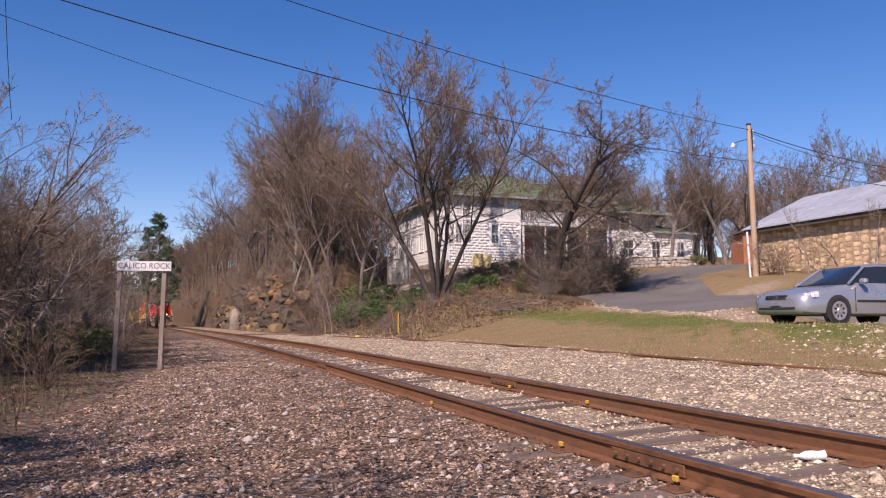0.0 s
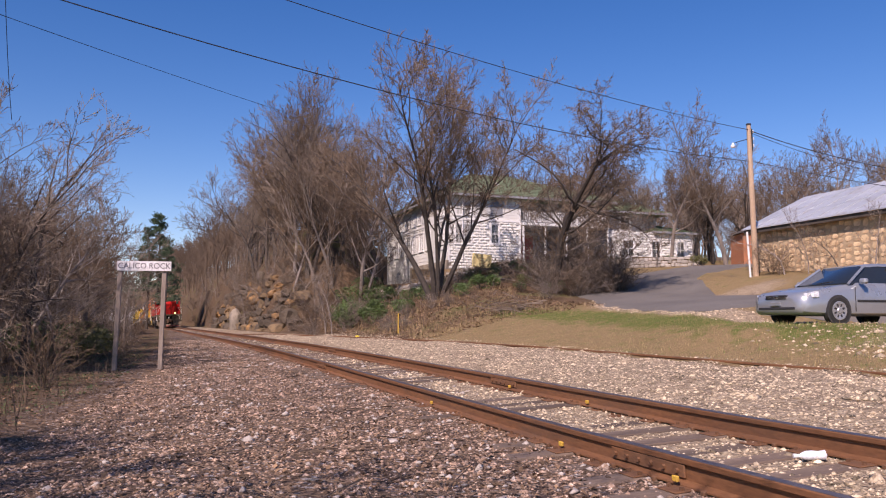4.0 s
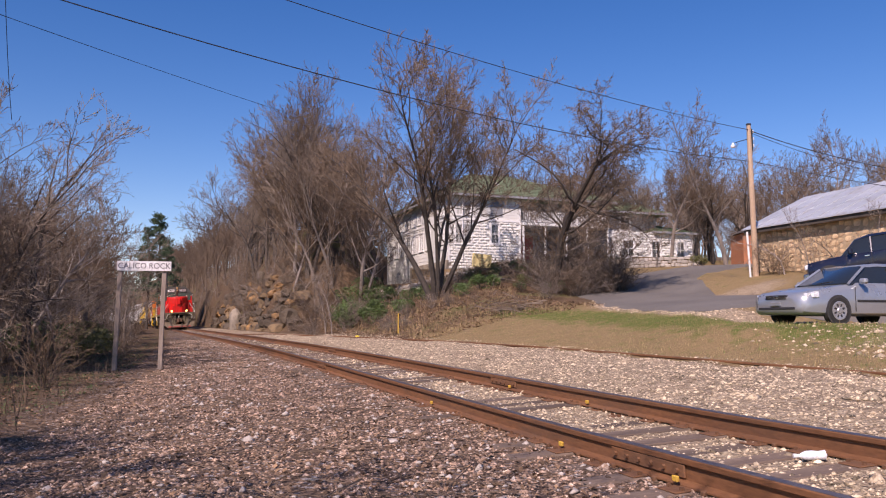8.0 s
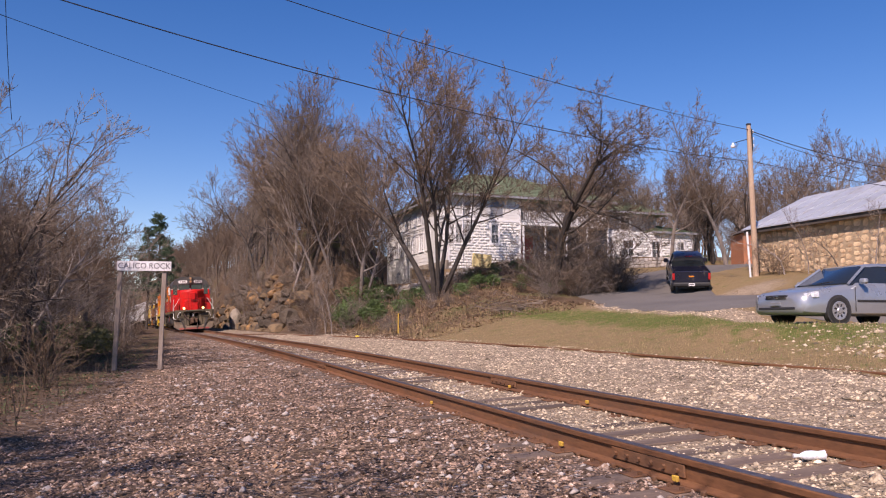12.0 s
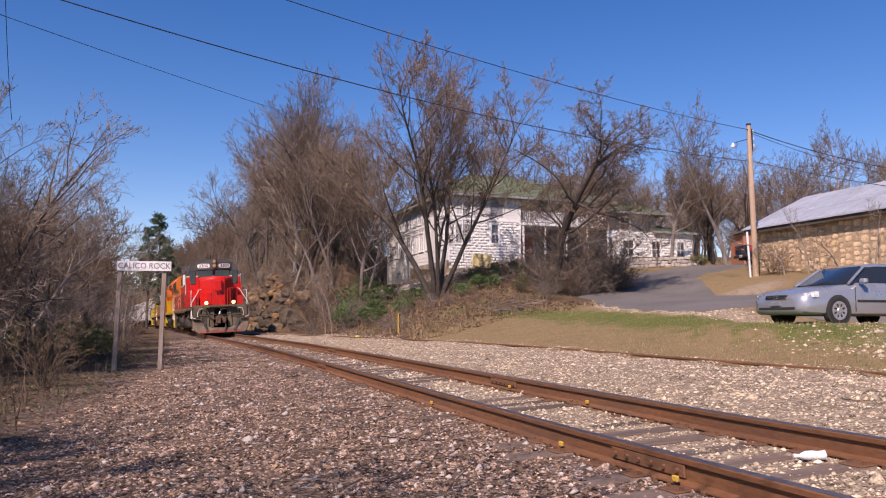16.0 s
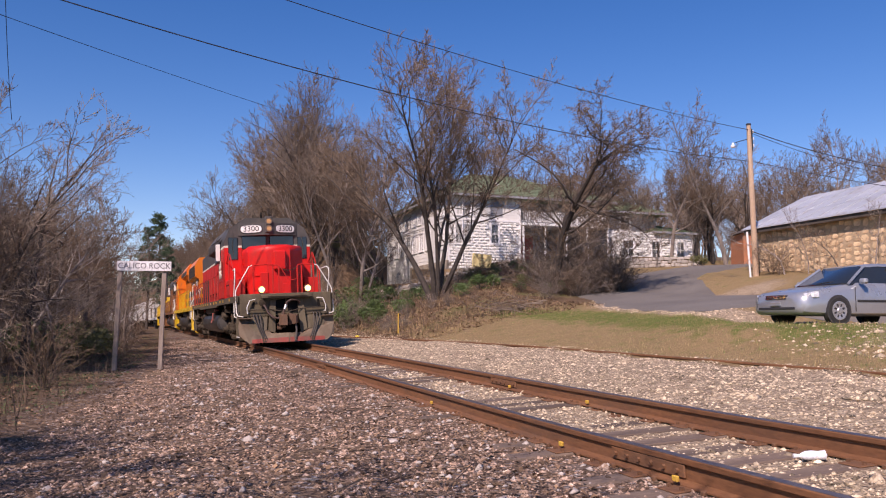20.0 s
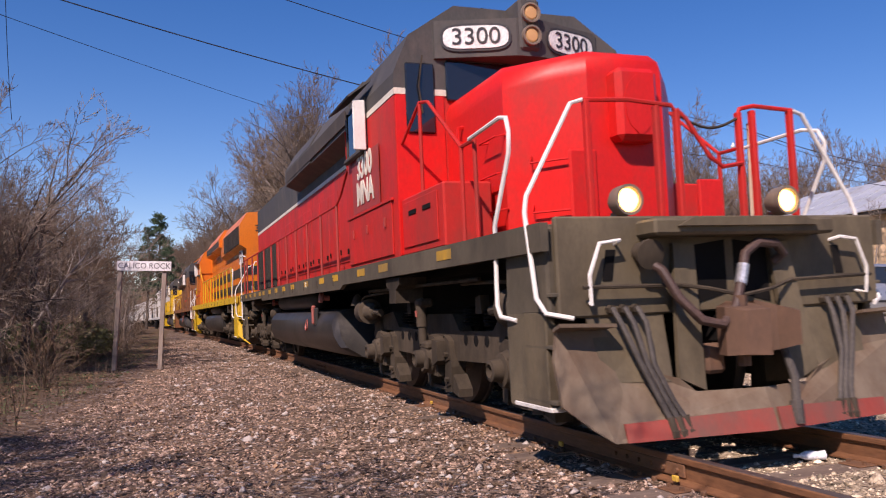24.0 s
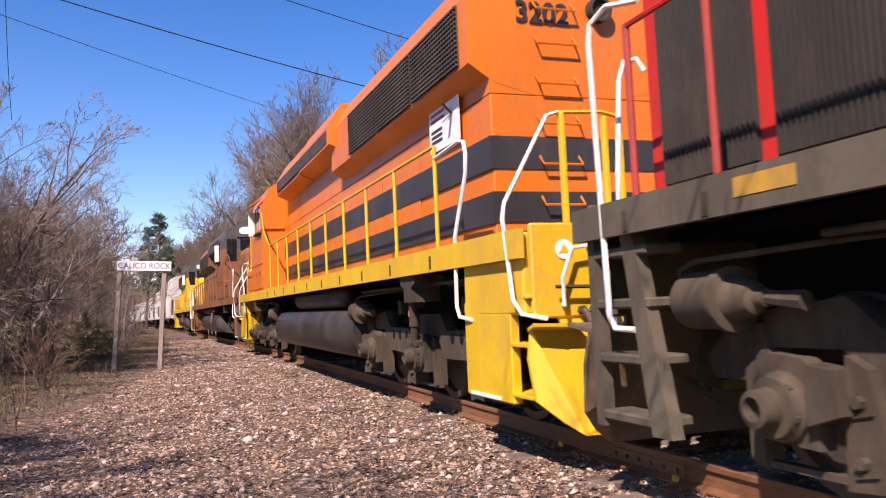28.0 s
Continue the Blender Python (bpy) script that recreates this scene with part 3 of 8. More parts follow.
# weeds under the trackside brush
pts, r = strew(11000, lambda u, yv: track_x(yv) + np.interp(yv, [0, 6, 12, 22, 45], [-11, -10.5, -9, -8, -6]) + u * np.interp(yv, [0, 6, 12, 22, 45], [4.6, 4.2, 4.0, 3.2, 2.2]), near, 17)
scatter("weeds", pts, r.gamma(2.0, 0.07, len(pts)) + 0.04, [(-0.012, 0, 0), (0.012, 0, 0), (0.0, 0.16, 1.0)], [(0, 1, 2)], M_TWIG, 18, flat=1.0, label="dead grey-brown weed stalks under the trackside brush", category="weeds", lean=1.3)
pts, r = strew(9000, lambda u, yv: track_x(yv) + np.interp(yv, [0, 6, 12, 22, 45], [-10, -9, -8, -7.0, -6]) + u * 2.6, near, 19)
scatter("ground_ivy", pts, r.uniform(0.03, 0.08, len(pts)), LEAF, [(0, 1, 2, 3)], M_LEAF, 20, flat=1.0, label="low green ground cover under the trackside brush", category="ground cover", lean=0.9)

pts, r = strew(3800, lambda u, yv: 7.4 + u * 4.2, lambda u: 7.0 + 7.5 * u, 23, 0.0)
pk = r.uniform(0, 1, len(pts)) < np.exp(-((pts[:, 0] - 9.4) ** 2 + ((pts[:, 1] - 10.2) * 0.6) ** 2) / 3.0)
scatter("spilled_gravel", pts[pk], r.gamma(2.0, 0.012, pk.sum()) + 0.008, OCT, OCT_F, M_STONE_PALE, 24, label="pale stones spilled over the grass verge", category="gravel")
pts, r = strew(16000, lambda u, yv: track_x(yv) + 6.2 + u * 9, lambda u: 31 + 26 * u, 25, 0.01)
scatter("bank_litter", pts, r.uniform(0.05, 0.14, len(pts)), LEAF, [(0, 1, 2, 3)], M_DEADLEAF, 26, flat=1.0, label="brown fallen leaves on the steep earth bank", category="leaf litter", lean=0.8)
pts, r = strew(5200, lambda u, yv: track_x(yv) + 6.4 + u * 8, lambda u: 31 + 24 * u, 27, 0.0)
scatter("bank_weeds", pts, r.gamma(2.0, 0.07, len(pts)) + 0.05, [(-0.03, 0, 0), (0.03, 0, 0), (0.0, 0.3, 1.0)], [(0, 1, 2)], M_DRY, 28, flat=1.0, label="tufts of dead straw on the steep earth bank", category="weeds", lean=1.2)
pts, r = strew(9000, lambda u, yv: np.interp(yv, [13, 19.5, 23, 27, 31, 35], [10.9, 11.7, 12.2, 13.0, 14.6, 17.0]) + (u - 0.5) * 2.0, lambda u: 13.5 + 21 * u, 31, 0.0)
pk = r.uniform(0, 1, len(pts)) < np.exp(-((pts[:, 0] - np.interp(pts[:, 1], [13, 19.5, 23, 27, 31, 35], [10.9, 11.7, 12.2, 13.0, 14.6, 17.0])) ** 2) / 0.35)
scatter("verge_gravel", pts[pk], r.gamma(2.0, 0.007, pk.sum()) + 0.008, OCT, OCT_F, M_STONE_PALE, 32, label="strip of pale gravel along the road edge", category="gravel")

# ---------------------------------------------------------------- trees
def grow(seed, height, spread, levels=4, trunk_r=0.16, bare=0.25, kids=(7, 6, 5, 4), up=0.3, wob=0.16, stems=1, lean=(0.12, 0.4), reach=0.55, fine=0.0055):
    """Bare tree: a wood mesh of trunk and limbs and a crown mesh of fine twigs. Returns both and the twig ends."""
    r = random.Random(seed)
    wood, crown, tips = Geo(), Geo(), []

    def limb(p, d, length, rad, level):
        n = (9, 6, 4, 2, 1)[min(level, 4)]
        pts, q, dd = [p], p.copy(), d.copy()
        bend = Vector((r.gauss(0, wob), r.gauss(0, wob), r.gauss(0, wob * 0.5))) * 0.5
        for i in range(n):
            k = wob * (0.6 if level == 0 else 1.0)
            dd = (dd + bend + Vector((r.gauss(0, k), r.gauss(0, k), r.gauss(0, k * 0.7) + up * (0.1 if level == 0 else 0.2)))).normalized()
            q = q + dd * (length / n)
            pts.append(q.copy())
        sides = (7, 5, 4, 3, 3)[min(level, 4)]
        (wood if level < 2 else crown).tube(pts, rad, sides, max(rad * (0.1 if level == 0 else 0.2), fine * 0.7), caps=False)
        if level >= levels:
            tips.append(pts[-1])
            return
        k = kids[min(level, len(kids) - 1)]
        for j in range(k):
            u = (j + r.random()) / k
            t = min(bare + (1 - bare) * u if level == 0 else 0.18 + 0.82 * u, 0.985)
            i = min(int(t * n), n - 1)
            s = pts[i].lerp(pts[i + 1], t * n - i)
            ax = (pts[i + 1] - pts[i]).normalized()
            az = r.uniform(0, 2 * math.pi)
            o1 = ax.orthogonal().normalized()
            side = o1 * math.cos(az) + ax.cross(o1) * math.sin(az)
            ang = radians(r.uniform(26, 68)) * spread * (1.1 - 0.35 * t)
            nd = (ax * math.cos(ang) + side * math.sin(ang) + Vector((0, 0, up * 0.3))).normalized()
            ln = length * r.uniform(0.7, 1.25) * reach * ((1.1 - 0.5 * t) if level == 0 else (1.05 - 0.35 * t))
            limb(s, nd, ln, max(rad * r.uniform(0.32, 0.5) * (1 - 0.6 * t), fine), level + 1)

    for sidx in range(stems):
        a = 2 * math.pi * sidx / max(stems, 1) + r.random() * 0.9
        tilt = 0.0 if stems == 1 else r.uniform(*lean)
        d0 = Vector((math.cos(a) * tilt + r.gauss(0, 0.05), math.sin(a) * tilt + r.gauss(0, 0.05), 1)).normalized()
        limb(Vector((math.cos(a) * trunk_r * 0.5 * (stems > 1), math.sin(a) * trunk_r * 0.5 * (stems > 1), -0.2)), d0, height * r.uniform(0.72, 0.86), trunk_r * (1 if sidx == 0 else r.uniform(0.65, 0.95)), 0)
    return wood, crown, tips


def pods(tips, seed, n_per, size):
    r = random.Random(seed)
    g = Geo()
    for t in tips:
        for _ in range(n_per):
            c = t + Vector((r.gauss(0, 0.1), r.gauss(0, 0.1), r.gauss(-0.06, 0.1)))
            a, s = r.uniform(0, 6.28), size * r.uniform(0.6, 1.4)
            u = Vector((math.cos(a), math.sin(a), r.uniform(-0.5, 0.5))) * s
            w = Vector((r.uniform(-0.4, 0.4), r.uniform(-0.4, 0.4), -1)) * s
            g.add([c, c + u * 0.5 + w * 0.5, c + w * 1.3, c - u * 0.5 + w * 0.5], [(0, 1, 2, 3)])
    return g


def tree_kind(name, label, seed, height, spread, bark, twig, podded=0, pod_size=0.05, leaf=None, **kw):
    t = thing(name, label, "tree")
    wood, crown, tips = grow(seed, height, spread, **kw)
    part("trunk", wood, bark, t, smooth=True, fix=False)
    part("crown", crown, twig, t, "bare twiggy crown", fix=False)
    if podded:
        tagged(part("seed_cluster", pods(tips, seed + 1, podded, pod_size), leaf or M_POD, t, "dry tan hanging seed clusters", fix=False), kind="stuff")
    return t


FAR_TREES = []


def plant(kind, x, y, scale=1.0, turn=0.0, group="", sink=0.0, label="", wide=1.0):
    if y > 88 and kind in TALL + BROAD:
        FAR_TREES.append((x, y, scale))
        return None
    o = copy_thing(kind, pose(x, y, ground_at(x, y) - sink, 0, 0, turn))
    o.scale = (scale * wide, scale * wide, scale)
    if group or label:
        tagged(o, label, group=group)
    return o


TALL = [tree_kind("bare_tree", "tall bare grey-barked tree on the wooded bluff", 100 + i, 10.5, 0.95, (M_BARK, M_BARK_PALE, M_BARK_DARK)[i % 3], (M_TWIG, M_TWIG_RED, M_TWIG_PALE)[i % 3], trunk_r=0.13 + 0.02 * (i % 3), kids=(13, 7, 5, 4), bare=0.26, up=0.34, wob=0.13, stems=1, reach=0.47, fine=0.009) for i in range(6)]
SAPLING = [tree_kind("sapling", "slender bare sapling among trackside brush", 200 + i, 6.5, 0.95, (M_BARK_PALE, M_BARK)[i % 2], (M_TWIG_PALE, M_TWIG_RED)[i % 2], trunk_r=0.05, kids=(12, 7, 5), levels=3, bare=0.15, up=0.32, stems=1, wob=0.17, reach=0.42, fine=0.0065) for i in range(5)]
SHRUB = [tree_kind("bare_shrub", "tangled bare shrub of thin grey-brown stems", 300 + i, 2.6, 1.15, (M_BARK_PALE, M_BARK, M_TWIG)[i], (M_TWIG, M_TWIG_PALE, M_TWIG_RED)[i], trunk_r=0.02, kids=(8, 6), levels=2, bare=0.1, up=0.25, stems=8, lean=(0.2, 0.9), wob=0.22, reach=0.45) for i in range(3)]
BROAD = [tree_kind("bare_tree", "broad bare grey tree with wide crooked limbs", 150 + i, 9.0, 1.15, M_BARK, (M_TWIG_PALE, M_TWIG_RED, M_TWIG)[i], trunk_r=0.15, kids=(11, 8, 6, 4), bare=0.2, up=0.12, wob=0.2, stems=1, reach=0.6, fine=0.0075) for i in range(3)]
TEMPLATES = TALL + SAPLING + SHRUB + BROAD


def leafy(name, label, seed, radius, height, leaf_mat, n, leaf_size, stems=5):
    r = random.Random(seed)
    t = thing(name, label, "shrub")
    g, wood = Geo(), Geo()
    lobes = [(Vector((r.uniform(-0.6, 0.6) * radius, r.uniform(-0.6, 0.6) * radius, height * r.uniform(0.3, 0.8))), radius * r.uniform(0.3, 0.55)) for _ in range(9)]
    for c, rr in lobes:
        wood.tube([Vector((c.x * 0.2, c.y * 0.2, -0.1)), Vector((c.x * 0.7, c.y * 0.7, c.z * 0.5)), c], 0.025, 4, 0.008, caps=False)
        for _ in range(n // 9):
            d = Vector((r.gauss(0, 1), r.gauss(0, 1), r.gauss(0, 1))).normalized() * rr * r.uniform(0.55, 1.1) ** 0.6
            p = c + Vector((d.x, d.y, d.z * height / radius * 0.7))
            u = Vector((r.gauss(0, 1), r.gauss(0, 1), r.gauss(0, 0.6))).normalized()
            w = u.cross(Vector((r.gauss(0, 1), r.gauss(0, 1), r.gauss(0, 1)))).normalized()
            s = leaf_size * r.uniform(0.6, 1.4)
            g.add([p - u * s, p + w * s * 0.45, p + u * s, p - w * s * 0.45], [(0, 1, 2, 3)])
    part("stem", wood, M_BARK, t, fix=False)
    part("foliage", g, leaf_mat, t, fix=False)
    return t


GREEN = [leafy("evergreen_shrub", "dense green honeysuckle shrub on the earth bank", 400 + i, 1.2, 1.3, M_LEAF if i < 2 else M_LEAF_OLIVE, 1600, 0.07) for i in range(3)]
TEMPLATES += GREEN


def pine(seed, h):
    r = random.Random(seed)
    t = thing("pine_tree", "dark green pine standing above the bare woods", "tree")
    wood, g = Geo(), Geo()
    wood.tube([(0, 0, -0.3), (0.1, 0.05, h * 0.5), (0, 0.1, h)], 0.2, 7, 0.03)
    for k in range(46):
        z = h * (0.28 + 0.72 * k / 46)
        ln = h * 0.2 * (1.15 - (k / 46) ** 1.5) * r.uniform(0.6, 1.15)
        a = r.uniform(0, 6.28)
        e = Vector((math.cos(a) * ln, math.sin(a) * ln, z + ln * 0.15))
        wood.tube([(0, 0, z), e], 0.035, 3, 0.01, caps=False)
        for _ in range(46):
            c = Vector((0, 0, z)).lerp(e, r.uniform(0.4, 1.05)) + Vector((r.gauss(0, 0.22), r.gauss(0, 0.22), r.gauss(0.08, 0.16)))
            for _ in range(3):
                u = Vector((r.gauss(0, 1), r.gauss(0, 1), r.gauss(0.3, 0.8))).normalized() * 0.3
                w = u.orthogonal().normalized() * 0.05
                g.add([c - w, c + w, c + u], [(0, 1, 2)])
    part("trunk", wood, M_BARK_DARK, t, fix=False)
    part("foliage", g, M_PINE, t, fix=False)
    return t


PINE = pine(500, 13)
TEMPLATES.append(PINE)
# big multi-stemmed tree before the house, and its neighbour
big_tree = tree_kind("boxelder_tree", "large multi-stemmed bare tree with tan seed clusters on the bank", 611, 15.2, 0.9, M_BARK_DARK, M_TWIG, podded=1, pod_size=0.034, trunk_r=0.2, kids=(13, 9, 7, 6), bare=0.32, up=0.24, stems=6, lean=(0.16, 0.5), wob=0.1, reach=0.43, fine=0.0095)
big_tree.matrix_basis = pose(10.8, 43.0, ground_at(10.8, 43.0) - 0.1, 0, 0, 125)
second_tree = tree_kind("spreading_tree", "dark-limbed spreading bare tree hung with tan seed clusters", 652, 12.8, 1.1, M_BARK_DARK, M_TWIG, podded=1, pod_size=0.036, trunk_r=0.27, kids=(14, 9, 8, 6), bare=0.3, up=0.14, stems=2, lean=(0.08, 0.2), wob=0.2, reach=0.44, fine=0.0095)
second_tree.matrix_basis = pose(16.7, 39.9, ground_at(16.7, 39.9) - 0.1, 0, 0, 245)

r = random.Random(77)


def open_lawn(x, y):
    """The ground before the house's long flank, where no trees stand."""
    return 26 < y < 73 and 0.262 * y - 4.09 < x < 0.46 * y - 4.09


def pick(*kinds):
    return kinds[r.randrange(len(kinds))]


# wooded bluff right of the line: tall trees above, saplings and brush down to the rails
for i in range(170):
    y = 55 + 125 * (i / 170) ** 1.25 + r.uniform(-2, 2)
    w = 5.9 + 13 * r.random() ** 1.5
    x = float(track_x(y)) + w
    if open_lawn(x, y) or (y < 76 and 13.5 < x < 45):
        continue
    plant(pick(*TALL, *TALL, *BROAD), x, y, r.uniform(0.8, 1.2) * (0.92 if w < 9 else 0.72), r.uniform(0, 360), "trees on the bluff")
for i in range(38):
    y = 47 + 34 * i / 46 + r.uniform(-1, 1)
    w = 6.4 + 5.5 * r.random()
    if (w < 8.2 and 45 < y < 56) or open_lawn(float(track_x(y)) + w, y):
        continue
    plant(pick(*TALL, *SAPLING), float(track_x(y)) + w, y, r.uniform(0.75, 1.2) * float(np.interp(y, [47, 54, 80], [0.7, 1.1, 1.15])), r.uniform(0, 360), "trees on the bluff")
for i in range(130):
    y = 44 + 95 * (i / 130) ** 1.25
    w = (5.9 if 46 < y < 63 else 4.4) + 5.5 * r.random() ** 1.3
    plant(pick(*SHRUB, *SAPLING), float(track_x(y)) + w, y, r.uniform(0.5, 0.95), r.uniform(0, 360), "brush on the bluff")
for i in range(80):
    y = 51 + 42 * i / 80 + r.uniform(-0.5, 0.5)
    w = 4.7 + 2.4 * r.random()
    plant(pick(*SHRUB), float(track_x(y)) + w, y, r.uniform(0.3, 0.7), r.uniform(0, 360), "brush on the bluff", wide=1.3)
for i in range(34):
    x, y = 8.5 + 8.5 * r.random(), 75 + 11 * r.random()
    plant(pick(*SAPLING, *SHRUB), x, y, r.uniform(0.6, 1.0), r.uniform(0, 360), "brush on the bluff")
# behind the house and along the skyline
for i in range(64):
    x = 12 + 85 * i / 64 + r.uniform(-1, 1)
    y = 74 + r.uniform(0, 24)
    if x > 38:
        y = 52 + r.uniform(0, 24) - 0.15 * (x - 38)
    plant(pick(*TALL), x, y, r.uniform(0.75, 1.1), r.uniform(0, 360), "trees behind the house")
for i in range(22):
    x = 13 + 32 * i / 22 + r.uniform(-1, 1)
    plant(pick(*TALL), x, 92 + r.uniform(0, 14), r.uniform(0.85, 1.15), r.uniform(0, 360), "trees behind the house")
# bare bushes between the bank and the house, by the wing and along the stone building
for i in range(16):
    x, y = 16.4 + 4.6 * r.random(), 38.6 + 3.4 * r.random()
    plant(pick(*SHRUB), x, y, r.uniform(0.6, 1.0), r.uniform(0, 360), "brush on the bank", wide=1.2)
for i in range(26):
    x, y = 6.6 + 9.5 * r.random(), 36.5 + 6.5 * r.random()
    plant(pick(*SHRUB), x, y, r.uniform(0.25, 0.5), r.uniform(0, 360), "brush on the bank", wide=1.3)
for x, y, sc in ((24.2, 30.6, 0.75), (24.0, 28.9, 0.6), (24.1, 27.2, 0.62), (23.9, 25.2, 0.6), (24.1, 23.2, 0.66), (24.0, 21.4, 0.6), (30.5, 50.2, 0.9), (33.0, 49.3, 0.8), (36.2, 49.0, 1.0), (27.5, 51.0, 0.7)):
    plant(SAPLING[int(x * 10) % 5], x, y, sc, r.uniform(0, 360), "saplings by the buildings")
for x, y, sc in ((24.35, 31.6, 0.9), (24.2, 30.9, 0.8)):
    plant(SHRUB[2], x, y, sc, r.uniform(0, 360), "saplings by the buildings")
for i in range(16):
    x, y = 16.6 + 3.8 * r.random(), 38.4 + 2.4 * r.random()
    plant(SHRUB[i % 3], x, y, r.uniform(0.8, 1.25), r.uniform(0, 360), "brush on the bank", wide=1.1)
for i in range(44):
    x = 25 + 22 * i / 44 + r.uniform(-1, 1)
    plant(pick(*TALL, *TALL, *SAPLING), x, 57.5 - 0.25 * (x - 25) + r.uniform(0, 8), r.uniform(0.6, 0.95), r.uniform(0, 360), "trees behind the house")
thick = random.Random(91)
for i in range(26):
    x, y = 15.4 + 5.4 * thick.random(), 38.4 + 4.4 * thick.random()
    plant((SHRUB + SAPLING)[thick.randrange(8)] if i % 3 else SHRUB[i % 2], x, y, thick.uniform(0.9, 1.35) if i % 3 else thick.uniform(1.0, 1.5), thick.uniform(0, 360), "brush on the bank", wide=1.15)
# low brush under the garden wall and down the bank
for i in range(70):
    x, y = 11.5 + 12.5 * r.random(), 45.5 + 5.5 * r.random()
    if abs(x - 16.2) < 1.6 and y > 48:
        continue
    plant(pick(*SHRUB), x, y, r.uniform(0.25, 0.5), r.uniform(0, 360), "brush on the bank", wide=1.4)
for i in range(26):
    x, y = 11.5 + 12 * r.random(), 44.5 + 6.0 * r.random()
    if abs(x - 16.2) < 1.6 and y > 48:
        continue
    plant(pick(*GREEN), x, y, r.uniform(0.25, 0.5), r.uniform(0, 360), "green shrubs", label="low green and olive undergrowth on the bank")
# green shrubs on the bank and round the house
for x, y, sc, k in ((7.0, 48.6, 1.0, 0), (7.4, 50.4, 1.1, 1), (8.4, 52.0, 1.1, 0), (9.4, 53.6, 1.1, 1), (6.6, 46.6, 0.8, 1), (7.4, 44.4, 0.7, 0), (8.4, 46.0, 0.8, 1), (9.8, 50.4, 1.0, 0), (10.6, 44.6, 0.7, 1), (8.8, 42.4, 0.6, 0), (11.5, 40.5, 0.55, 1), (12.6, 41.0, 0.6, 0), (13.8, 41.2, 0.5, 1), (15.5, 41.2, 0.5, 2), (19.5, 42.4, 0.6, 2), (19.0, 40.6, 0.55, 1), (20.5, 42.0, 0.6, 2), (16.6, 39.4, 0.5, 0), (14.6, 39.6, 0.4, 1), (31.2, 46.0, 0.6, 2), (28.2, 51.6, 0.6, 0), (30.0, 51.2, 0.5, 1), (32, 50.6, 0.6, 0), (-6.0, 23.5, 0.75, 2), (-6.3, 25.0, 0.9, 2), (-6.0, 27.0, 0.85, 2), (-6.9, 24.4, 0.8, 0), (-7.2, 26.5, 0.9, 2), (10.5, 47, 0.6, 1), (9.2, 45, 0.5, 0)):
    plant(GREEN[k], x, y, sc, r.uniform(0, 360), "green shrubs")
# trees and brush left of the line, taller away from the rails
for i in range(62):
    y = 15 + 85 * (i / 62) ** 1.3
    u = r.random()
    w = -6.8 - 8 * u ** 1.1 - (1.0 if y < 18 else 0) - (1.2 if y > 34 else 0)
    size = float(np.interp(y, [12, 22, 36, 60], [0.56, 0.8, 0.92, 0.95])) * (0.72 + 0.35 * u)
    plant(pick(*BROAD, *BROAD, *TALL), float(track_x(y)) + w, y, size * r.uniform(0.85, 1.15), r.uniform(0, 360), "trackside trees", label="bare grey tree among the trackside thicket")
for i in range(46):
    y = 12.5 + 75 * (i / 46) ** 1.4
    w = -5.9 - 6 * r.random() + (1.3 if y > 30 else 0) - (1.2 if y < 17 else 0)
    plant(pick(*SAPLING), float(track_x(y)) + w, y, r.uniform(0.6, 1.05) * float(np.interp(y, [12, 30], [0.65, 1.0])), r.uniform(0, 360), "trackside trees")
for i in range(100):
    y = 9.5 + 75 * (i / 100) ** 1.5
    w = -5.7 - 4.8 * r.random() + (1.3 if y > 26 else 0)
    plant(pick(*SHRUB), float(track_x(y)) + w - (1.1 if y < 14 else 0), y, r.uniform(0.3, 0.75), r.uniform(0, 360), "trackside brush")
for i in range(26):
    y = 24 + 50 * i / 26
    plant(pick(*TALL, *BROAD), float(track_x(y)) - 8.6 - 8 * r.random(), y, r.uniform(0.8, 1.1) * float(np.interp(y, [24, 45], [0.55, 0.9])), r.uniform(0, 360), "trackside trees", label="bare grey tree among the trackside thicket")
# a spreading tree reaching out over the station sign, and a broken dead trunk
plant(BROAD[1], -7.0, 25.0, 0.72, 130, "trackside trees", label="bare grey tree among the trackside thicket")
plant(BROAD[0], -6.4, 29.0, 0.66, 20, "trackside trees", label="bare grey tree among the trackside thicket")
for k, x, y, sc in ((0, -7.7, 19.0, 0.58), (2, -8.0, 21.5, 0.64), (4, -7.3, 23.2, 0.55), (1, -7.4, 26.5, 0.55), (3, -9.2, 24.5, 0.66), (5, -8.6, 20.3, 0.58)):
    plant((TALL[k], BROAD[k % 3])[k % 2], x, y, sc, 70 * k, "trackside trees", label="bare grey tree among the trackside thicket")
snag = thing("dead_tree_trunk", "dark broken dead trunk standing in the brush", "tree", m=pose(-7.1, 22.0, ground_at(-7.1, 22.0)))
part("trunk", Geo().tube([(0, 0, -0.2), (0.05, 0.02, 1.6), (0.22, 0.05, 3.2), (0.3, 0.05, 3.7)], 0.11, 8, 0.06), M_BARK_DARK, snag, smooth=True, fix=False)
part("broken_stub", Geo().tube([(0.24, 0.05, 3.3), (0.42, 0.1, 3.45), (0.75, 0.15, 3.1)], 0.04, 5, 0.012, caps=False), M_BARK_DARK, snag, fix=False)
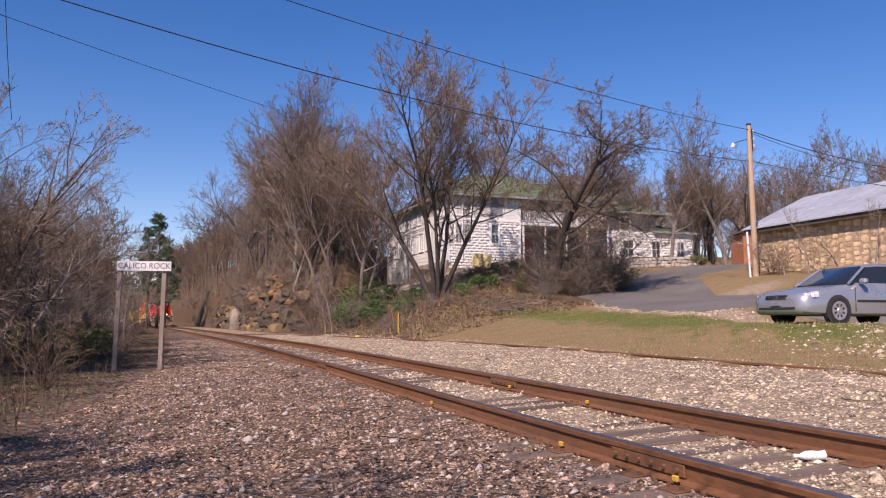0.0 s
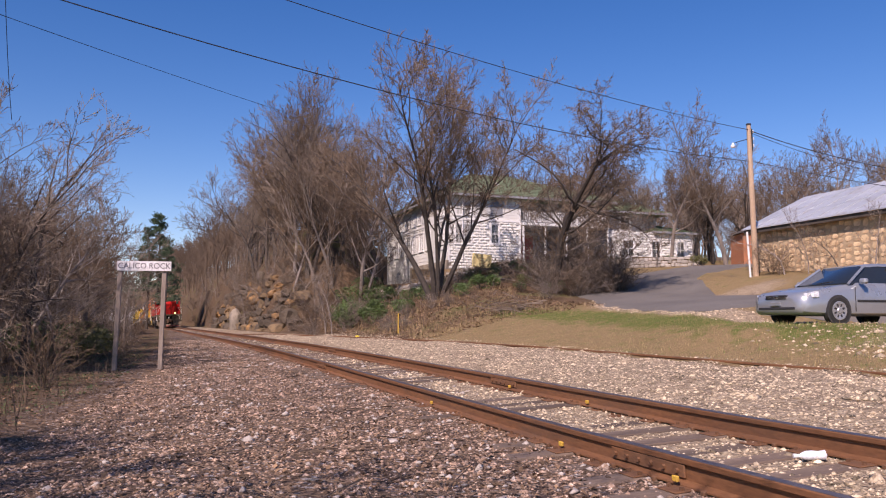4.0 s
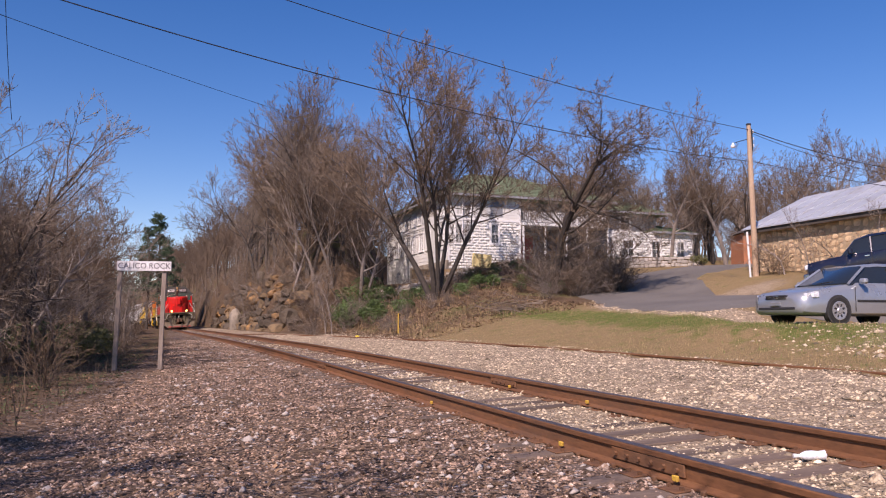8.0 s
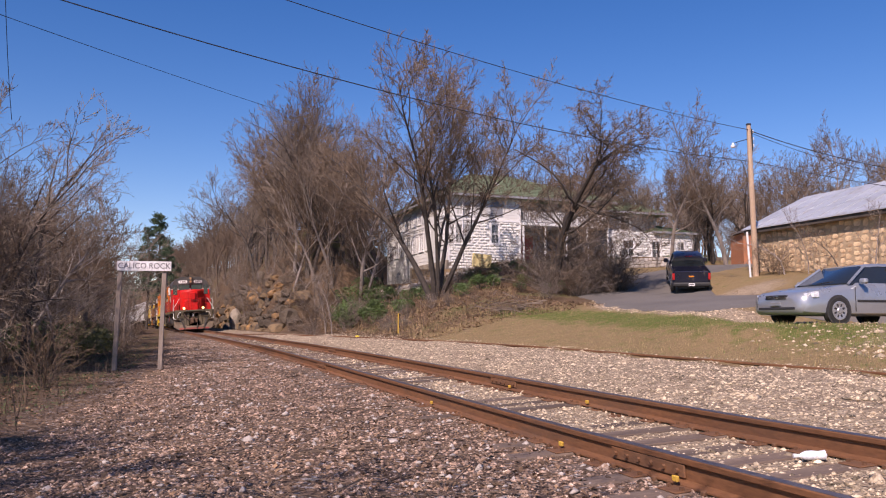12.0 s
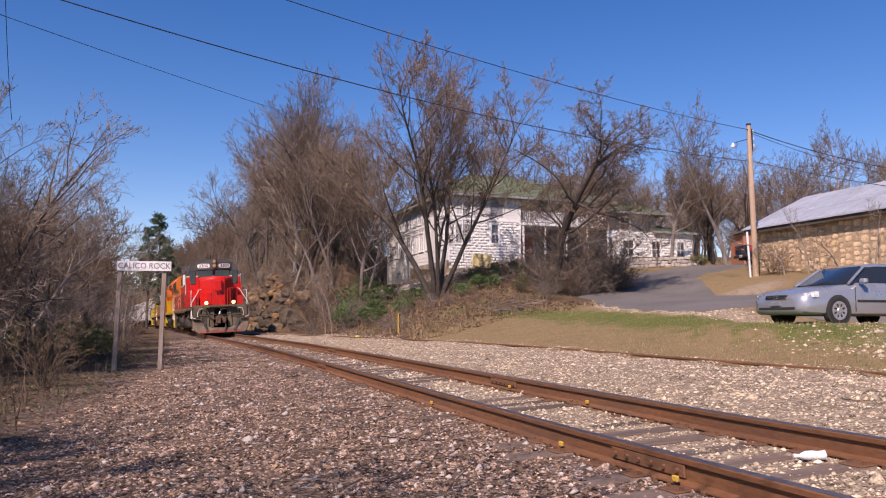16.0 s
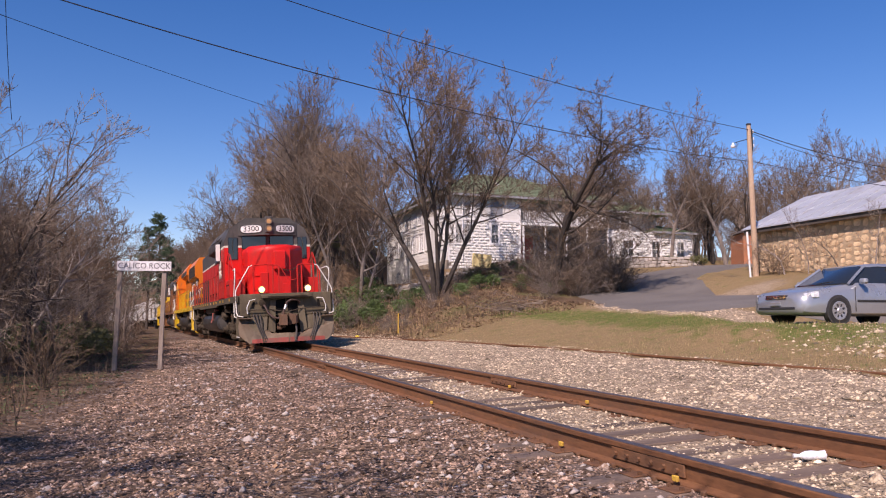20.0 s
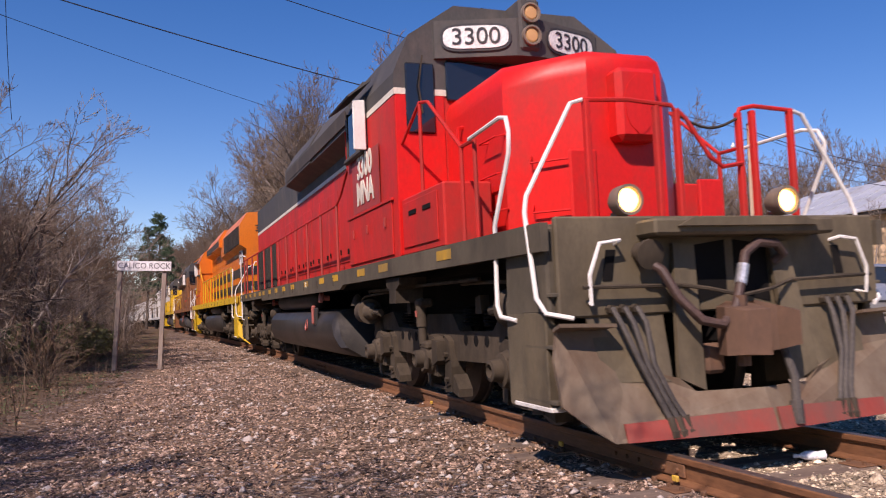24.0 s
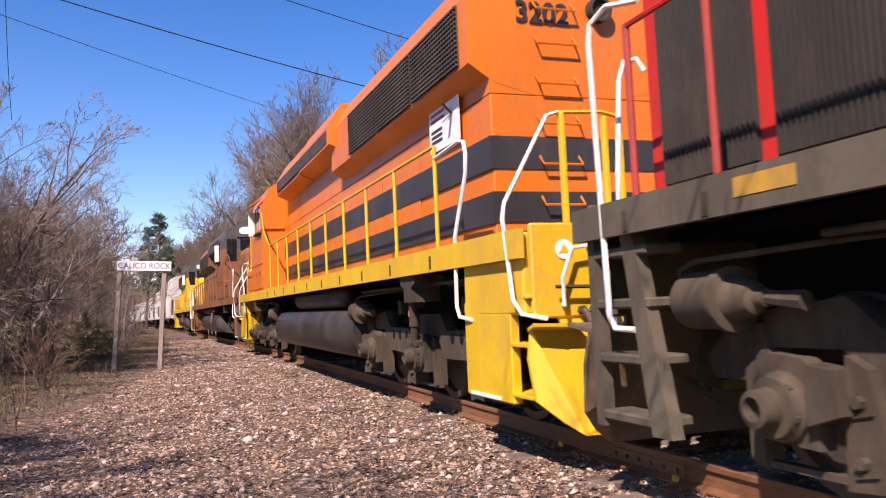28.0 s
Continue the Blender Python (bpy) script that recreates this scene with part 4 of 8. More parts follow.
# trees beside and behind the camera, whose shadows fall across the gravel
for x, y, sc in ((-9.8, -1.6, 0.75), (-10.6, 0.4, 0.85), (-9.9, 2.2, 0.7), (-11.4, 3.4, 0.95), (-10.2, 4.2, 0.78), (-12.0, 1.6, 1.0)):
    plant((TALL + BROAD)[int(abs(x) * 10) % 9], x, y, sc, 40 * x, "trackside trees", label="bare grey tree among the trackside thicket")
for i in range(44):
    x = 22 + 40 * i / 44 + r.uniform(-1, 1)
    plant(pick(*TALL, *SAPLING), x, 64 + r.uniform(0, 14) - 0.2 * max(0, x - 36), r.uniform(0.8, 1.1), r.uniform(0, 360), "trees behind the house")
for x, y, sc in ((34.5, 54.0, 1.2), (37.0, 50.5, 1.2), (40.5, 49.0, 1.05), (43.5, 47.0, 1.1), (47, 45, 1.1)):
    plant(TALL[int(x) % 6], x, y, sc, r.uniform(0, 360), "trees behind the house")
# woods closing the valley: beyond counting, one mesh
far_kinds = []
for s in range(3):
    wd, cr, _ = grow(700 + s, 11, 0.95, levels=3, trunk_r=0.13, kids=(13, 8, 6), bare=0.26, up=0.36, reach=0.46, fine=0.014)
    wd.add(cr.v, cr.f)
    far_kinds.append(wd)
for i in range(110):
    y = 62 + 100 * r.random()
    FAR_TREES.append((float(track_x(y)) - 7.5 - 34 * r.random() ** 1.3, y, r.uniform(0.6, 0.95)))
far = Geo()
for i in range(230 + len(FAR_TREES)):
    y = 150 + 150 * r.random()
    w = -30 + 75 * r.random()
    if -4 < w < 5:
        w = 9
    x = float(track_x(y)) + w
    if i >= 150:
        x, y = 24 + 100 * r.random(), 84 + 40 * r.random()
    k, sc, tn = far_kinds[i % 3], r.uniform(0.9, 1.35), r.uniform(0, 6.28)
    if i >= 230:
        x, y, sc = FAR_TREES[i - 230]
    ca, sa, zz = math.cos(tn) * sc, math.sin(tn) * sc, ground_at(x, y)
    far.add([(x + p[0] * ca - p[1] * sa, y + p[0] * sa + p[1] * ca, zz + p[2] * sc) for p in k.v], k.f)
tagged(part("far_woods", far, M_TWIG, fix=False), "bare brown woods closing the far end of the valley", "woods", kind="stuff")
for x, y, sc in ((-5.2, 112, 1.02), (-4.0, 116, 1.2), (-3.0, 108, 0.8), (-10.6, 118, 0.74)):
    plant(PINE, x, y, sc, r.uniform(0, 360), "pines")

# ---------------------------------------------------------------- station sign
M_SIGNFACE = stuff_mat("sign_white", (0.74, 0.73, 0.73), (0.66, 0.65, 0.66), 0.6, s1=3, s2=30, bump=0.05, dirt=(0.45, 0.42, 0.4), dirt_amount=0.3)
M_SIGNINK = stuff_mat("sign_letter", (0.10, 0.10, 0.11), (0.16, 0.155, 0.16), 0.7, s1=6, s2=40, bump=0)
sign = thing("station_sign", "white station name board on two weathered wooden posts in gravel", "sign", m=pose(-4.46, 20.4, ground_at(-4.46, 20.4), 0, 0, -8))
for px_, lean in ((-0.52, 1.4), (0.5, 1.0)):
    p = part("post", Geo().box(-0.05, 0.05, -0.045, 0.045, -0.3, 2.42, 0.008), M_WOOD_GREY, sign)
    p.matrix_basis = pose(px_, 0, 0, 0, lean, 0)
bd = part("board", Geo().box(-0.52, 0.7, -0.09, -0.055, 2.33, 2.56, 0.005), M_SIGNFACE, sign)
part("board_back", Geo().box(-0.58, 0.65, -0.055, -0.03, 2.35, 2.54, 0.005), M_WOOD_GREY, sign)
lettering("place_name", "CALICO ROCK", 0.19, M_SIGNINK, bd, Matrix.Translation((0.09, -0.093, 2.445)) @ pose(0, 0, 0, 90), depth=0.002, squeeze=0.93)
rope = part("wire_tie", Geo().tube([(0.6, -0.06, 2.3), (0.62, -0.07, 2.0), (0.6, -0.06, 1.7)], 0.008, 5), M_CABLE, sign)

# ---------------------------------------------------------------- house on the terrace
M_SIDING = stuff_mat("white_siding", (0.74, 0.74, 0.71), (0.64, 0.64, 0.61), 0.65, s1=0.7, s2=18, bump=0.06, dirt=(0.52, 0.5, 0.46), dirt_amount=0.3, fine=0.05)
M_ROOF = stuff_mat("green_shingle", (0.10, 0.145, 0.075), (0.14, 0.185, 0.10), 0.85, s1=0.6, s2=14, bump=0.3, rand=0.12, dirt=(0.17, 0.17, 0.12), dirt_amount=0.35)
M_TRIM = stuff_mat("white_trim", (0.8, 0.8, 0.79), (0.74, 0.74, 0.73), 0.5, s1=1, s2=20, bump=0, fine=0.04)
M_HGLASS = glass_mat("house_window_glass", (0.025, 0.03, 0.035), 0.08)
M_REDDOOR = stuff_mat("red_door", (0.30, 0.05, 0.035), (0.24, 0.045, 0.03), 0.5, s1=2, s2=20, bump=0)
# Grey with the shade of eaves, porch and set-back walls put into it
M_SHADOWGREY = stuff_mat("house_shade_grey", (0.24, 0.25, 0.27), (0.3, 0.31, 0.33), 0.8, s1=1, s2=20, bump=0.05)
HOUSE = Matrix.Translation((15.6, 54.0, 5.35)) @ pose(0, 0, 0, 0, 0, 0.3)
house = thing("house", "white two-storey house with green hipped roof, porch and balcony", "house", m=HOUSE)


def courses(parent, m, x0, x1, z0, z1, step, holes=()):
    """Lapped siding boards on a wall, left out at the openings."""
    z = z0
    while z < z1 - 0.02:
        spans = [(x0, x1)]
        for hx0, hx1, hz0, hz1 in holes:
            if hz0 - step < z < hz1:
                spans = [q for a, b in spans for q in ((a, min(b, hx0)), (max(a, hx1), b)) if q[1] - q[0] > 0.02]
        for a, b in spans:
            g = Geo().prism([(0.0, z), (-0.035, z), (-0.012, min(z + step, z1)), (0.0, min(z + step, z1))], a, b, "x")
            o = part("siding_board", g, M_SIDING, parent)
            o.matrix_basis = m
        z += step


BLOCK_MESHES = []
for k in range(4):
    rb = random.Random(900 + k)
    gb = Geo()
    ring0 = [(-0.198, 0.0, -0.098), (0.198, 0.0, -0.098), (0.198, 0.0, 0.098), (-0.198, 0.0, 0.098)]
    ring1 = [(x * 0.93, -0.02, z * 0.86) for x, y_, z in ring0]
    ring2 = [(x * rb.uniform(0.5, 0.75), -rb.uniform(0.05, 0.085), z * rb.uniform(0.1, 0.6) - 0.01) for x, y_, z in ring0]
    BLOCK_MESHES.append(gb.loft([ring0, ring1, ring2]).mesh("block"))
    BLOCK_MESHES[-1].materials.append(M_SIDING)


def blocks(parent, y, x0, x1, z0, z1, holes=()):
    """Rock-faced concrete blocks in running bond, left out at the openings."""
    rb = random.Random(int(x0 * 10))
    n = int((z1 - z0) / 0.205)
    for k in range(n):
        z = z0 + (k + 0.5) * (z1 - z0) / n
        x = x0 + (0.2 if k % 2 else 0.4)
        while x < x1 - 0.15:
            if not any(a < x + 0.1 and x - 0.1 < b and c < z < d for a, b, c, d in holes):
                o = part("block", BLOCK_MESHES[rb.randrange(4)], None, parent)
                o.matrix_basis = pose(x, y, z)
            x += 0.4


def sash(parent, m, x0, x1, z0, z1, bars=1):
    w = part("window", Geo().box(x0 - 0.09, x1 + 0.09, -0.06, 0.02, z1, z1 + 0.11, 0.01).box(x0 - 0.09, x0, -0.05, 0.02, z0 - 0.02, z1).box(x1, x1 + 0.09, -0.05, 0.02, z0 - 0.02, z1).box(x0 - 0.12, x1 + 0.12, -0.09, 0.02, z0 - 0.09, z0 - 0.02, 0.01), M_TRIM, parent, "white window casing")
    w.matrix_basis = m
    part("pane", Geo().box(x0, x1, 0.0, 0.012, z0 - 0.02, z1), M_HGLASS, w)
    g = Geo().box(x0, x1, -0.025, 0.0, (z0 + z1) / 2 - 0.025, (z0 + z1) / 2 + 0.025)
    for k in range(bars):
        c = x0 + (x1 - x0) * (k + 1) / (bars + 1)
        g.box(c - 0.015, c + 0.015, -0.02, 0.0, z0, z1)
    g.box(x0, x0 + 0.04, -0.025, 0, z0, z1).box(x1 - 0.04, x1, -0.025, 0, z0, z1).box(x0, x1, -0.025, 0, z0, z0 + 0.05).box(x0, x1, -0.025, 0, z1 - 0.05, z1)
    part("muntin", g, M_TRIM, w)


FRONT = Matrix.Identity(4)
SIDE = pose(0, 0, 0, 0, 0, -90)   # outward to -x; local x runs backwards along the flank
# main block
DEPTH = 16.0
part("wall", Geo().box(0.0, 5.7, 0.0, DEPTH, -1.6, 4.75), M_SIDING, house)
f_holes = [(0.55, 1.05, 1.25, 2.65), (1.2, 1.75, 1.25, 2.65), (3.35, 3.95, 1.3, 2.75), (0.6, 1.1, 3.35, 4.3), (1.2, 1.7, 3.35, 4.3)]
blocks(house, 0.0, -0.01, 5.7, -0.8, 2.95, [(a - 0.1, b + 0.1, c - 0.1, d + 0.12) for a, b, c, d in f_holes])
courses(house, FRONT, -0.01, 5.7, 3.08, 4.75, 0.2, [(a - 0.1, b + 0.1, c - 0.1, d + 0.12) for a, b, c, d in f_holes])
for a, b, c, d in f_holes:
    sash(house, FRONT, a, b, c, d)
FLANK = Matrix.Translation((0, DEPTH, 0)) @ SIDE
s_holes = [(DEPTH - 0.85, DEPTH - 0.25, 0.95, 2.75), (DEPTH - 1.7, DEPTH - 1.05, 0.95, 2.75)]
s_holes += [(0.8 + 1.7 * k, 1.85 + 1.7 * k, 1.15, 2.55) for k in range(7)] + [(0.7 + 1.65 * k, 1.6 + 1.65 * k, 3.35, 4.25) for k in range(7)] + [(DEPTH - 1.75, DEPTH - 1.1, 3.3, 4.3), (DEPTH - 0.95, DEPTH - 0.3, 3.3, 4.3)]
courses(house, FLANK, 0.0, DEPTH, -0.84, 4.75, 0.28, [(a - 0.1, b + 0.1, c - 0.1, d + 0.12) for a, b, c, d in s_holes])
for a, b, c, d in s_holes:
    sash(house, FLANK, a, b, c, d)
part("corner_board", Geo().box(-0.05, 0.1, -0.05, 0.1, 0, 4.75), M_TRIM, house)
part("corner_board", Geo().box(5.6, 5.75, -0.05, 0.05, 0, 4.75), M_TRIM, house)
part("string_course", Geo().box(-0.07, 5.7, -0.07, -0.01, 2.95, 3.08).box(-0.07, -0.01, -0.07, DEPTH, 2.95, 3.08), M_TRIM, house)
part("downpipe", Geo().tube([(1.05, -0.25, 4.75), (1.05, -0.1, 4.5), (1.05, -0.1, 0.1)], 0.045, 6), M_TRIM, house)


def hip(name, x0, x1, y0, y1, z0, zr, inset, over=0.55):
    """Hipped roof with eaves and rows of shingles."""
    a, b, c, d = x0 - over, x1 + over, y0 - over, y1 + over
    ym = (c + d) / 2
    lo = [(a, c, z0), (b, c, z0), (b, d, z0), (a, d, z0)]
    ridge = [(a + inset, ym, zr), (b - inset, ym, zr)]
    rf = part(name, Geo().add(lo + [(x, y, z - 0.12) for x, y, z in lo] + ridge, [(0, 1, 9, 8), (1, 2, 9), (2, 3, 8, 9), (3, 0, 8), (4, 7, 6, 5), (0, 4, 5, 1), (1, 5, 6, 2), (2, 6, 7, 3), (3, 7, 4, 0)]), M_ROOF, house)
    rows = 14
    for k in range(rows):
        u0, u1 = k / rows, (k + 1) / rows + 0.012
        def lerp3(p, q, u):
            return Vector(p).lerp(Vector(q), min(u, 1))
        n = Vector((0, -(zr - z0), (ym - c))).normalized() * 0.05 * -1
        n = Vector((0, -(zr - z0), ym - c)).normalized() * 0.045
        p = [lerp3(lo[0], ridge[0], u0) + n, lerp3(lo[1], ridge[1], u0) + n, lerp3(lo[1], ridge[1], u1) + n * 0.2, lerp3(lo[0], ridge[0], u1) + n * 0.2]
        q = [lerp3(lo[0], ridge[0], u0), lerp3(lo[1], ridge[1], u0), lerp3(lo[1], ridge[1], u1), lerp3(lo[0], ridge[0], u1)]
        part("shingle_row", Geo().loft([p, q]), M_ROOF, rf)
        n = Vector((-(zr - z0), 0, inset)).normalized() * 0.045
        p = [lerp3(lo[3], ridge[0], u0) + n, lerp3(lo[0], ridge[0], u0) + n, lerp3(lo[0], ridge[0], u1) + n * 0.2, lerp3(lo[3], ridge[0], u1) + n * 0.2]
        q = [lerp3(lo[3], ridge[0], u0), lerp3(lo[0], ridge[0], u0), lerp3(lo[0], ridge[0], u1), lerp3(lo[3], ridge[0], u1)]
        part("shingle_row", Geo().loft([p, q]), M_ROOF, rf)
    part("fascia", Geo().box(a, b, c - 0.03, c, z0 - 0.17, z0 - 0.0).box(a - 0.03, a, c, d, z0 - 0.17, z0 - 0.0), M_SHADOWGREY, rf, "grey eaves board")
    return rf


main_roof = hip("roof", 0.0, 13.2, 0.0, DEPTH, 4.85, 8.0, 5.4)
part("roof_vent", Geo().lathe((5.2, 3.2, 5.9), (0, 0, 1), [(0, 0.12), (0.4, 0.12), (0.42, 0.2), (0.5, 0.2), (0.56, 0.05)], 12), M_TRIM, main_roof)
# Dark grey of the shutter also carries the set-back front's shadow
shutter = part("shutter", Geo().box(3.3, 4.25, -0.06, -0.01, 3.35, 4.6, 0.01), M_SHADOWGREY, house, "dark grey louvred shutter")
for k in range(9):
    part("slat", Geo().box(3.36, 4.19, -0.085, -0.06, 3.42 + 0.13 * k, 3.47 + 0.13 * k), M_SHADOWGREY, shutter)
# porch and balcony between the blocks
# Shade of the porch recess is coloured into its wall and floor
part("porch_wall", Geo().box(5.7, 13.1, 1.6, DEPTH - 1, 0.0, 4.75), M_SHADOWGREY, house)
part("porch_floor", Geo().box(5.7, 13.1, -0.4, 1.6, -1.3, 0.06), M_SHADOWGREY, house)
part("front_door", Geo().box(6.5, 7.5, 1.52, 1.6, 0.08, 2.2, 0.01), M_REDDOOR, house, "dark red door")
bal = part("balcony", Geo().box(5.72, 13.2, -0.35, 1.6, 2.75, 2.95, 0.02), M_TRIM, house)
for k in range(9):
    part("porch_post" if k % 2 == 0 else "balcony_post", Geo().box(5.85 + k * 0.9 - 0.06, 5.85 + k * 0.9 + 0.06, -0.3, -0.18, 0.0 if k % 2 == 0 else 2.95, 2.75 if k % 2 == 0 else 3.85, 0.01), M_TRIM, house)
part("balcony_rail", Geo().box(5.75, 13.15, -0.29, -0.2, 3.72, 3.8).box(5.75, 13.15, -0.28, -0.21, 3.05, 3.11), M_TRIM, bal)
bm_ = Geo().box(-0.025, 0.025, -0.27, -0.22, 3.1, 3.74).mesh("baluster")
bm_.materials.append(M_TRIM)
for k in range(48):
    o = part("baluster", bm_, None, bal)
    o.matrix_basis = pose(5.9 + k * 0.152, 0, 0)
part("porch_screen", Geo().box(8.9, 13.1, -0.1, -0.06, 0.0, 2.7), M_DARK, house, "dark screened porch")
# wing
wing_wall = part("wing_wall", Geo().box(13.1, 21.6, 0.6, 9.0, 0.0, 2.75), M_SIDING, house)
w_holes = [(14.9, 15.9, 0.75, 2.05), (17.6, 18.4, 0.75, 2.05), (20.0, 20.7, 0.75, 2.05)]
WING = Matrix.Translation((0, 0.6, 0))
blocks(house, 0.6,  13.1, 21.6, 0.0, 2.75, [(a - 0.1, b + 0.1, c - 0.1, d + 0.12) for a, b, c, d in w_holes])
for a, b, c, d in w_holes:
    sash(house, WING, a, b, c, d)
part("corner_board", Geo().box(13.9, 14.1, 0.5, 0.6, 0, 2.8), M_TRIM, house)
# White house: this storey's grey is shade put into the colour
part("wing_upper_wall", Geo().box(13.1, 19.0, 2.0, 9.0, 2.75, 4.4), M_SHADOWGREY, house, "upper storey with its shade put into the grey")
sash(house, Matrix.Translation((0, 1.98, 0)), 15.6, 16.5, 3.0, 4.1)
hip("wing_roof", 12.0, 19.4, 1.6, 11.4, 4.45, 6.6, 4.0)
hip("lean_roof", 18.0, 21.6, 0.6, 9.0, 2.85, 4.0, 2.0, 0.3)
part("foundation", Geo().box(-0.08, 21.65, -0.02, 8.9, -1.6, 0.02), M_ROCK_GREY, house)


# ---------------------------------------------------------------- stone garden walls
def stone_wall(name, label, line, height, thick, seed, rows=3, mat=None, drop=0.0):
    r = random.Random(seed)
    t = thing(name, label, "wall", kind="structure")
    pts = [Vector(p) for p in line]
    core = Geo()
    for i in range(len(pts) - 1):
        a, b = pts[i], pts[i + 1]
        d = (b - a).normalized()
        ln = (b - a).length
        s = Vector((d.y, -d.x))
        m2 = Matrix(((d.x, -s.x, 0, a.x), (d.y, -s.y, 0, a.y), (0, 0, 1, 0), (0, 0, 0, 1)))
        zb = min(ground_at(*(a)), ground_at(*(b))) - 0.3
        zt = max(ground_at(*(a)), ground_at(*(b))) + height - 0.08 - drop
        core.add([m2 @ Vector((x, y, z)) for z in (zb, zt) for y in (-thick * 0.35, thick * 0.35) for x in (0, ln)], [(0, 2, 3, 1), (4, 5, 7, 6), (0, 1, 5, 4), (2, 6, 7, 3), (0, 4, 6, 2), (1, 3, 7, 5)])
        for k in range(rows):
            u = r.uniform(-0.2, 0)
            while u < ln:
                w = r.uniform(0.25, 0.55)
                c = a + d * min(u + w / 2, ln)
                h = height / rows
                z0 = ground_at(c.x, c.y) + k * h + r.uniform(-0.03, 0.03) - drop
                g = Geo().box(-w / 2 + 0.012, w / 2 - 0.012, -thick / 2 - r.uniform(0, 0.05), thick / 2 + r.uniform(0, 0.05), 0, h - 0.02, 0.04)
                g.v = [(x + r.gauss(0, 0.012), y + r.gauss(0, 0.012), z + r.gauss(0, 0.012)) for x, y, z in g.v]
                o = part("stone", g, mat or M_ROCK_GREY, t)
                o.matrix_basis = Matrix.Translation((c.x, c.y, z0)) @ Matrix.Rotation(math.atan2(d.y, d.x), 4, "Z")
                u += w
    part("wall_core", core, M_ROCK, t)
    return t


M_WALLSTONE = stuff_mat("pale_wall_stone", (0.36, 0.33, 0.29), (0.48, 0.44, 0.39), 0.9, s1=1.2, s2=14, bump=0.5, rand=0.25, dirt=(0.24, 0.21, 0.18), dirt_amount=0.5)
stone_wall("garden_wall", "low pale stone retaining wall before the house", [(11.0, 57.5), (12.6, 53.2), (16, 51.6), (22.5, 52.2)], 0.95, 0.4, 21, 4, M_WALLSTONE, 0.45)
stone_wall("garden_wall", "low rubble stone wall along the road edge", [(24.8, 51.6), (29, 51.0), (33.5, 49.6)], 0.75, 0.4, 22, 3, M_WALLSTONE)
yb = thing("yard_board", "leaning pale yellow painted board in the yard", "board", m=pose(17.0, 51.2, ground_at(17.0, 51.2) + 0.3, 0, 4, 5))
part("panel", Geo().box(-0.75, 0.75, -0.03, 0.03, 0, 0.95, 0.02), stuff_mat("pale_yellow_board", (0.75, 0.62, 0.3), (0.68, 0.55, 0.26), 0.6, s1=2, s2=20, bump=0.05), yb)
for k, w in enumerate((0.5, 0.34, 0.42)):
    part("faded_mark", Geo().box(-w / 2, w / 2, -0.036, -0.03, 0.62 - k * 0.18, 0.7 - k * 0.18), stuff_mat("faded_ink", (0.5, 0.36, 0.16), (0.45, 0.32, 0.15), 0.7, s1=3, s2=30, bump=0), yb)

# ---------------------------------------------------------------- stone building
M_SANDSTONE = stuff_mat("tan_fieldstone", (0.60, 0.44, 0.25), (0.74, 0.60, 0.42), 0.9, s1=0.9, s2=12, bump=0.4, rand=0.42, dirt=(0.44, 0.23, 0.10), dirt_amount=0.6)
M_MORTAR = stuff_mat("pale_mortar", (0.36, 0.26, 0.16), (0.46, 0.35, 0.23), 0.95, s1=2, s2=30, bump=0.3)
M_TIN = stuff_mat("galvanised_roof", (0.50, 0.53, 0.56), (0.58, 0.61, 0.64), 0.45, metal=0.35, s1=0.6, s2=20, bump=0.05, dirt=(0.4, 0.34, 0.29), dirt_amount=0.3)
bx, by0, by1 = 25.2, 12.0, 33.6
bz = ground_at(25.2, 30) - 0.2
barn = thing("stone_building", "tan fieldstone building with galvanised metal roof", "building", m=Matrix.Translation((bx, 0, bz)))
part("wall_core", Geo().box(-0.004, 7.5, by0, by1, -0.8, 2.75), M_MORTAR, barn)
part("gable", Geo().prism([(0.05, 2.75), (7.5, 2.75), (3.8, 4.5)], by1 - 0.25, by1), M_SANDSTONE, barn)
rr = random.Random(31)
yv = by1
while yv > 20.5:
    w = rr.uniform(0.3, 0.5)
    z = -0.3 + rr.uniform(-0.15, 0.0)
    while z < 2.7:
        h = min(rr.uniform(0.16, 0.42), 2.74 - z)
        if h > 0.09:
            ww = w * rr.uniform(0.78, 1.12)
            c, e = Vector((0, -ww / 2 + 0.03, -h / 2 + 0.03)), []
            ring = []
            for k in range(7):
                an = 2 * math.pi * k / 7 + rr.uniform(-0.3, 0.3)
                q = (max(abs(math.cos(an)), abs(math.sin(an)))) ** -0.6 * rr.uniform(0.82, 1.05)
                ring.append((math.cos(an) * (ww / 2 - 0.015) * q * 1.0, math.sin(an) * (h / 2 - 0.015) * q * 1.0))
            out = rr.uniform(0.008, 0.03)
            g = Geo().loft([[(0.08, a, b) for a, b in ring], [(-out * 0.6, a, b) for a, b in ring], [(-out, a * 0.8, b * 0.8) for a, b in ring]])
            o = part("stone", g, M_SANDSTONE, barn, fix=False)
            o.matrix_basis = pose(0, yv - w / 2 + rr.uniform(-0.05, 0.05), z + h / 2, rr.uniform(-8, 8))
        z += h
    yv -= w
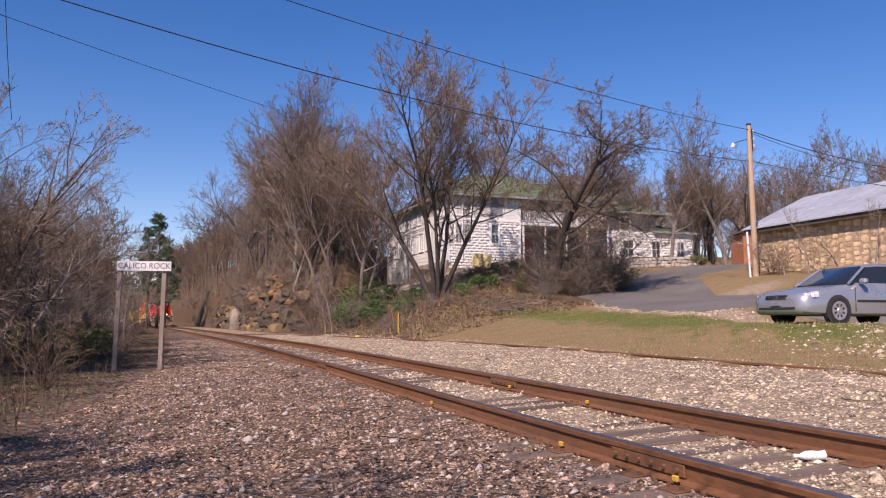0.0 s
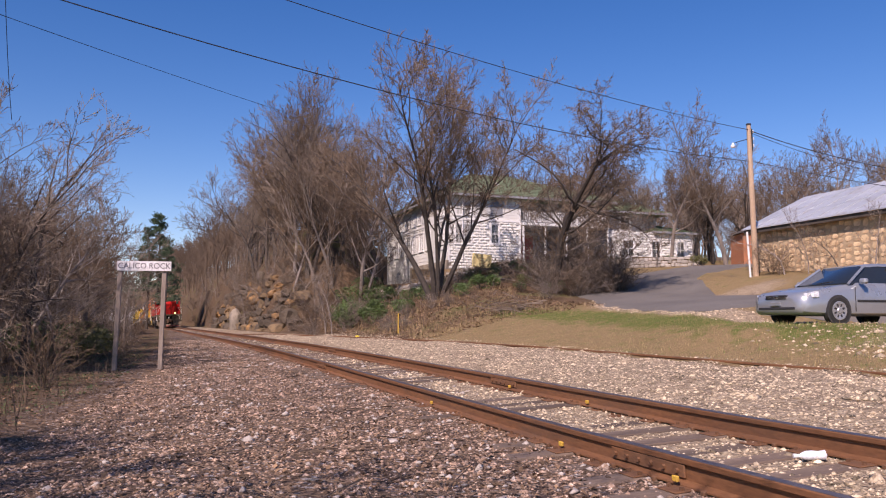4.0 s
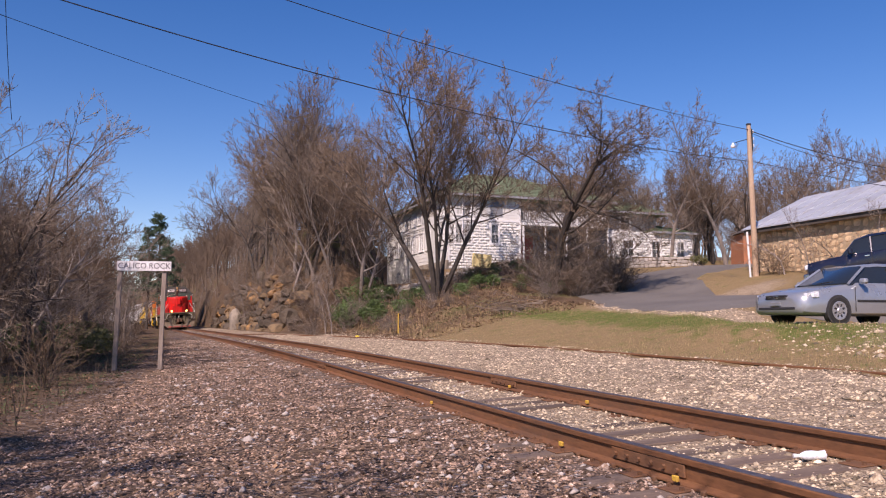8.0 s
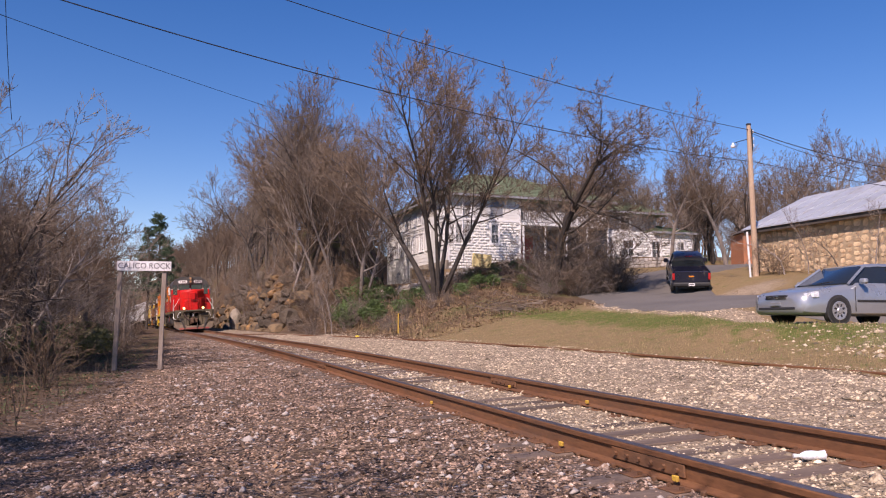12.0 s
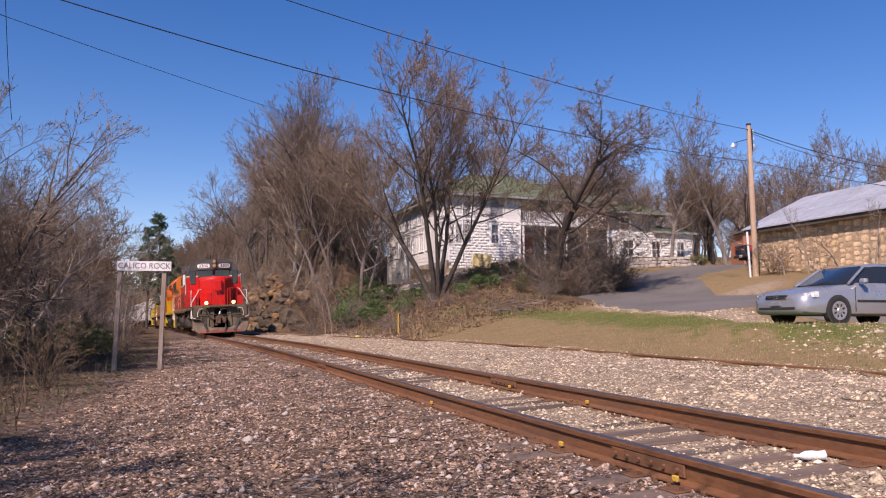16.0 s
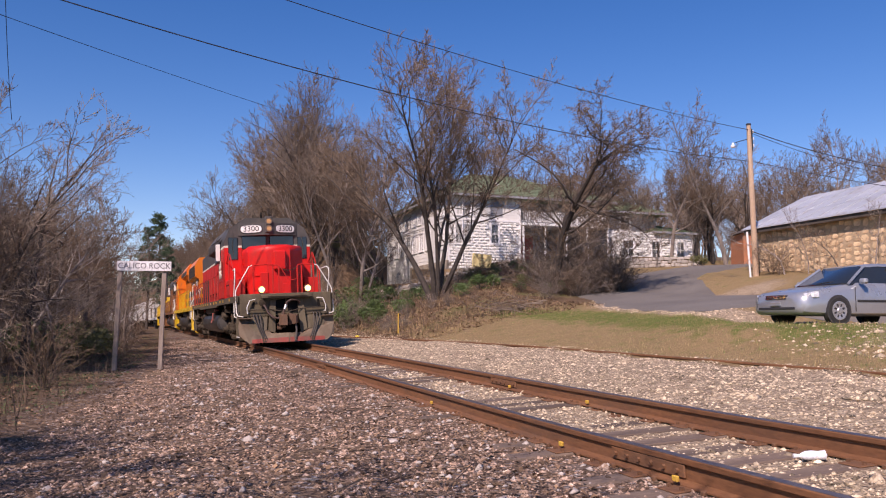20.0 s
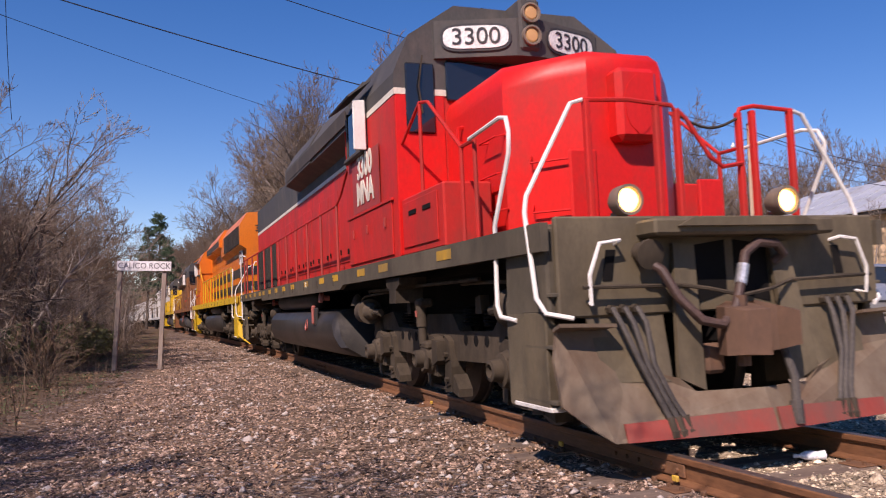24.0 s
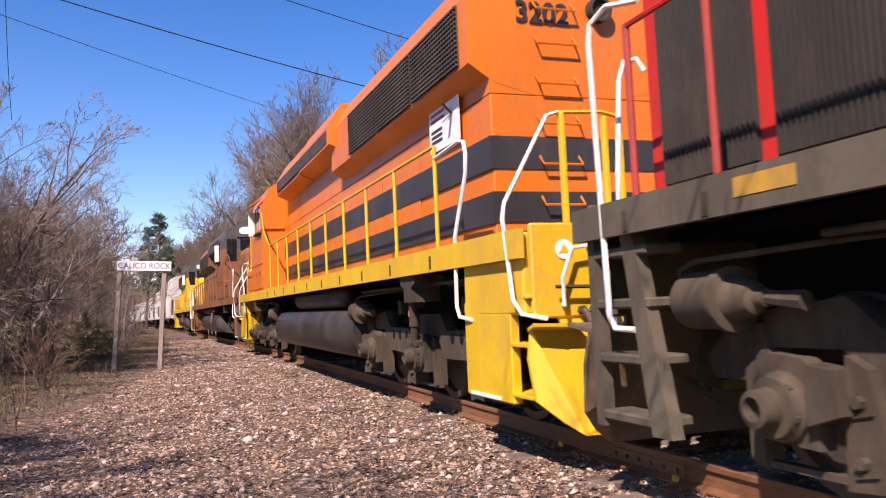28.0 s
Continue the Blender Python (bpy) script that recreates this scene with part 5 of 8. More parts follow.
# end wall stones
z = -0.3
while z < 2.7:
    h = rr.uniform(0.22, 0.36)
    xv = 0.0
    while xv < 4.0:
        w = rr.uniform(0.3, 0.7)
        o = part("stone", Geo().box(0.01, w - 0.01, -0.1, 0.05 + rr.uniform(0, 0.03), 0.01, h - 0.01, 0.03), M_SANDSTONE, barn)
        o.matrix_basis = pose(xv, by1, z)
        xv += w
    z += h
roof_o = part("roof", Geo().add([(-0.5, by0 - 0.5, 2.62), (-0.5, by1 + 0.5, 2.62), (3.8, by1 + 0.5, 4.6), (3.8, by0 - 0.5, 4.6), (8.0, by1 + 0.5, 2.62), (8.0, by0 - 0.5, 2.62), (-0.5, by0 - 0.5, 2.56), (-0.5, by1 + 0.5, 2.56), (3.8, by1 + 0.5, 4.54), (3.8, by0 - 0.5, 4.54), (8.0, by1 + 0.5, 2.56), (8.0, by0 - 0.5, 2.56)], [(0, 3, 2, 1), (3, 5, 4, 2), (6, 7, 8, 9), (9, 8, 10, 11), (0, 1, 7, 6), (1, 2, 8, 7), (2, 4, 10, 8), (4, 5, 11, 10), (5, 3, 9, 11), (3, 0, 6, 9)]), M_TIN, barn)
for k in range(22):
    yv = by0 + k * 1.0
    part("roof_seam", Geo().add([(-0.5, yv, 2.63), (-0.5, yv + 0.05, 2.63), (3.8, yv + 0.05, 4.61), (3.8, yv, 4.61), (-0.5, yv, 2.66), (-0.5, yv + 0.05, 2.66), (3.8, yv + 0.05, 4.64), (3.8, yv, 4.64)], [(4, 5, 6, 7), (0, 4, 7, 3), (1, 2, 6, 5), (0, 1, 5, 4), (2, 3, 7, 6)]), M_TIN, roof_o)
# Eave's shade added as a dark strip along the wall top
part("eave_shadow_board", Geo().box(-0.42, -0.36, by0, by1 + 0.4, 2.36, 2.56), M_BARK_DARK, barn, "dark strip standing in for the shade under the eaves")
shed = thing("shed", "small rust-orange shed behind the road", "shed", m=pose(33.4, 43.6, ground_at(33.4, 43.6) - 0.1, 0, 0, -20))
part("wall", Geo().box(-0.9, 0.9, -1.2, 1.2, 0, 2.1, 0.02), stuff_mat("rust_orange_board", (0.42, 0.17, 0.08), (0.36, 0.14, 0.07), 0.8, s1=2, s2=20, bump=0.1), shed)
part("roof", Geo().prism([(-1.1, 2.1), (1.1, 2.1), (0, 2.6)], -1.4, 1.4), M_BARK_DARK, shed)

# ---------------------------------------------------------------- pole and wires
px0, py0 = 23.75, 32.05
pz0 = ground_at(px0, py0)
pole = thing("utility_pole", "leaning brown wooden utility pole beside the road", "utility pole", m=pose(px0, py0, pz0, 0, -1.0, 0))
part("shaft", Geo().tube([(0, 0, -0.5), (0, 0, 7.6)], 0.15, 12, 0.105), M_POLE, pole, smooth=True)
part("pole_cap", Geo().lathe((0, 0, 7.58), (0, 0, 1), [(0, 0.13), (0.06, 0.13), (0.08, 0.1)], 10), M_CABLE, pole)
part("insulator_rack", Geo().box(0.1, 0.2, -0.04, 0.04, 6.3, 7.4, 0.01), M_CABLE, pole)
for z in (6.5, 6.85, 7.2):
    part("insulator", Geo().lathe((0.24, 0, z), (0, 0, 1), [(0, 0.04), (0.03, 0.06), (0.06, 0.035), (0.09, 0.06), (0.12, 0.04)], 10), M_TRIM, pole, smooth=True)
guard = thing("guy_wire_guard", "white plastic guy wire guard beside the utility pole", "guy guard", m=pose(px0 - 0.42, py0 - 0.1, ground_at(px0 - 0.42, py0 - 0.1), 0, -3, 0))
part("tube", Geo().tube([(0, 0, -0.1), (0, 0, 2.25)], 0.05, 8), M_TRIM, guard)
lampo = thing("street_lamp", "small white-shaded street lamp on a thin bracket", "street lamp", m=pose(px0, py0, pz0, 0, 0, 0))
part("bracket", Geo().tube([(-0.1, 0, 6.9), (-0.6, 0.1, 6.75), (-0.98, 0.15, 6.62)], 0.018, 6), M_CABLE, lampo)
part("shade", Geo().lathe((-1.0, 0.15, 6.4), (0, 0, 1), [(0, 0.11), (0.08, 0.12), (0.16, 0.06), (0.24, 0.05)], 12), M_TRIM, lampo, smooth=True)


def wire(label, a, b, sag, r, n=40):
    a, b = Vector(a), Vector(b)
    o = part("overhead_wire", Geo().tube([a.lerp(b, k / n) - Vector((0, 0, sag * 4 * (k / n) * (1 - k / n))) for k in range(n + 1)], r, 5), M_CABLE)
    return tagged(o, label, "wire", "overhead wires")


top = Vector((px0 - 0.12, py0, pz0))
wire("black overhead wire from the pole top", top + Vector((0, 0, 7.35)), (-8.8, 19.4, 10.45), 0.5, 0.014)
wire("thick black overhead cable from the pole", top + Vector((0.02, 0, 5.75)), (-10.7, 21.0, 9.62), 0.8, 0.018)
wire("thin grey overhead wire high over the track", (-11.9, 24.8, 10.45), (16.4, 67.0, 16.3), 0.3, 0.012)
wire("twisted overhead cable leaving the pole", top + Vector((0.1, 0, 7.3)), (31.8, 27.2, 7.7), 0.35, 0.022)
wire("black overhead wire leaving the pole", top + Vector((0.1, 0, 7.2)), (27.8, 24.2, 6.55), 0.35, 0.014)
wire("black overhead cable leaving the pole", top + Vector((0.1, 0, 5.75)), (28.3, 23.4, 5.95), 0.15, 0.016)
wire("thin drooping wire among the trackside trees", (-6.15, 11.8, 5.5), (-6.3, 13.8, 4.0), 0.15, 0.005)

# ---------------------------------------------------------------- rock face and rubble beside the line
def boulder(seed, sx, sy, sz):
    r = random.Random(seed)
    bm = bmesh.new()
    bmesh.ops.create_icosphere(bm, subdivisions=2, radius=1)
    for v in bm.verts:
        n = v.co.copy()
        k = max(abs(n.x), abs(n.y), abs(n.z))
        v.co = n / k ** 0.75
        v.co *= 1 + 0.22 * noise.noise(n * 1.7 + Vector((seed, 0, 0))) + 0.08 * noise.noise(n * 4 + Vector((0, seed, 0)))
        v.co = Vector((v.co.x * sx, v.co.y * sy, v.co.z * sz))
    me = bpy.data.meshes.new("rock")
    bm.to_mesh(me)
    bm.free()
    return me


rock_meshes = [boulder(s, 1.0, 1.0, 1.0) for s in range(9)]
for i, me in enumerate(rock_meshes):
    me.materials.append((M_ROCK, M_ROCK_DARK, M_ROCK_OCHRE, M_ROCK_DARK, M_ROCK, M_ROCK_DARK)[i % 6])
face = thing("rock_face", "layered ochre, grey and dark sandstone face beside the track", "rock face")
rr = random.Random(44)
yv = 53.5
while yv < 96:
    step = rr.uniform(0.9, 1.9) * (1.0 if yv < 72 else 1.5)
    top_z = float(np.interp(yv, [53.5, 60, 80, 96], [1.2, 4.0, 3.6, 2.4])) + 0.6 * math.sin(yv * 0.9)
    z = -0.2
    while z < top_z:
        h = rr.uniform(0.35, 0.95)
        if rr.random() < 0.74:
            x = float(track_x(yv)) + 4.3
            while x < 9 and ground_at(x, yv) < float(track_z(yv)) + z:
                x += 0.1
            x += rr.uniform(0.05, 0.32)
            o = part("rock", rock_meshes[rr.randrange(9)], None, face)
            o.matrix_basis = Matrix.Translation((x, yv + rr.uniform(-0.3, 0.3), float(track_z(yv)) + z + h / 2)) @ pose(0, 0, 0, rr.uniform(-9, 9), rr.uniform(-10, 10), rr.uniform(-22, 22)) @ Matrix.Diagonal((rr.uniform(0.35, 0.6), step * rr.uniform(0.36, 0.62), h * rr.uniform(0.42, 0.6), 1))
        z += h
    yv += step * 0.8
pillar = thing("rock_pillar", "upright pale grey rock pillar at the foot of the cut", "rock", m=pose(float(track_x(74)) + 3.9, 74, ground_at(float(track_x(74)) + 3.9, 74) + 0.45))
part("rock", boulder(91, 0.45, 0.55, 1.35), M_ROCK_GREY, pillar)

# stakes, bottle, brush pile
st = thing("marker_stake", "thin yellow wooden marker stake on the bank", "stake", m=pose(6.6, 36.2, ground_at(6.6, 36.2)))
part("stake", Geo().box(-0.025, 0.025, -0.02, 0.02, -0.1, 0.95, 0.004), M_CLIP, st)
bag = thing("litter", "small scrap of yellow plastic on the gravel", "litter", m=pose(4.5, 35.6, ground_at(4.5, 35.6)))
part("scrap", Geo().box(-0.09, 0.09, -0.06, 0.06, 0, 0.11, 0.04), stuff_mat("yellow_plastic", (0.8, 0.66, 0.04), (0.75, 0.6, 0.04), 0.4, s1=4, s2=30, bump=0), bag)
bottle = thing("plastic_bottle", "crushed clear-white plastic bottle lying between the rails", "bottle", m=bed_frame(4.75) @ pose(0.48, 0, -0.185, 0, 0, 65))
part("bottle_body", Geo().lathe((0, -0.1, 0.035), (0, 1, 0), [(0, 0.02), (0.01, 0.036), (0.06, 0.031), (0.1, 0.037), (0.15, 0.034), (0.19, 0.014), (0.22, 0.014)], 12), stuff_mat("milky_plastic", (0.72, 0.76, 0.8), (0.85, 0.88, 0.9), 0.15, s1=8, s2=40, bump=0.1), bottle, smooth=True)
part("cap", Geo().lathe((0, 0.115, 0.035), (0, 1, 0), [(0, 0.016), (0.02, 0.016)], 10), M_TRIM, bottle)
pile = thing("brush_pile", "heap of cut dead branches at the foot of the bank", "brush pile", m=pose(11.0, 33.6, ground_at(11.0, 33.6)))
rr = random.Random(52)
for i in range(70):
    a, l = rr.uniform(0, 6.28), rr.uniform(0.7, 1.9)
    c = Vector((rr.gauss(0, 0.7), rr.gauss(0, 0.5), 0.05 + abs(rr.gauss(0, 0.3))))
    d = Vector((math.cos(a), math.sin(a), rr.gauss(0, 0.25))).normalized() * l / 2
    part("branch", Geo().tube([c - d, c + Vector((0, 0, rr.uniform(0, 0.1))), c + d], rr.uniform(0.012, 0.03), 4, 0.006, caps=False), M_TWIG_PALE if i % 3 else M_TWIG, pile, fix=False)

# ---------------------------------------------------------------- road vehicles
def carpaint(name, c, c2, metal=0.5):
    return stuff_mat(name, c, c2, 0.3, metal=metal, s1=1.5, s2=60, bump=0, dirt=(0.3, 0.25, 0.2), dirt_amount=0.12, fine=0.04, coat=0.7)


M_SILVER = carpaint("silver_blue_paint", (0.35, 0.375, 0.40), (0.39, 0.415, 0.44))
M_NAVY = carpaint("dark_navy_paint", (0.012, 0.014, 0.03), (0.016, 0.018, 0.036), 0.3)
M_CARGLASS = glass_mat("car_glass", (0.02, 0.025, 0.028), 0.03)
M_TYRE = stuff_mat("tyre_rubber", (0.018, 0.018, 0.018), (0.03, 0.028, 0.026), 0.8, s1=6, s2=60, bump=0.2)
M_RIM = stuff_mat("wheel_cover", (0.5, 0.5, 0.5), (0.6, 0.6, 0.6), 0.35, metal=0.7, s1=5, s2=50, bump=0)
M_CHROME = stuff_mat("chrome", (0.75, 0.76, 0.78), (0.7, 0.71, 0.73), 0.12, metal=1.0, s1=5, s2=50, bump=0)
M_LENS = glass_mat("clear_lamp_lens", (0.7, 0.72, 0.74), 0.08)
M_AMBER = glass_mat("amber_lens", (0.7, 0.25, 0.03), 0.1)
M_REDLENS = glass_mat("red_lens", (0.45, 0.02, 0.02), 0.1)
M_PLASTIC = stuff_mat("black_trim_plastic", (0.025, 0.025, 0.026), (0.035, 0.035, 0.036), 0.55, s1=5, s2=50, bump=0)


def body_rings(stations):
    """Cross-sections along the length: (y, half width, sill z, belt z, belt half width, top z, top half width)."""
    rings = []
    for y, hw, z0, zb, wb, zt, wt in stations:
        half = [(hw * 0.86, z0), (hw * 0.97, z0 + 0.06), (hw, z0 + (zb - z0) * 0.45), (wb, zb), (wb * 0.6 + wt * 0.4, zb + (zt - zb) * 0.45), (wt, zt - (zt - zb) * 0.06), (wt * 0.75, zt)]
        rings.append([(x, y, z) for x, z in half] + [(-x, y, z) for x, z in half[::-1]])
    return rings


def wheel(parent, x, y, r, w, spokes, rows=None, name="wheel"):
    s = 1 if x > 0 else -1
    wo = part(name, Geo().lathe((-s * 0.02, 0, 0), (s, 0, 0), [(0, r * 0.6), (0, r * 0.9), (0.02, r), (w - 0.02, r), (w, r * 0.94), (w + 0.004, r * 0.68), (w - 0.02, r * 0.66)], 32), M_TYRE, parent, "black tyre", smooth=True)
    wo.matrix_basis = pose(x - s * w, y, r)
    rim = Geo().lathe((s * (w - 0.035), 0, 0), (s, 0, 0), [(0, r * 0.67), (0.02, r * 0.67), (0.025, r * 0.6), (0.012, r * 0.5), (0.018, r * 0.22), (0.035, r * 0.17), (0.035, 0.01)], 32)
    part("rim", rim, M_RIM, wo, "silver wheel cover", smooth=True)
    for k in range(spokes):
        a = 2 * math.pi * (k + 0.5) / spokes
        part("rim_slot", Geo().box(min(s * (w - 0.03), s * (w - 0.008)), max(s * (w - 0.03), s * (w - 0.008)), r * 0.4 - 0.035, r * 0.4 + 0.035, -0.022, 0.022, 0.008).moved(Matrix.Rotation(a, 4, "X")), M_PLASTIC, wo)
    return wo


def make_sedan(m):
    """Four-door saloon; nose towards -y, z from the ground."""
    t = thing("sedan_car", "silver-blue four-door saloon parked on the grass verge", "car", m=m)
    st = [(-2.36, 0.62, 0.30, 0.50, 0.60, 0.62, 0.52), (-2.28, 0.78, 0.24, 0.58, 0.76, 0.70, 0.66), (-2.1, 0.86, 0.22, 0.64, 0.84, 0.76, 0.72), (-1.6, 0.89, 0.2, 0.72, 0.87, 0.84, 0.76), (-1.0, 0.893, 0.2, 0.8, 0.87, 0.93, 0.78), (-0.72, 0.893, 0.2, 0.84, 0.87, 0.97, 0.8), (0.9, 0.893, 0.2, 0.88, 0.87, 0.96, 0.8), (1.75, 0.89, 0.22, 0.9, 0.86, 1.0, 0.76), (2.2, 0.86, 0.26, 0.88, 0.82, 0.98, 0.7), (2.4, 0.78, 0.34, 0.8, 0.74, 0.9, 0.62)]
    body = part("body", Geo().loft(body_rings(st)), M_SILVER, t, smooth=True)
    # greenhouse
    gh = []
    for y, wb, zb, wt, zt in ((-1.02, 0.8, 0.92, 0.79, 0.95), (-0.36, 0.8, 0.92, 0.60, 1.37), (0.1, 0.8, 0.92, 0.595, 1.43), (0.9, 0.8, 0.92, 0.59, 1.42), (1.3, 0.8, 0.93, 0.6, 1.36), (1.95, 0.78, 0.96, 0.72, 1.0)):
        gh.append([(wb, y, zb), (wt + 0.03, y, zt - 0.05), (wt - 0.06, y, zt), (-wt + 0.06, y, zt), (-wt - 0.03, y, zt - 0.05), (-wb, y, zb)])
    part("cabin_glass", Geo().loft(gh), M_CARGLASS, t, smooth=True)
    part("roof", Geo().loft([[(0.53, -0.34, 1.385), (-0.53, -0.34, 1.385), (-0.6, -0.34, 1.34), (0.6, -0.34, 1.34)], [(0.56, 0.1, 1.445), (-0.56, 0.1, 1.445), (-0.64, 0.1, 1.37), (0.64, 0.1, 1.37)], [(0.55, 0.95, 1.43), (-0.55, 0.95, 1.43), (-0.63, 0.95, 1.36), (0.63, 0.95, 1.36)], [(0.5, 1.38, 1.36), (-0.5, 1.38, 1.36), (-0.58, 1.38, 1.3), (0.58, 1.38, 1.3)]]), M_SILVER, t, smooth=True)
    for s in (-1, 1):
        part("pillar", Geo().tube([(s * 0.81, -1.02, 0.93), (s * 0.655, -0.37, 1.355)], 0.032, 6), M_SILVER, t)
        part("pillar", Geo().tube([(s * 0.83, 0.42, 0.92), (s * 0.66, 0.42, 1.39)], 0.03, 6), M_PLASTIC, t)
        part("pillar", Geo().tube([(s * 0.8, 1.9, 0.97), (s * 0.66, 1.35, 1.31)], 0.05, 6), M_SILVER, t)
        part("pillar", Geo().tube([(s * 0.83, 1.25, 0.92), (s * 0.66, 1.12, 1.38)], 0.022, 6), M_PLASTIC, t)
        mi = part("door_mirror", Geo().box(min(s * 0.86, s * 1.06), max(s * 0.86, s * 1.06), -0.78, -0.64, 0.93, 1.06, 0.04), M_SILVER, t)
        part("rub_strip", Geo().box(min(s * 0.885, s * 0.91), max(s * 0.885, s * 0.91), -0.85, 0.35, 0.52, 0.57, 0.008), M_PLASTIC, t)
        part("rub_strip", Geo().box(min(s * 0.885, s * 0.91), max(s * 0.885, s * 0.91), 0.4, 1.2, 0.52, 0.57, 0.008), M_PLASTIC, t)
        for yv in (0.2, 1.15):
            part("door_handle", Geo().box(min(s * 0.87, s * 0.915), max(s * 0.87, s * 0.915), yv - 0.09, yv + 0.09, 0.79, 0.83, 0.012), M_SILVER, t)
        for yv in (-0.9, 0.38, 1.27):
            part("door_gap", Geo().box(min(s * 0.886, s * 0.896), max(s * 0.886, s * 0.896), yv - 0.006, yv + 0.006, 0.3, 0.86), M_PLASTIC, t)
        part("headlamp", Geo().loft([[(s * 0.36, -2.325, 0.56), (s * 0.78, -2.22, 0.56), (s * 0.8, -2.2, 0.7), (s * 0.38, -2.29, 0.69)], [(s * 0.38, -2.2, 0.56), (s * 0.82, -1.9, 0.6), (s * 0.82, -1.9, 0.76), (s * 0.38, -2.1, 0.74)]]), M_LENS, t)
        part("indicator", Geo().box(min(s * 0.8, s * 0.875), max(s * 0.8, s * 0.875), -2.12, -1.92, 0.6, 0.7, 0.02), M_LENS, t)
        part("tail_lamp", Geo().box(min(s * 0.5, s * 0.8), max(s * 0.5, s * 0.8), 2.3, 2.42, 0.68, 0.86, 0.02), M_REDLENS, t)
        for yv in (-1.4, 1.315):
            # Dark disc proud of the flank stands in for the shaded wheel opening
            part("wheel_arch", Geo().lathe((s * 0.76, yv, 0.32), (s, 0, 0), [(0, 0.355), (0.137, 0.355), (0.138, 0.01)], 28), M_DARK, t, smooth=True)
            wheel(t, s * 0.925, yv, 0.318, 0.19, 8)
    g = Geo().box(-0.34, 0.34, -2.37, -2.3, 0.57, 0.68, 0.02)
    gr = part("grille", g, M_PLASTIC, t)
    for z in (0.595, 0.625, 0.655):
        part("grille_bar", Geo().box(-0.33, 0.33, -2.378, -2.36, z - 0.006, z + 0.006), M_CHROME, gr)
    part("grille_badge", Geo().box(-0.06, 0.06, -2.385, -2.37, 0.59, 0.66, 0.015), M_CHROME, gr)
    part("lower_intake", Geo().box(-0.6, 0.6, -2.37, -2.28, 0.32, 0.42, 0.03), M_PLASTIC, t)
    part("plate_bracket", Geo().box(-0.16, 0.16, -2.395, -2.37, 0.43, 0.52, 0.01), M_SILVER, t)
    part("wiper", Geo().tube([(-0.4, -1.03, 0.965), (0.3, -0.93, 1.01)], 0.008, 4), M_PLASTIC, t)
    return t


CAR = Matrix.Translation((11.85, 15.0, ground_at(11.85, 15.0) - 0.01)) @ pose(0, 0, 0, 0, 0, -90)
sedan = make_sedan(CAR)


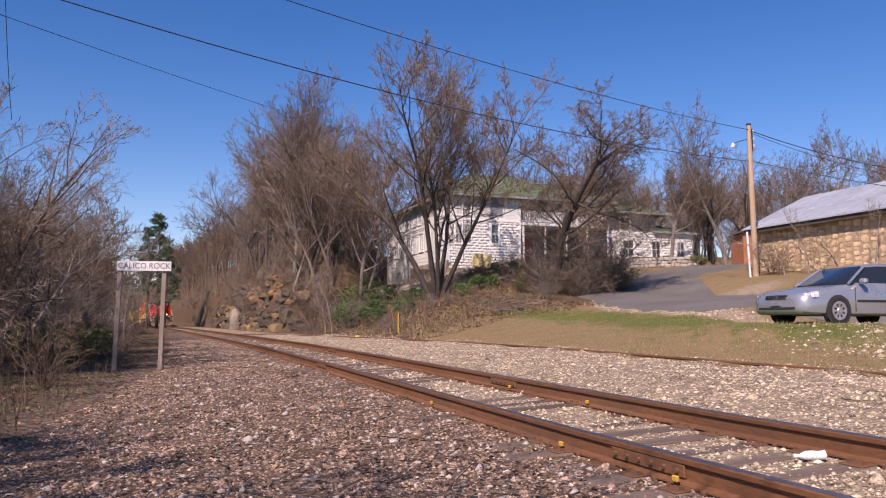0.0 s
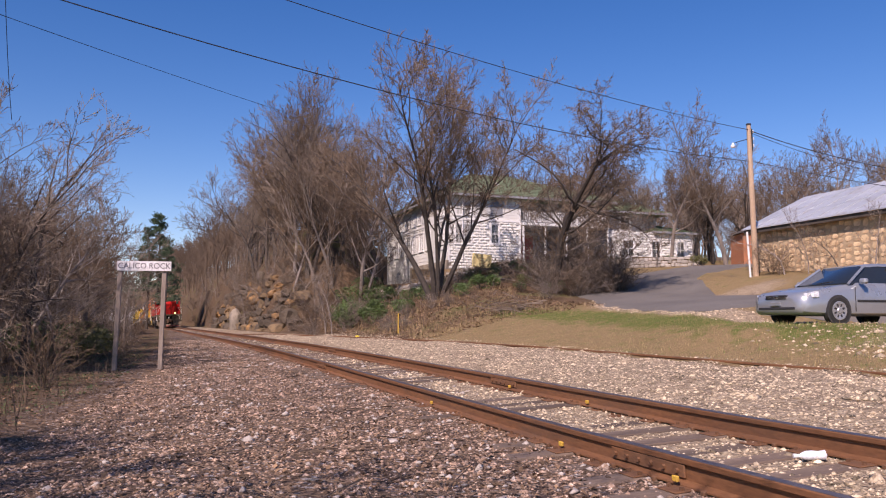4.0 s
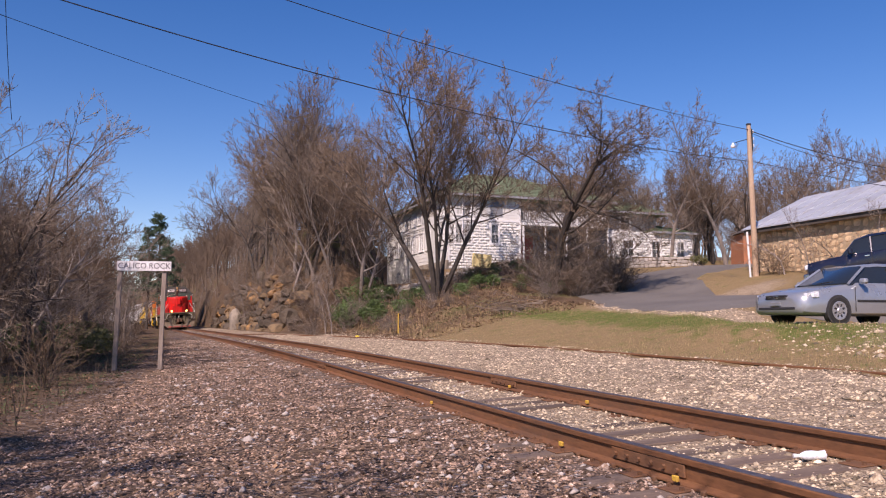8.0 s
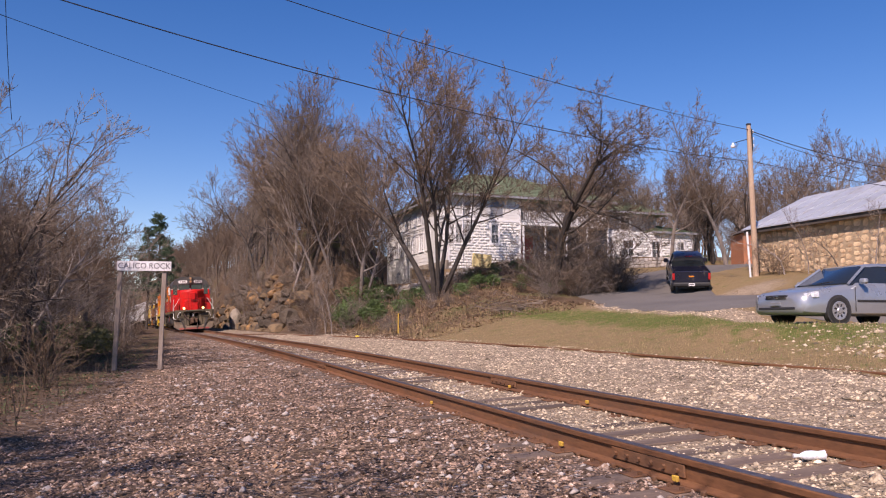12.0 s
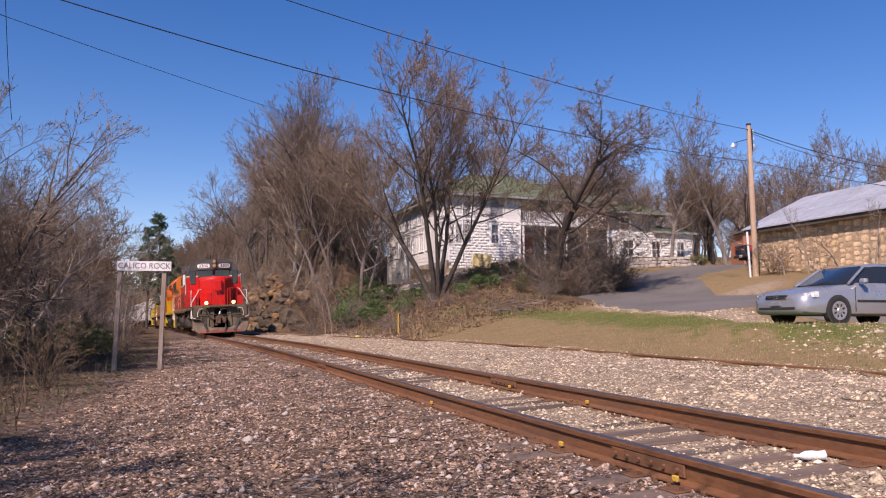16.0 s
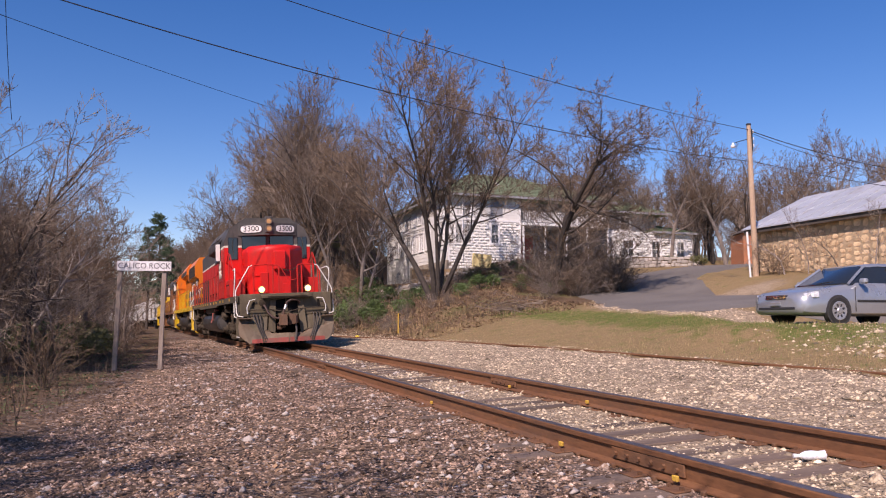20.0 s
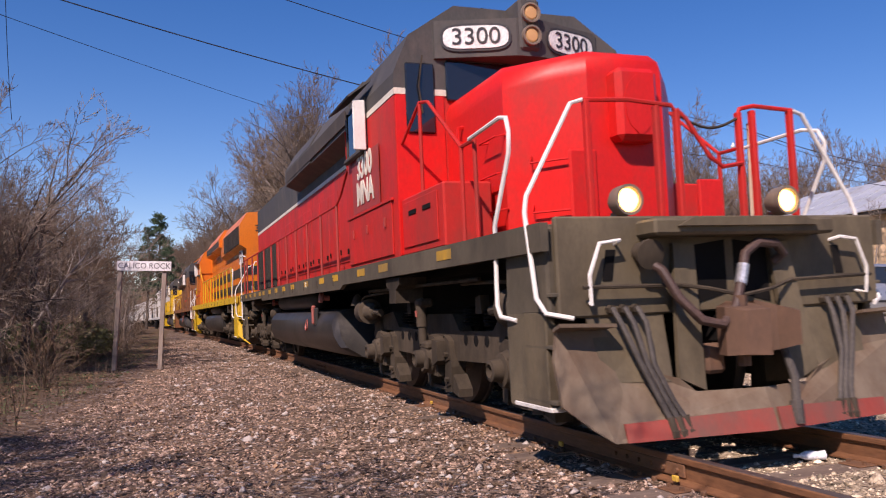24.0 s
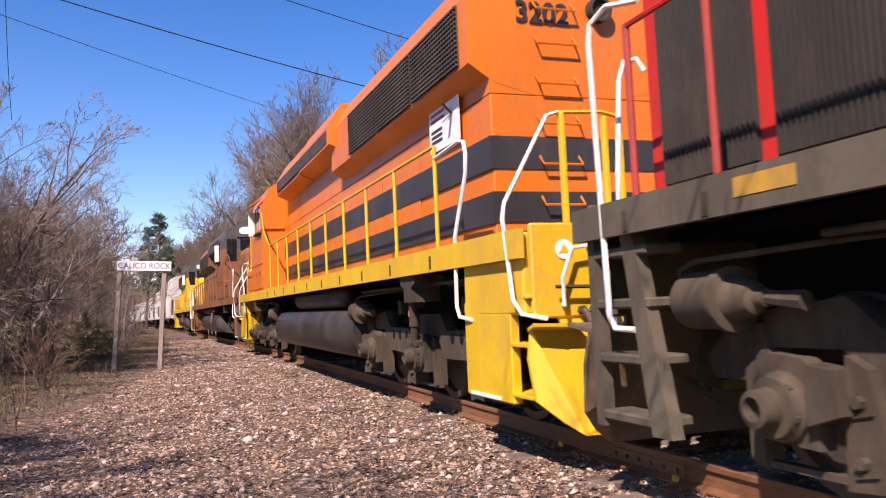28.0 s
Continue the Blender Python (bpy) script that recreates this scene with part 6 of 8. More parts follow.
def make_pickup():
    """Crew-cab pickup; nose towards -y, rear axle at the origin, z from the ground."""
    t = thing("pickup_truck", "dark navy crew-cab pickup truck driving along the road", "pickup truck")
    st = [(-4.62, 0.8, 0.5, 0.8, 0.8, 1.02, 0.74), (-4.5, 0.95, 0.42, 0.95, 0.95, 1.1, 0.85), (-3.6, 1.0, 0.42, 1.05, 0.98, 1.18, 0.86), (-3.0, 1.0, 0.42, 1.12, 0.98, 1.2, 0.88), (-0.9, 1.0, 0.42, 1.14, 0.98, 1.2, 0.88)]
    part("cab_body", Geo().loft(body_rings(st)), M_NAVY, t, smooth=True)
    gh = []
    for y, wb, zb, wt, zt in ((-3.15, 0.92, 1.16, 0.88, 1.2), (-2.55, 0.93, 1.14, 0.72, 1.82), (-2.0, 0.93, 1.14, 0.71, 1.9), (-1.15, 0.93, 1.14, 0.71, 1.87), (-0.88, 0.92, 1.14, 0.76, 1.75)):
        gh.append([(wb, y, zb), (wt + 0.03, y, zt - 0.08), (wt - 0.08, y, zt), (-wt + 0.08, y, zt), (-wt - 0.03, y, zt - 0.08), (-wb, y, zb)])
    part("cabin_glass", Geo().loft(gh), M_CARGLASS, t, smooth=True)
    part("roof", Geo().loft([[(0.6, -2.5, 1.83), (-0.6, -2.5, 1.83), (-0.74, -2.5, 1.76), (0.74, -2.5, 1.76)], [(0.63, -2.0, 1.93), (-0.63, -2.0, 1.93), (-0.76, -2.0, 1.82), (0.76, -2.0, 1.82)], [(0.63, -1.15, 1.9), (-0.63, -1.15, 1.9), (-0.76, -1.15, 1.8), (0.76, -1.15, 1.8)], [(0.64, -0.86, 1.78), (-0.64, -0.86, 1.78), (-0.78, -0.86, 1.68), (0.78, -0.86, 1.68)]]), M_NAVY, t, smooth=True)
    part("bed", Geo().box(-0.98, -0.9, -0.85, 1.15, 0.5, 1.24, 0.03).box(0.9, 0.98, -0.85, 1.15, 0.5, 1.24, 0.03).box(-0.95, 0.95, -0.85, 1.1, 0.5, 0.68).box(-0.95, 0.95, -0.86, -0.8, 0.5, 1.22), M_NAVY, t)
    tg = part("tailgate", Geo().box(-0.88, 0.88, 1.1, 1.17, 0.62, 1.24, 0.03), M_NAVY, t)
    part("gate_emblem", Geo().box(-0.13, 0.13, 1.17, 1.18, 0.92, 1.0, 0.01), M_AMBER, tg)
    part("bumper", Geo().box(-0.96, 0.96, 1.12, 1.32, 0.45, 0.64, 0.04), M_PLASTIC, t)
    part("number_plate", Geo().box(-0.16, 0.16, 1.32, 1.33, 0.47, 0.62), M_TRIM, t, "white number plate with dark bars")
    part("plate_bar", Geo().box(-0.12, 0.12, 1.33, 1.334, 0.52, 0.57), M_SIGNINK, t)
    part("third_lamp", Geo().box(-0.2, 0.2, -0.89, -0.86, 1.74, 1.79), M_REDLENS, t)
    for s in (-1, 1):
        part("tail_lamp", Geo().box(min(s * 0.86, s * 0.99), max(s * 0.86, s * 0.99), 1.06, 1.18, 0.78, 1.14, 0.02), M_REDLENS, t)
        part("headlamp", Geo().box(min(s * 0.55, s * 0.92), max(s * 0.55, s * 0.92), -4.64, -4.45, 0.84, 1.04, 0.03), M_LENS, t)
        part("door_mirror", Geo().box(min(s * 0.98, s * 1.22), max(s * 0.98, s * 1.22), -2.75, -2.6, 1.18, 1.42, 0.04), M_NAVY, t)
        for yv in (-2.9, -1.92, -0.95):
            part("door_gap", Geo().box(min(s * 0.985, s * 1.004), max(s * 0.985, s * 1.004), yv - 0.008, yv + 0.008, 0.5, 1.14), M_PLASTIC, t)
        for yv in (-2.1, -1.1):
            part("door_handle", Geo().box(min(s * 0.985, s * 1.02), max(s * 0.985, s * 1.02), yv - 0.1, yv + 0.1, 1.0, 1.05, 0.01), M_CHROME, t)
        part("running_board", Geo().box(min(s * 0.85, s * 1.03), max(s * 0.85, s * 1.03), -2.9, -0.8, 0.36, 0.42, 0.02), M_CHROME, t)
        part("window_pillar", Geo().tube([(s * 0.95, -1.92, 1.14), (s * 0.78, -1.92, 1.8)], 0.04, 6), M_NAVY, t)
        for yv in (-3.65, 0.0):
            # Wheel opening's shade drawn as a dark disc behind the wheel
            part("wheel_arch", Geo().lathe((s * 0.84, yv, 0.42), (s, 0, 0), [(0, 0.47), (0.168, 0.47), (0.169, 0.01)], 28), M_DARK, t, smooth=True)
            w = wheel(t, s * 1.035, yv, 0.39, 0.24, 6)
            PICKUP_WHEELS.append((w, s * (1.035 - 0.24), yv))
    part("grille", Geo().box(-0.52, 0.52, -4.66, -4.5, 0.72, 1.06, 0.03), M_CHROME, t)
    part("front_bumper", Geo().box(-0.95, 0.95, -4.75, -4.45, 0.42, 0.66, 0.05), M_CHROME, t)
    part("underbody", Geo().box(-0.7, 0.7, -4.3, 1.1, 0.3, 0.55), M_DARK, t)
    return t


PICKUP_WHEELS = []
pickup = make_pickup()
# the drive: seconds and the place of the rear axle
pickup.scale = (0.9, 0.9, 0.9)
DRIVE = [(0, 66, -12), (2.0, 47, -3), (3.6, 34, 4.2), (5.2, 25.6, 8.2), (6.0, 23.6, 11.4), (6.7, 23.3, 14.4), (7.5, 23.0, 18.8), (8.0, 22.3, 21.2), (8.5, 21.3, 23.0), (9.0, 20.45, 24.7), (9.5, 19.9, 26.2), (10.0, 19.6, 27.7), (10.5, 19.55, 29.1), (11, 19.65, 30.4), (11.5, 19.95, 31.9), (12, 20.9, 33.5), (12.5, 21.8, 34.9), (13.2, 22.9, 36.4), (13.9, 24.0, 37.4), (14.5, 25.1, 37.9), (14.9, 25.95, 37.9), (15.6, 27.6, 37.5), (17, 31.5, 36.8), (20, 41, 35.6), (28, 66, 32)]


def drive_pickup():
    tt = [d[0] for d in DRIVE]
    P = [Vector(d[1:]) for d in DRIVE]
    # glide between the places
    def at(t):
        i = max(0, min(len(tt) - 2, int(np.searchsorted(tt, t, "right")) - 1))
        u = (t - tt[i]) / (tt[i + 1] - tt[i])
        h = tt[i + 1] - tt[i]
        m0 = (P[i + 1] - P[max(i - 1, 0)]) / (tt[i + 1] - tt[max(i - 1, 0)]) * h
        j = min(i + 2, len(tt) - 1)
        m1 = (P[j] - P[i]) / (tt[j] - tt[i]) * h
        return P[i] * (2 * u ** 3 - 3 * u ** 2 + 1) + m0 * (u ** 3 - 2 * u ** 2 + u) + P[i + 1] * (-2 * u ** 3 + 3 * u ** 2) + m1 * (u ** 3 - u ** 2)

    rows, rolls, roll, last = [], [], 0.0, None
    n = 280
    for k in range(n + 1):
        t = 28.0 * k / n
        p, q = at(t), at(min(t + 0.15, 28.0) if t < 27.8 else 28.0)
        d = (q - p) if t < 27.8 else (at(28.0) - at(27.8))
        d.normalize()
        f = p + d * 3.65
        zr_, zf = ground_at(p.x, p.y) + 0.07, ground_at(f.x, f.y) + 0.07
        fwd = Vector((d.x * 3.65, d.y * 3.65, zf - zr_)).normalized()
        side = fwd.cross(Vector((0, 0, 1))).normalized()
        up = side.cross(fwd)
        m = Matrix((-side, -fwd, up)).transposed().to_4x4()
        m.translation = (p.x, p.y, zr_)
        if last is not None:
            roll += (p - last).length / 0.39
        last = p
        rows.append((t, m))
        rolls.append((t, roll))
    walk(pickup, rows[::3] + ([rows[-1]] if (n % 3) else []))
    for w, x, y in PICKUP_WHEELS:
        walk(w, [(t, pose(x, y, 0.39) @ Matrix.Rotation(a, 4, "X")) for t, a in rolls])

# ---------------------------------------------------------------- train
def paint(name, c, c2, dirt=(0.10, 0.085, 0.07), amt=0.45, rough=0.5, spec=0.45):
    return stuff_mat(name, c, c2, rough, s1=1.1, s2=34, bump=0.04, dirt=dirt, dirt_amount=amt, dirt_scale=1.7, fine=0.08, stretch=(1, 1, 0.55), spec=spec)


M_RED = paint("faded_red_paint", (0.60, 0.022, 0.017), (0.49, 0.028, 0.021), dirt=(0.24, 0.042, 0.032), amt=0.48, rough=0.55, spec=0.2)
M_REDBRIGHT = paint("fresh_red_paint", (0.66, 0.016, 0.012), (0.60, 0.018, 0.013), dirt=(0.34, 0.04, 0.03), amt=0.32, rough=0.42, spec=0.3)
M_LOCO_GREY = paint("charcoal_paint", (0.062, 0.06, 0.058), (0.09, 0.086, 0.08), dirt=(0.14, 0.12, 0.10), amt=0.35, rough=0.62, spec=0.15)
M_SILL = paint("grimy_grey_sill", (0.088, 0.076, 0.055), (0.122, 0.104, 0.075), dirt=(0.05, 0.043, 0.035), amt=0.45, rough=0.75, spec=0.15)
# Dusty brown, darkened: shade under the deck is put into base and blotches
M_UNDER = paint("dusty_gear_with_shade", (0.066, 0.052, 0.037), (0.105, 0.083, 0.06), dirt=(0.018, 0.016, 0.013), amt=0.62, rough=0.85, spec=0.15)
M_TANK = paint("oily_fuel_tank", (0.02, 0.019, 0.018), (0.036, 0.033, 0.03), dirt=(0.075, 0.064, 0.053), amt=0.4, rough=0.45, spec=0.3)
# Near-black gear: the shade beneath the frames is put into this colour
M_BLACK_AND_SHADE = paint("black_gear_with_shade", (0.006, 0.0056, 0.0052), (0.009, 0.0085, 0.008), dirt=(0.02, 0.017, 0.015), amt=0.25, rough=0.8, spec=0.15)
M_ORANGE = paint("orange_paint", (0.68, 0.175, 0.012), (0.62, 0.15, 0.012), dirt=(0.42, 0.15, 0.05), amt=0.3, rough=0.4)
M_YELLOW = paint("yellow_paint", (0.68, 0.45, 0.014), (0.6, 0.37, 0.018), dirt=(0.42, 0.28, 0.08), amt=0.35, rough=0.45)
M_STRIPE = paint("black_stripe_paint", (0.025, 0.024, 0.025), (0.035, 0.034, 0.034), dirt=(0.1, 0.08, 0.06), amt=0.3, rough=0.45)
M_RUSTORANGE = paint("faded_orange_paint", (0.30, 0.115, 0.035), (0.22, 0.085, 0.03), dirt=(0.09, 0.05, 0.032), amt=0.6, rough=0.6)
M_CREAM = paint("cream_stripe", (0.74, 0.70, 0.58), (0.66, 0.62, 0.5), dirt=(0.4, 0.3, 0.22), amt=0.35, rough=0.5)
M_RAILWHITE = paint("white_handrail", (0.78, 0.77, 0.72), (0.7, 0.69, 0.64), dirt=(0.35, 0.3, 0.25), amt=0.25, rough=0.5)
M_MESH = paint("dark_grille", (0.04, 0.033, 0.028), (0.06, 0.05, 0.042), dirt=(0.11, 0.085, 0.065), amt=0.35, rough=0.8)
M_GRILLE = paint("grey_louvre", (0.034, 0.031, 0.028), (0.05, 0.046, 0.04), dirt=(0.085, 0.07, 0.055), amt=0.3, rough=0.7, spec=0.15)
M_STEEL = stuff_mat("worn_wheel_steel", (0.05, 0.042, 0.036), (0.08, 0.068, 0.058), 0.55, metal=0.4, s1=3, s2=40, bump=0.1)
M_LAMP = glow_mat("lit_headlamp", (1.0, 0.6, 0.16), 6.0)
M_LAMPDIM = glow_mat("dim_headlamp", (0.42, 0.24, 0.1), 0.35)
M_LAMPRIM = paint("lamp_rim", (0.18, 0.14, 0.1), (0.24, 0.19, 0.14), rough=0.5)
M_PANEGLASS = glass_mat("cab_glass", (0.012, 0.014, 0.018))
M_HOPPER = paint("pale_hopper_paint", (0.60, 0.60, 0.58), (0.5, 0.5, 0.48), dirt=(0.28, 0.24, 0.2), amt=0.5, rough=0.6)
M_BOARD = stuff_mat("number_board_white", (0.78, 0.78, 0.74), (0.7, 0.7, 0.66), 0.5, s1=3, s2=40, bump=0)
M_RUBBER = stuff_mat("black_rubber", (0.05, 0.043, 0.038), (0.08, 0.07, 0.06), 0.7, s1=5, s2=40, bump=0.15)
M_HOSE = stuff_mat("brown_hose", (0.06, 0.035, 0.028), (0.085, 0.05, 0.04), 0.6, s1=5, s2=40, bump=0.1)
M_RUSTIRON = paint("rusty_cast_iron", (0.11, 0.058, 0.034), (0.15, 0.082, 0.05), dirt=(0.05, 0.032, 0.022), amt=0.5, rough=0.8)
M_STEELBAND = stuff_mat("bright_steel_band", (0.5, 0.5, 0.5), (0.62, 0.62, 0.6), 0.35, metal=0.8, s1=4, s2=40, bump=0.05)
M_ORANGEFLANGE = paint("red_cap", (0.42, 0.1, 0.07), (0.36, 0.09, 0.07), amt=0.5)

M_PATCH = paint("faded_yellow_patch", (0.60, 0.33, 0.018), (0.46, 0.26, 0.025), dirt=(0.12, 0.1, 0.07), amt=0.55, rough=0.6)
M_ENDGRIME = paint("oily_brown_end_sheet", (0.105, 0.084, 0.05), (0.145, 0.115, 0.07), dirt=(0.04, 0.031, 0.02), amt=0.5, rough=0.7)
M_PLOW = paint("scuffed_plow_steel", (0.14, 0.105, 0.07), (0.21, 0.165, 0.115), dirt=(0.09, 0.045, 0.022), amt=0.55, rough=0.7)
M_PLOWRED = paint("worn_red_edge", (0.34, 0.05, 0.035), (0.26, 0.05, 0.036), dirt=(0.12, 0.085, 0.065), amt=0.62, rough=0.7)
M_DULLRED = paint("brownish_red_patch", (0.40, 0.042, 0.032), (0.33, 0.042, 0.032), dirt=(0.2, 0.045, 0.035), amt=0.4, rough=0.55)
WHEELSETS = []


def oct_ring(x, z0, z1, c):
    return [(-x, z0), (x, z0), (x, z1 - c), (x - c, z1), (-x + c, z1), (-x, z1 - c)]


def add_truck(loco, yc, detail=True):
    """Three-axle truck: side frames, wheelsets that turn, journal boxes, brake cylinders, springs."""
    tr = part("truck", Geo().box(-0.75, 0.75, -1.2, 1.2, 0.55, 0.85, 0.04).box(-0.9, 0.9, -0.3, 0.3, 0.7, 1.05, 0.04), M_BLACK_AND_SHADE, loco)
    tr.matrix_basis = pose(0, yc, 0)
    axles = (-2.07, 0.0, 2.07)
    # Motor boxes in shade black, added to fill the see-through gaps between wheels
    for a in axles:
        mo = part("traction_motor", Geo().box(-0.62, 0.62, a - 0.1, a + 0.95, 0.16, 0.95, 0.08), M_BLACK_AND_SHADE, tr)
    for a in axles:
        g = Geo()
        for s in (-1, 1):
            g.lathe((s * 0.685, 0, 0), (s, 0, 0), [(0.0, 0.535), (0.03, 0.535), (0.035, 0.508), (0.14, 0.5), (0.14, 0.43), (0.09, 0.41), (0.09, 0.16), (0.15, 0.14), (0.15, 0.05)], 28)
        g.cyl((-0.7, 0, 0), (0.7, 0, 0), 0.1, 12)
        for k in range(3):
            ang = 2.1 * k
            g.box(0.76, 0.775, 0.25 * math.cos(ang) - 0.03, 0.25 * math.cos(ang) + 0.03, 0.25 * math.sin(ang) - 0.03, 0.25 * math.sin(ang) + 0.03)
            g.box(-0.775, -0.76, 0.25 * math.cos(ang) - 0.03, 0.25 * math.cos(ang) + 0.03, 0.25 * math.sin(ang) - 0.03, 0.25 * math.sin(ang) + 0.03)
        wsx = part("wheelset", g, M_STEEL, tr, smooth=True)
        wsx.matrix_basis = pose(0, a, 0.508)
        WHEELSETS.append((wsx, a))
    for s in (-1, 1):
        x0, x1 = (-1.12, -0.98) if s < 0 else (0.98, 1.12)
        prof = [(-2.75, 0.72), (-2.45, 0.95), (-1.75, 1.02), (-1.5, 0.82), (-0.65, 0.80), (-0.45, 0.98), (0.45, 0.98), (0.65, 0.80), (1.5, 0.82), (1.75, 1.02), (2.45, 0.95), (2.75, 0.72), (2.7, 0.6), (2.42, 0.6), (2.38, 0.78), (1.78, 0.78), (1.6, 0.52), (0.55, 0.5), (0.34, 0.74), (-0.34, 0.74), (-0.55, 0.5), (-1.6, 0.52), (-1.78, 0.78), (-2.38, 0.78), (-2.42, 0.6), (-2.7, 0.6)]
        g = Geo().prism(prof, x0, x1, "x")
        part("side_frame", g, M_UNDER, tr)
        if not detail:
            continue
        xo = s * 1.12

        def slab(p, x_in, x_out):
            return Geo().prism(p, min(xo + s * x_in, xo + s * x_out), max(xo + s * x_in, xo + s * x_out), "x")

        for a in axles:
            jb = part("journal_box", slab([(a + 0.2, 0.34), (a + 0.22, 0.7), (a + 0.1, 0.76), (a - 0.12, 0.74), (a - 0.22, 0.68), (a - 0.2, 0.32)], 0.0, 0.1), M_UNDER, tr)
            g = Geo().lathe((xo + s * 0.1, a, 0.508), (s, 0, 0), [(0, 0.17), (0.03, 0.17), (0.05, 0.15), (0.09, 0.145), (0.1, 0.1), (0.19, 0.09), (0.2, 0.06), (0.15, 0.05), (0.15, 0.01)], 18)
            part("bearing_cap", g, M_UNDER, jb, smooth=True)
            for k in range(6):
                an = k * 1.047 + 0.3
                part("cap_bolt", Geo().cyl((xo + s * 0.12, a + 0.135 * math.cos(an), 0.508 + 0.135 * math.sin(an)), (xo + s * 0.175, a + 0.135 * math.cos(an), 0.508 + 0.135 * math.sin(an)), 0.022, 6), M_UNDER, jb)
            part("damper_lug", slab([(a - 0.2, 0.72), (a - 0.36, 0.7), (a - 0.38, 0.5), (a - 0.2, 0.44)], 0.02, 0.16), M_UNDER, jb)
            leg = part("pedestal_leg", slab([(a - 0.34, 0.76), (a - 0.46, 0.7), (a - 0.52, 0.44), (a - 0.5, 0.18), (a - 0.3, 0.16), (a - 0.32, 0.42)], -0.1, 0.06), M_UNDER, tr)
            for z in (0.3, 0.56):
                part("leg_bolt", Geo().cyl((xo + s * 0.06, a - 0.41, z), (xo + s * 0.1, a - 0.41, z), 0.03, 6), M_UNDER, leg)
                part("wear_bar", slab([(a - 0.36, z - 0.075), (a - 0.48, z - 0.05), (a - 0.48, z - 0.03), (a - 0.36, z - 0.055)], 0.06, 0.075), M_UNDER, leg)
            part("brake_shoe", slab([(a - 0.5, 0.18), (a - 0.54, 0.36), (a - 0.68, 0.22), (a - 0.68, 0.14)], -0.1, 0.05), M_UNDER, tr)
            part("pedestal_leg", slab([(a + 0.24, 0.74), (a + 0.34, 0.7), (a + 0.34, 0.2), (a + 0.24, 0.18)], -0.1, 0.03), M_UNDER, tr)
            part("tie_bar", slab([(a - 0.46, 0.17), (a + 0.34, 0.17), (a + 0.34, 0.205), (a - 0.46, 0.205)], -0.06, 0.0), M_UNDER, tr)
        for d in (1, -1):
            y0 = 2.66 * d
            cylinder = part("brake_cylinder", Geo().lathe((xo + s * 0.16, y0, 1.03), (0, -d, 0), [(0, 0.09), (0.02, 0.145), (0.05, 0.155), (0.3, 0.155), (0.32, 0.17), (0.37, 0.17), (0.38, 0.12), (0.52, 0.08), (0.54, 0.05), (0.6, 0.045)], 20), M_UNDER, tr, "dusty brake cylinder", smooth=True)
            part("push_rod", Geo().cyl((xo + s * 0.16, y0 - 0.6 * d, 1.03), (xo + s * 0.14, y0 - 0.82 * d, 1.01), 0.035, 8, 0.05), M_UNDER, cylinder)
            part("air_pipe", Geo().tube([(xo + s * 0.16, y0 + 0.01 * d, 1.05), (xo + s * 0.16, y0 + 0.07 * d, 1.1), (xo + s * 0.16, y0 + 0.06 * d, 1.2), (xo + s * 0.15, y0 - 0.05 * d, 1.24), (xo + s * 0.1, y0 - 1.1 * d, 1.27), (xo, y0 - 1.9 * d, 1.28)], 0.017, 7), M_UNDER, tr, smooth=True)
            part("cylinder_bracket", slab([(y0 - 0.1 * d, 0.9), (y0 - 0.4 * d, 0.9), (y0 - 0.45 * d, 0.72), (y0 - 0.12 * d, 0.74)], -0.1, 0.04), M_UNDER, tr)
            part("hanger_block", slab([(d * 1.12 - 0.08, 0.98), (d * 1.12 + 0.08, 0.98), (d * 1.12 + 0.06, 1.14), (d * 1.12 - 0.05, 1.16)], -0.12, -0.02), M_UNDER, tr)
            # Springs coloured shade black so they sink into the gap behind the frame
            for a in (-0.26, 0.26):
                g = Geo()
                for k in range(5):
                    g.lathe((xo - s * 0.07, d * 1.08 + a, 0.86 + 0.035 * k), (0, 0, 1), [(0, 0.07), (0.012, 0.085), (0.024, 0.07)], 10)
                part("coil_spring", g, M_BLACK_AND_SHADE, tr)
            # Holes are flat discs; the shade inside them is put into the black
            for k in (-0.27, 0.0, 0.27):
                part("frame_hole", Geo().cyl((xo - s * 0.02, d * 1.08 + k, 0.72), (xo + s * 0.004, d * 1.08 + k, 0.72), 0.055, 14), M_BLACK_AND_SHADE, tr, "black disc standing in for a shaded hole in the side frame")
        shock = part("shock_absorber", Geo().cyl((xo + s * 0.17, 0.04, 0.66), (xo + s * 0.17, 0.06, 0.86), 0.045, 12).cyl((xo + s * 0.17, 0.06, 0.85), (xo + s * 0.17, 0.07, 1.08), 0.06, 12), M_UNDER, tr, smooth=True)
        part("clevis", Geo().box(min(xo + s * 0.05, xo + s * 0.22), max(xo + s * 0.05, xo + s * 0.22), -0.03, 0.17, 1.06, 1.16, 0.03), M_UNDER, shock)
        part("shock_tag", Geo().box(min(xo + s * 0.228, xo + s * 0.235), max(xo + s * 0.228, xo + s * 0.235), 0.04, 0.09, 0.96, 1.03), M_ORANGEFLANGE, shock, "small dull red plate")
        part("damper_bracket", Geo().box(min(xo, xo + s * 0.2), max(xo, xo + s * 0.2), -0.14, 0.12, 0.6, 0.7, 0.03), M_UNDER, tr)
        part("hook", Geo().tube([(xo + s * 0.18, 0.04, 0.6), (xo + s * 0.2, 0.05, 0.46), (xo + s * 0.2, -0.04, 0.38), (xo + s * 0.2, -0.13, 0.42), (xo + s * 0.19, -0.14, 0.52)], 0.03, 8), M_UNDER, tr, smooth=True)
    return tr


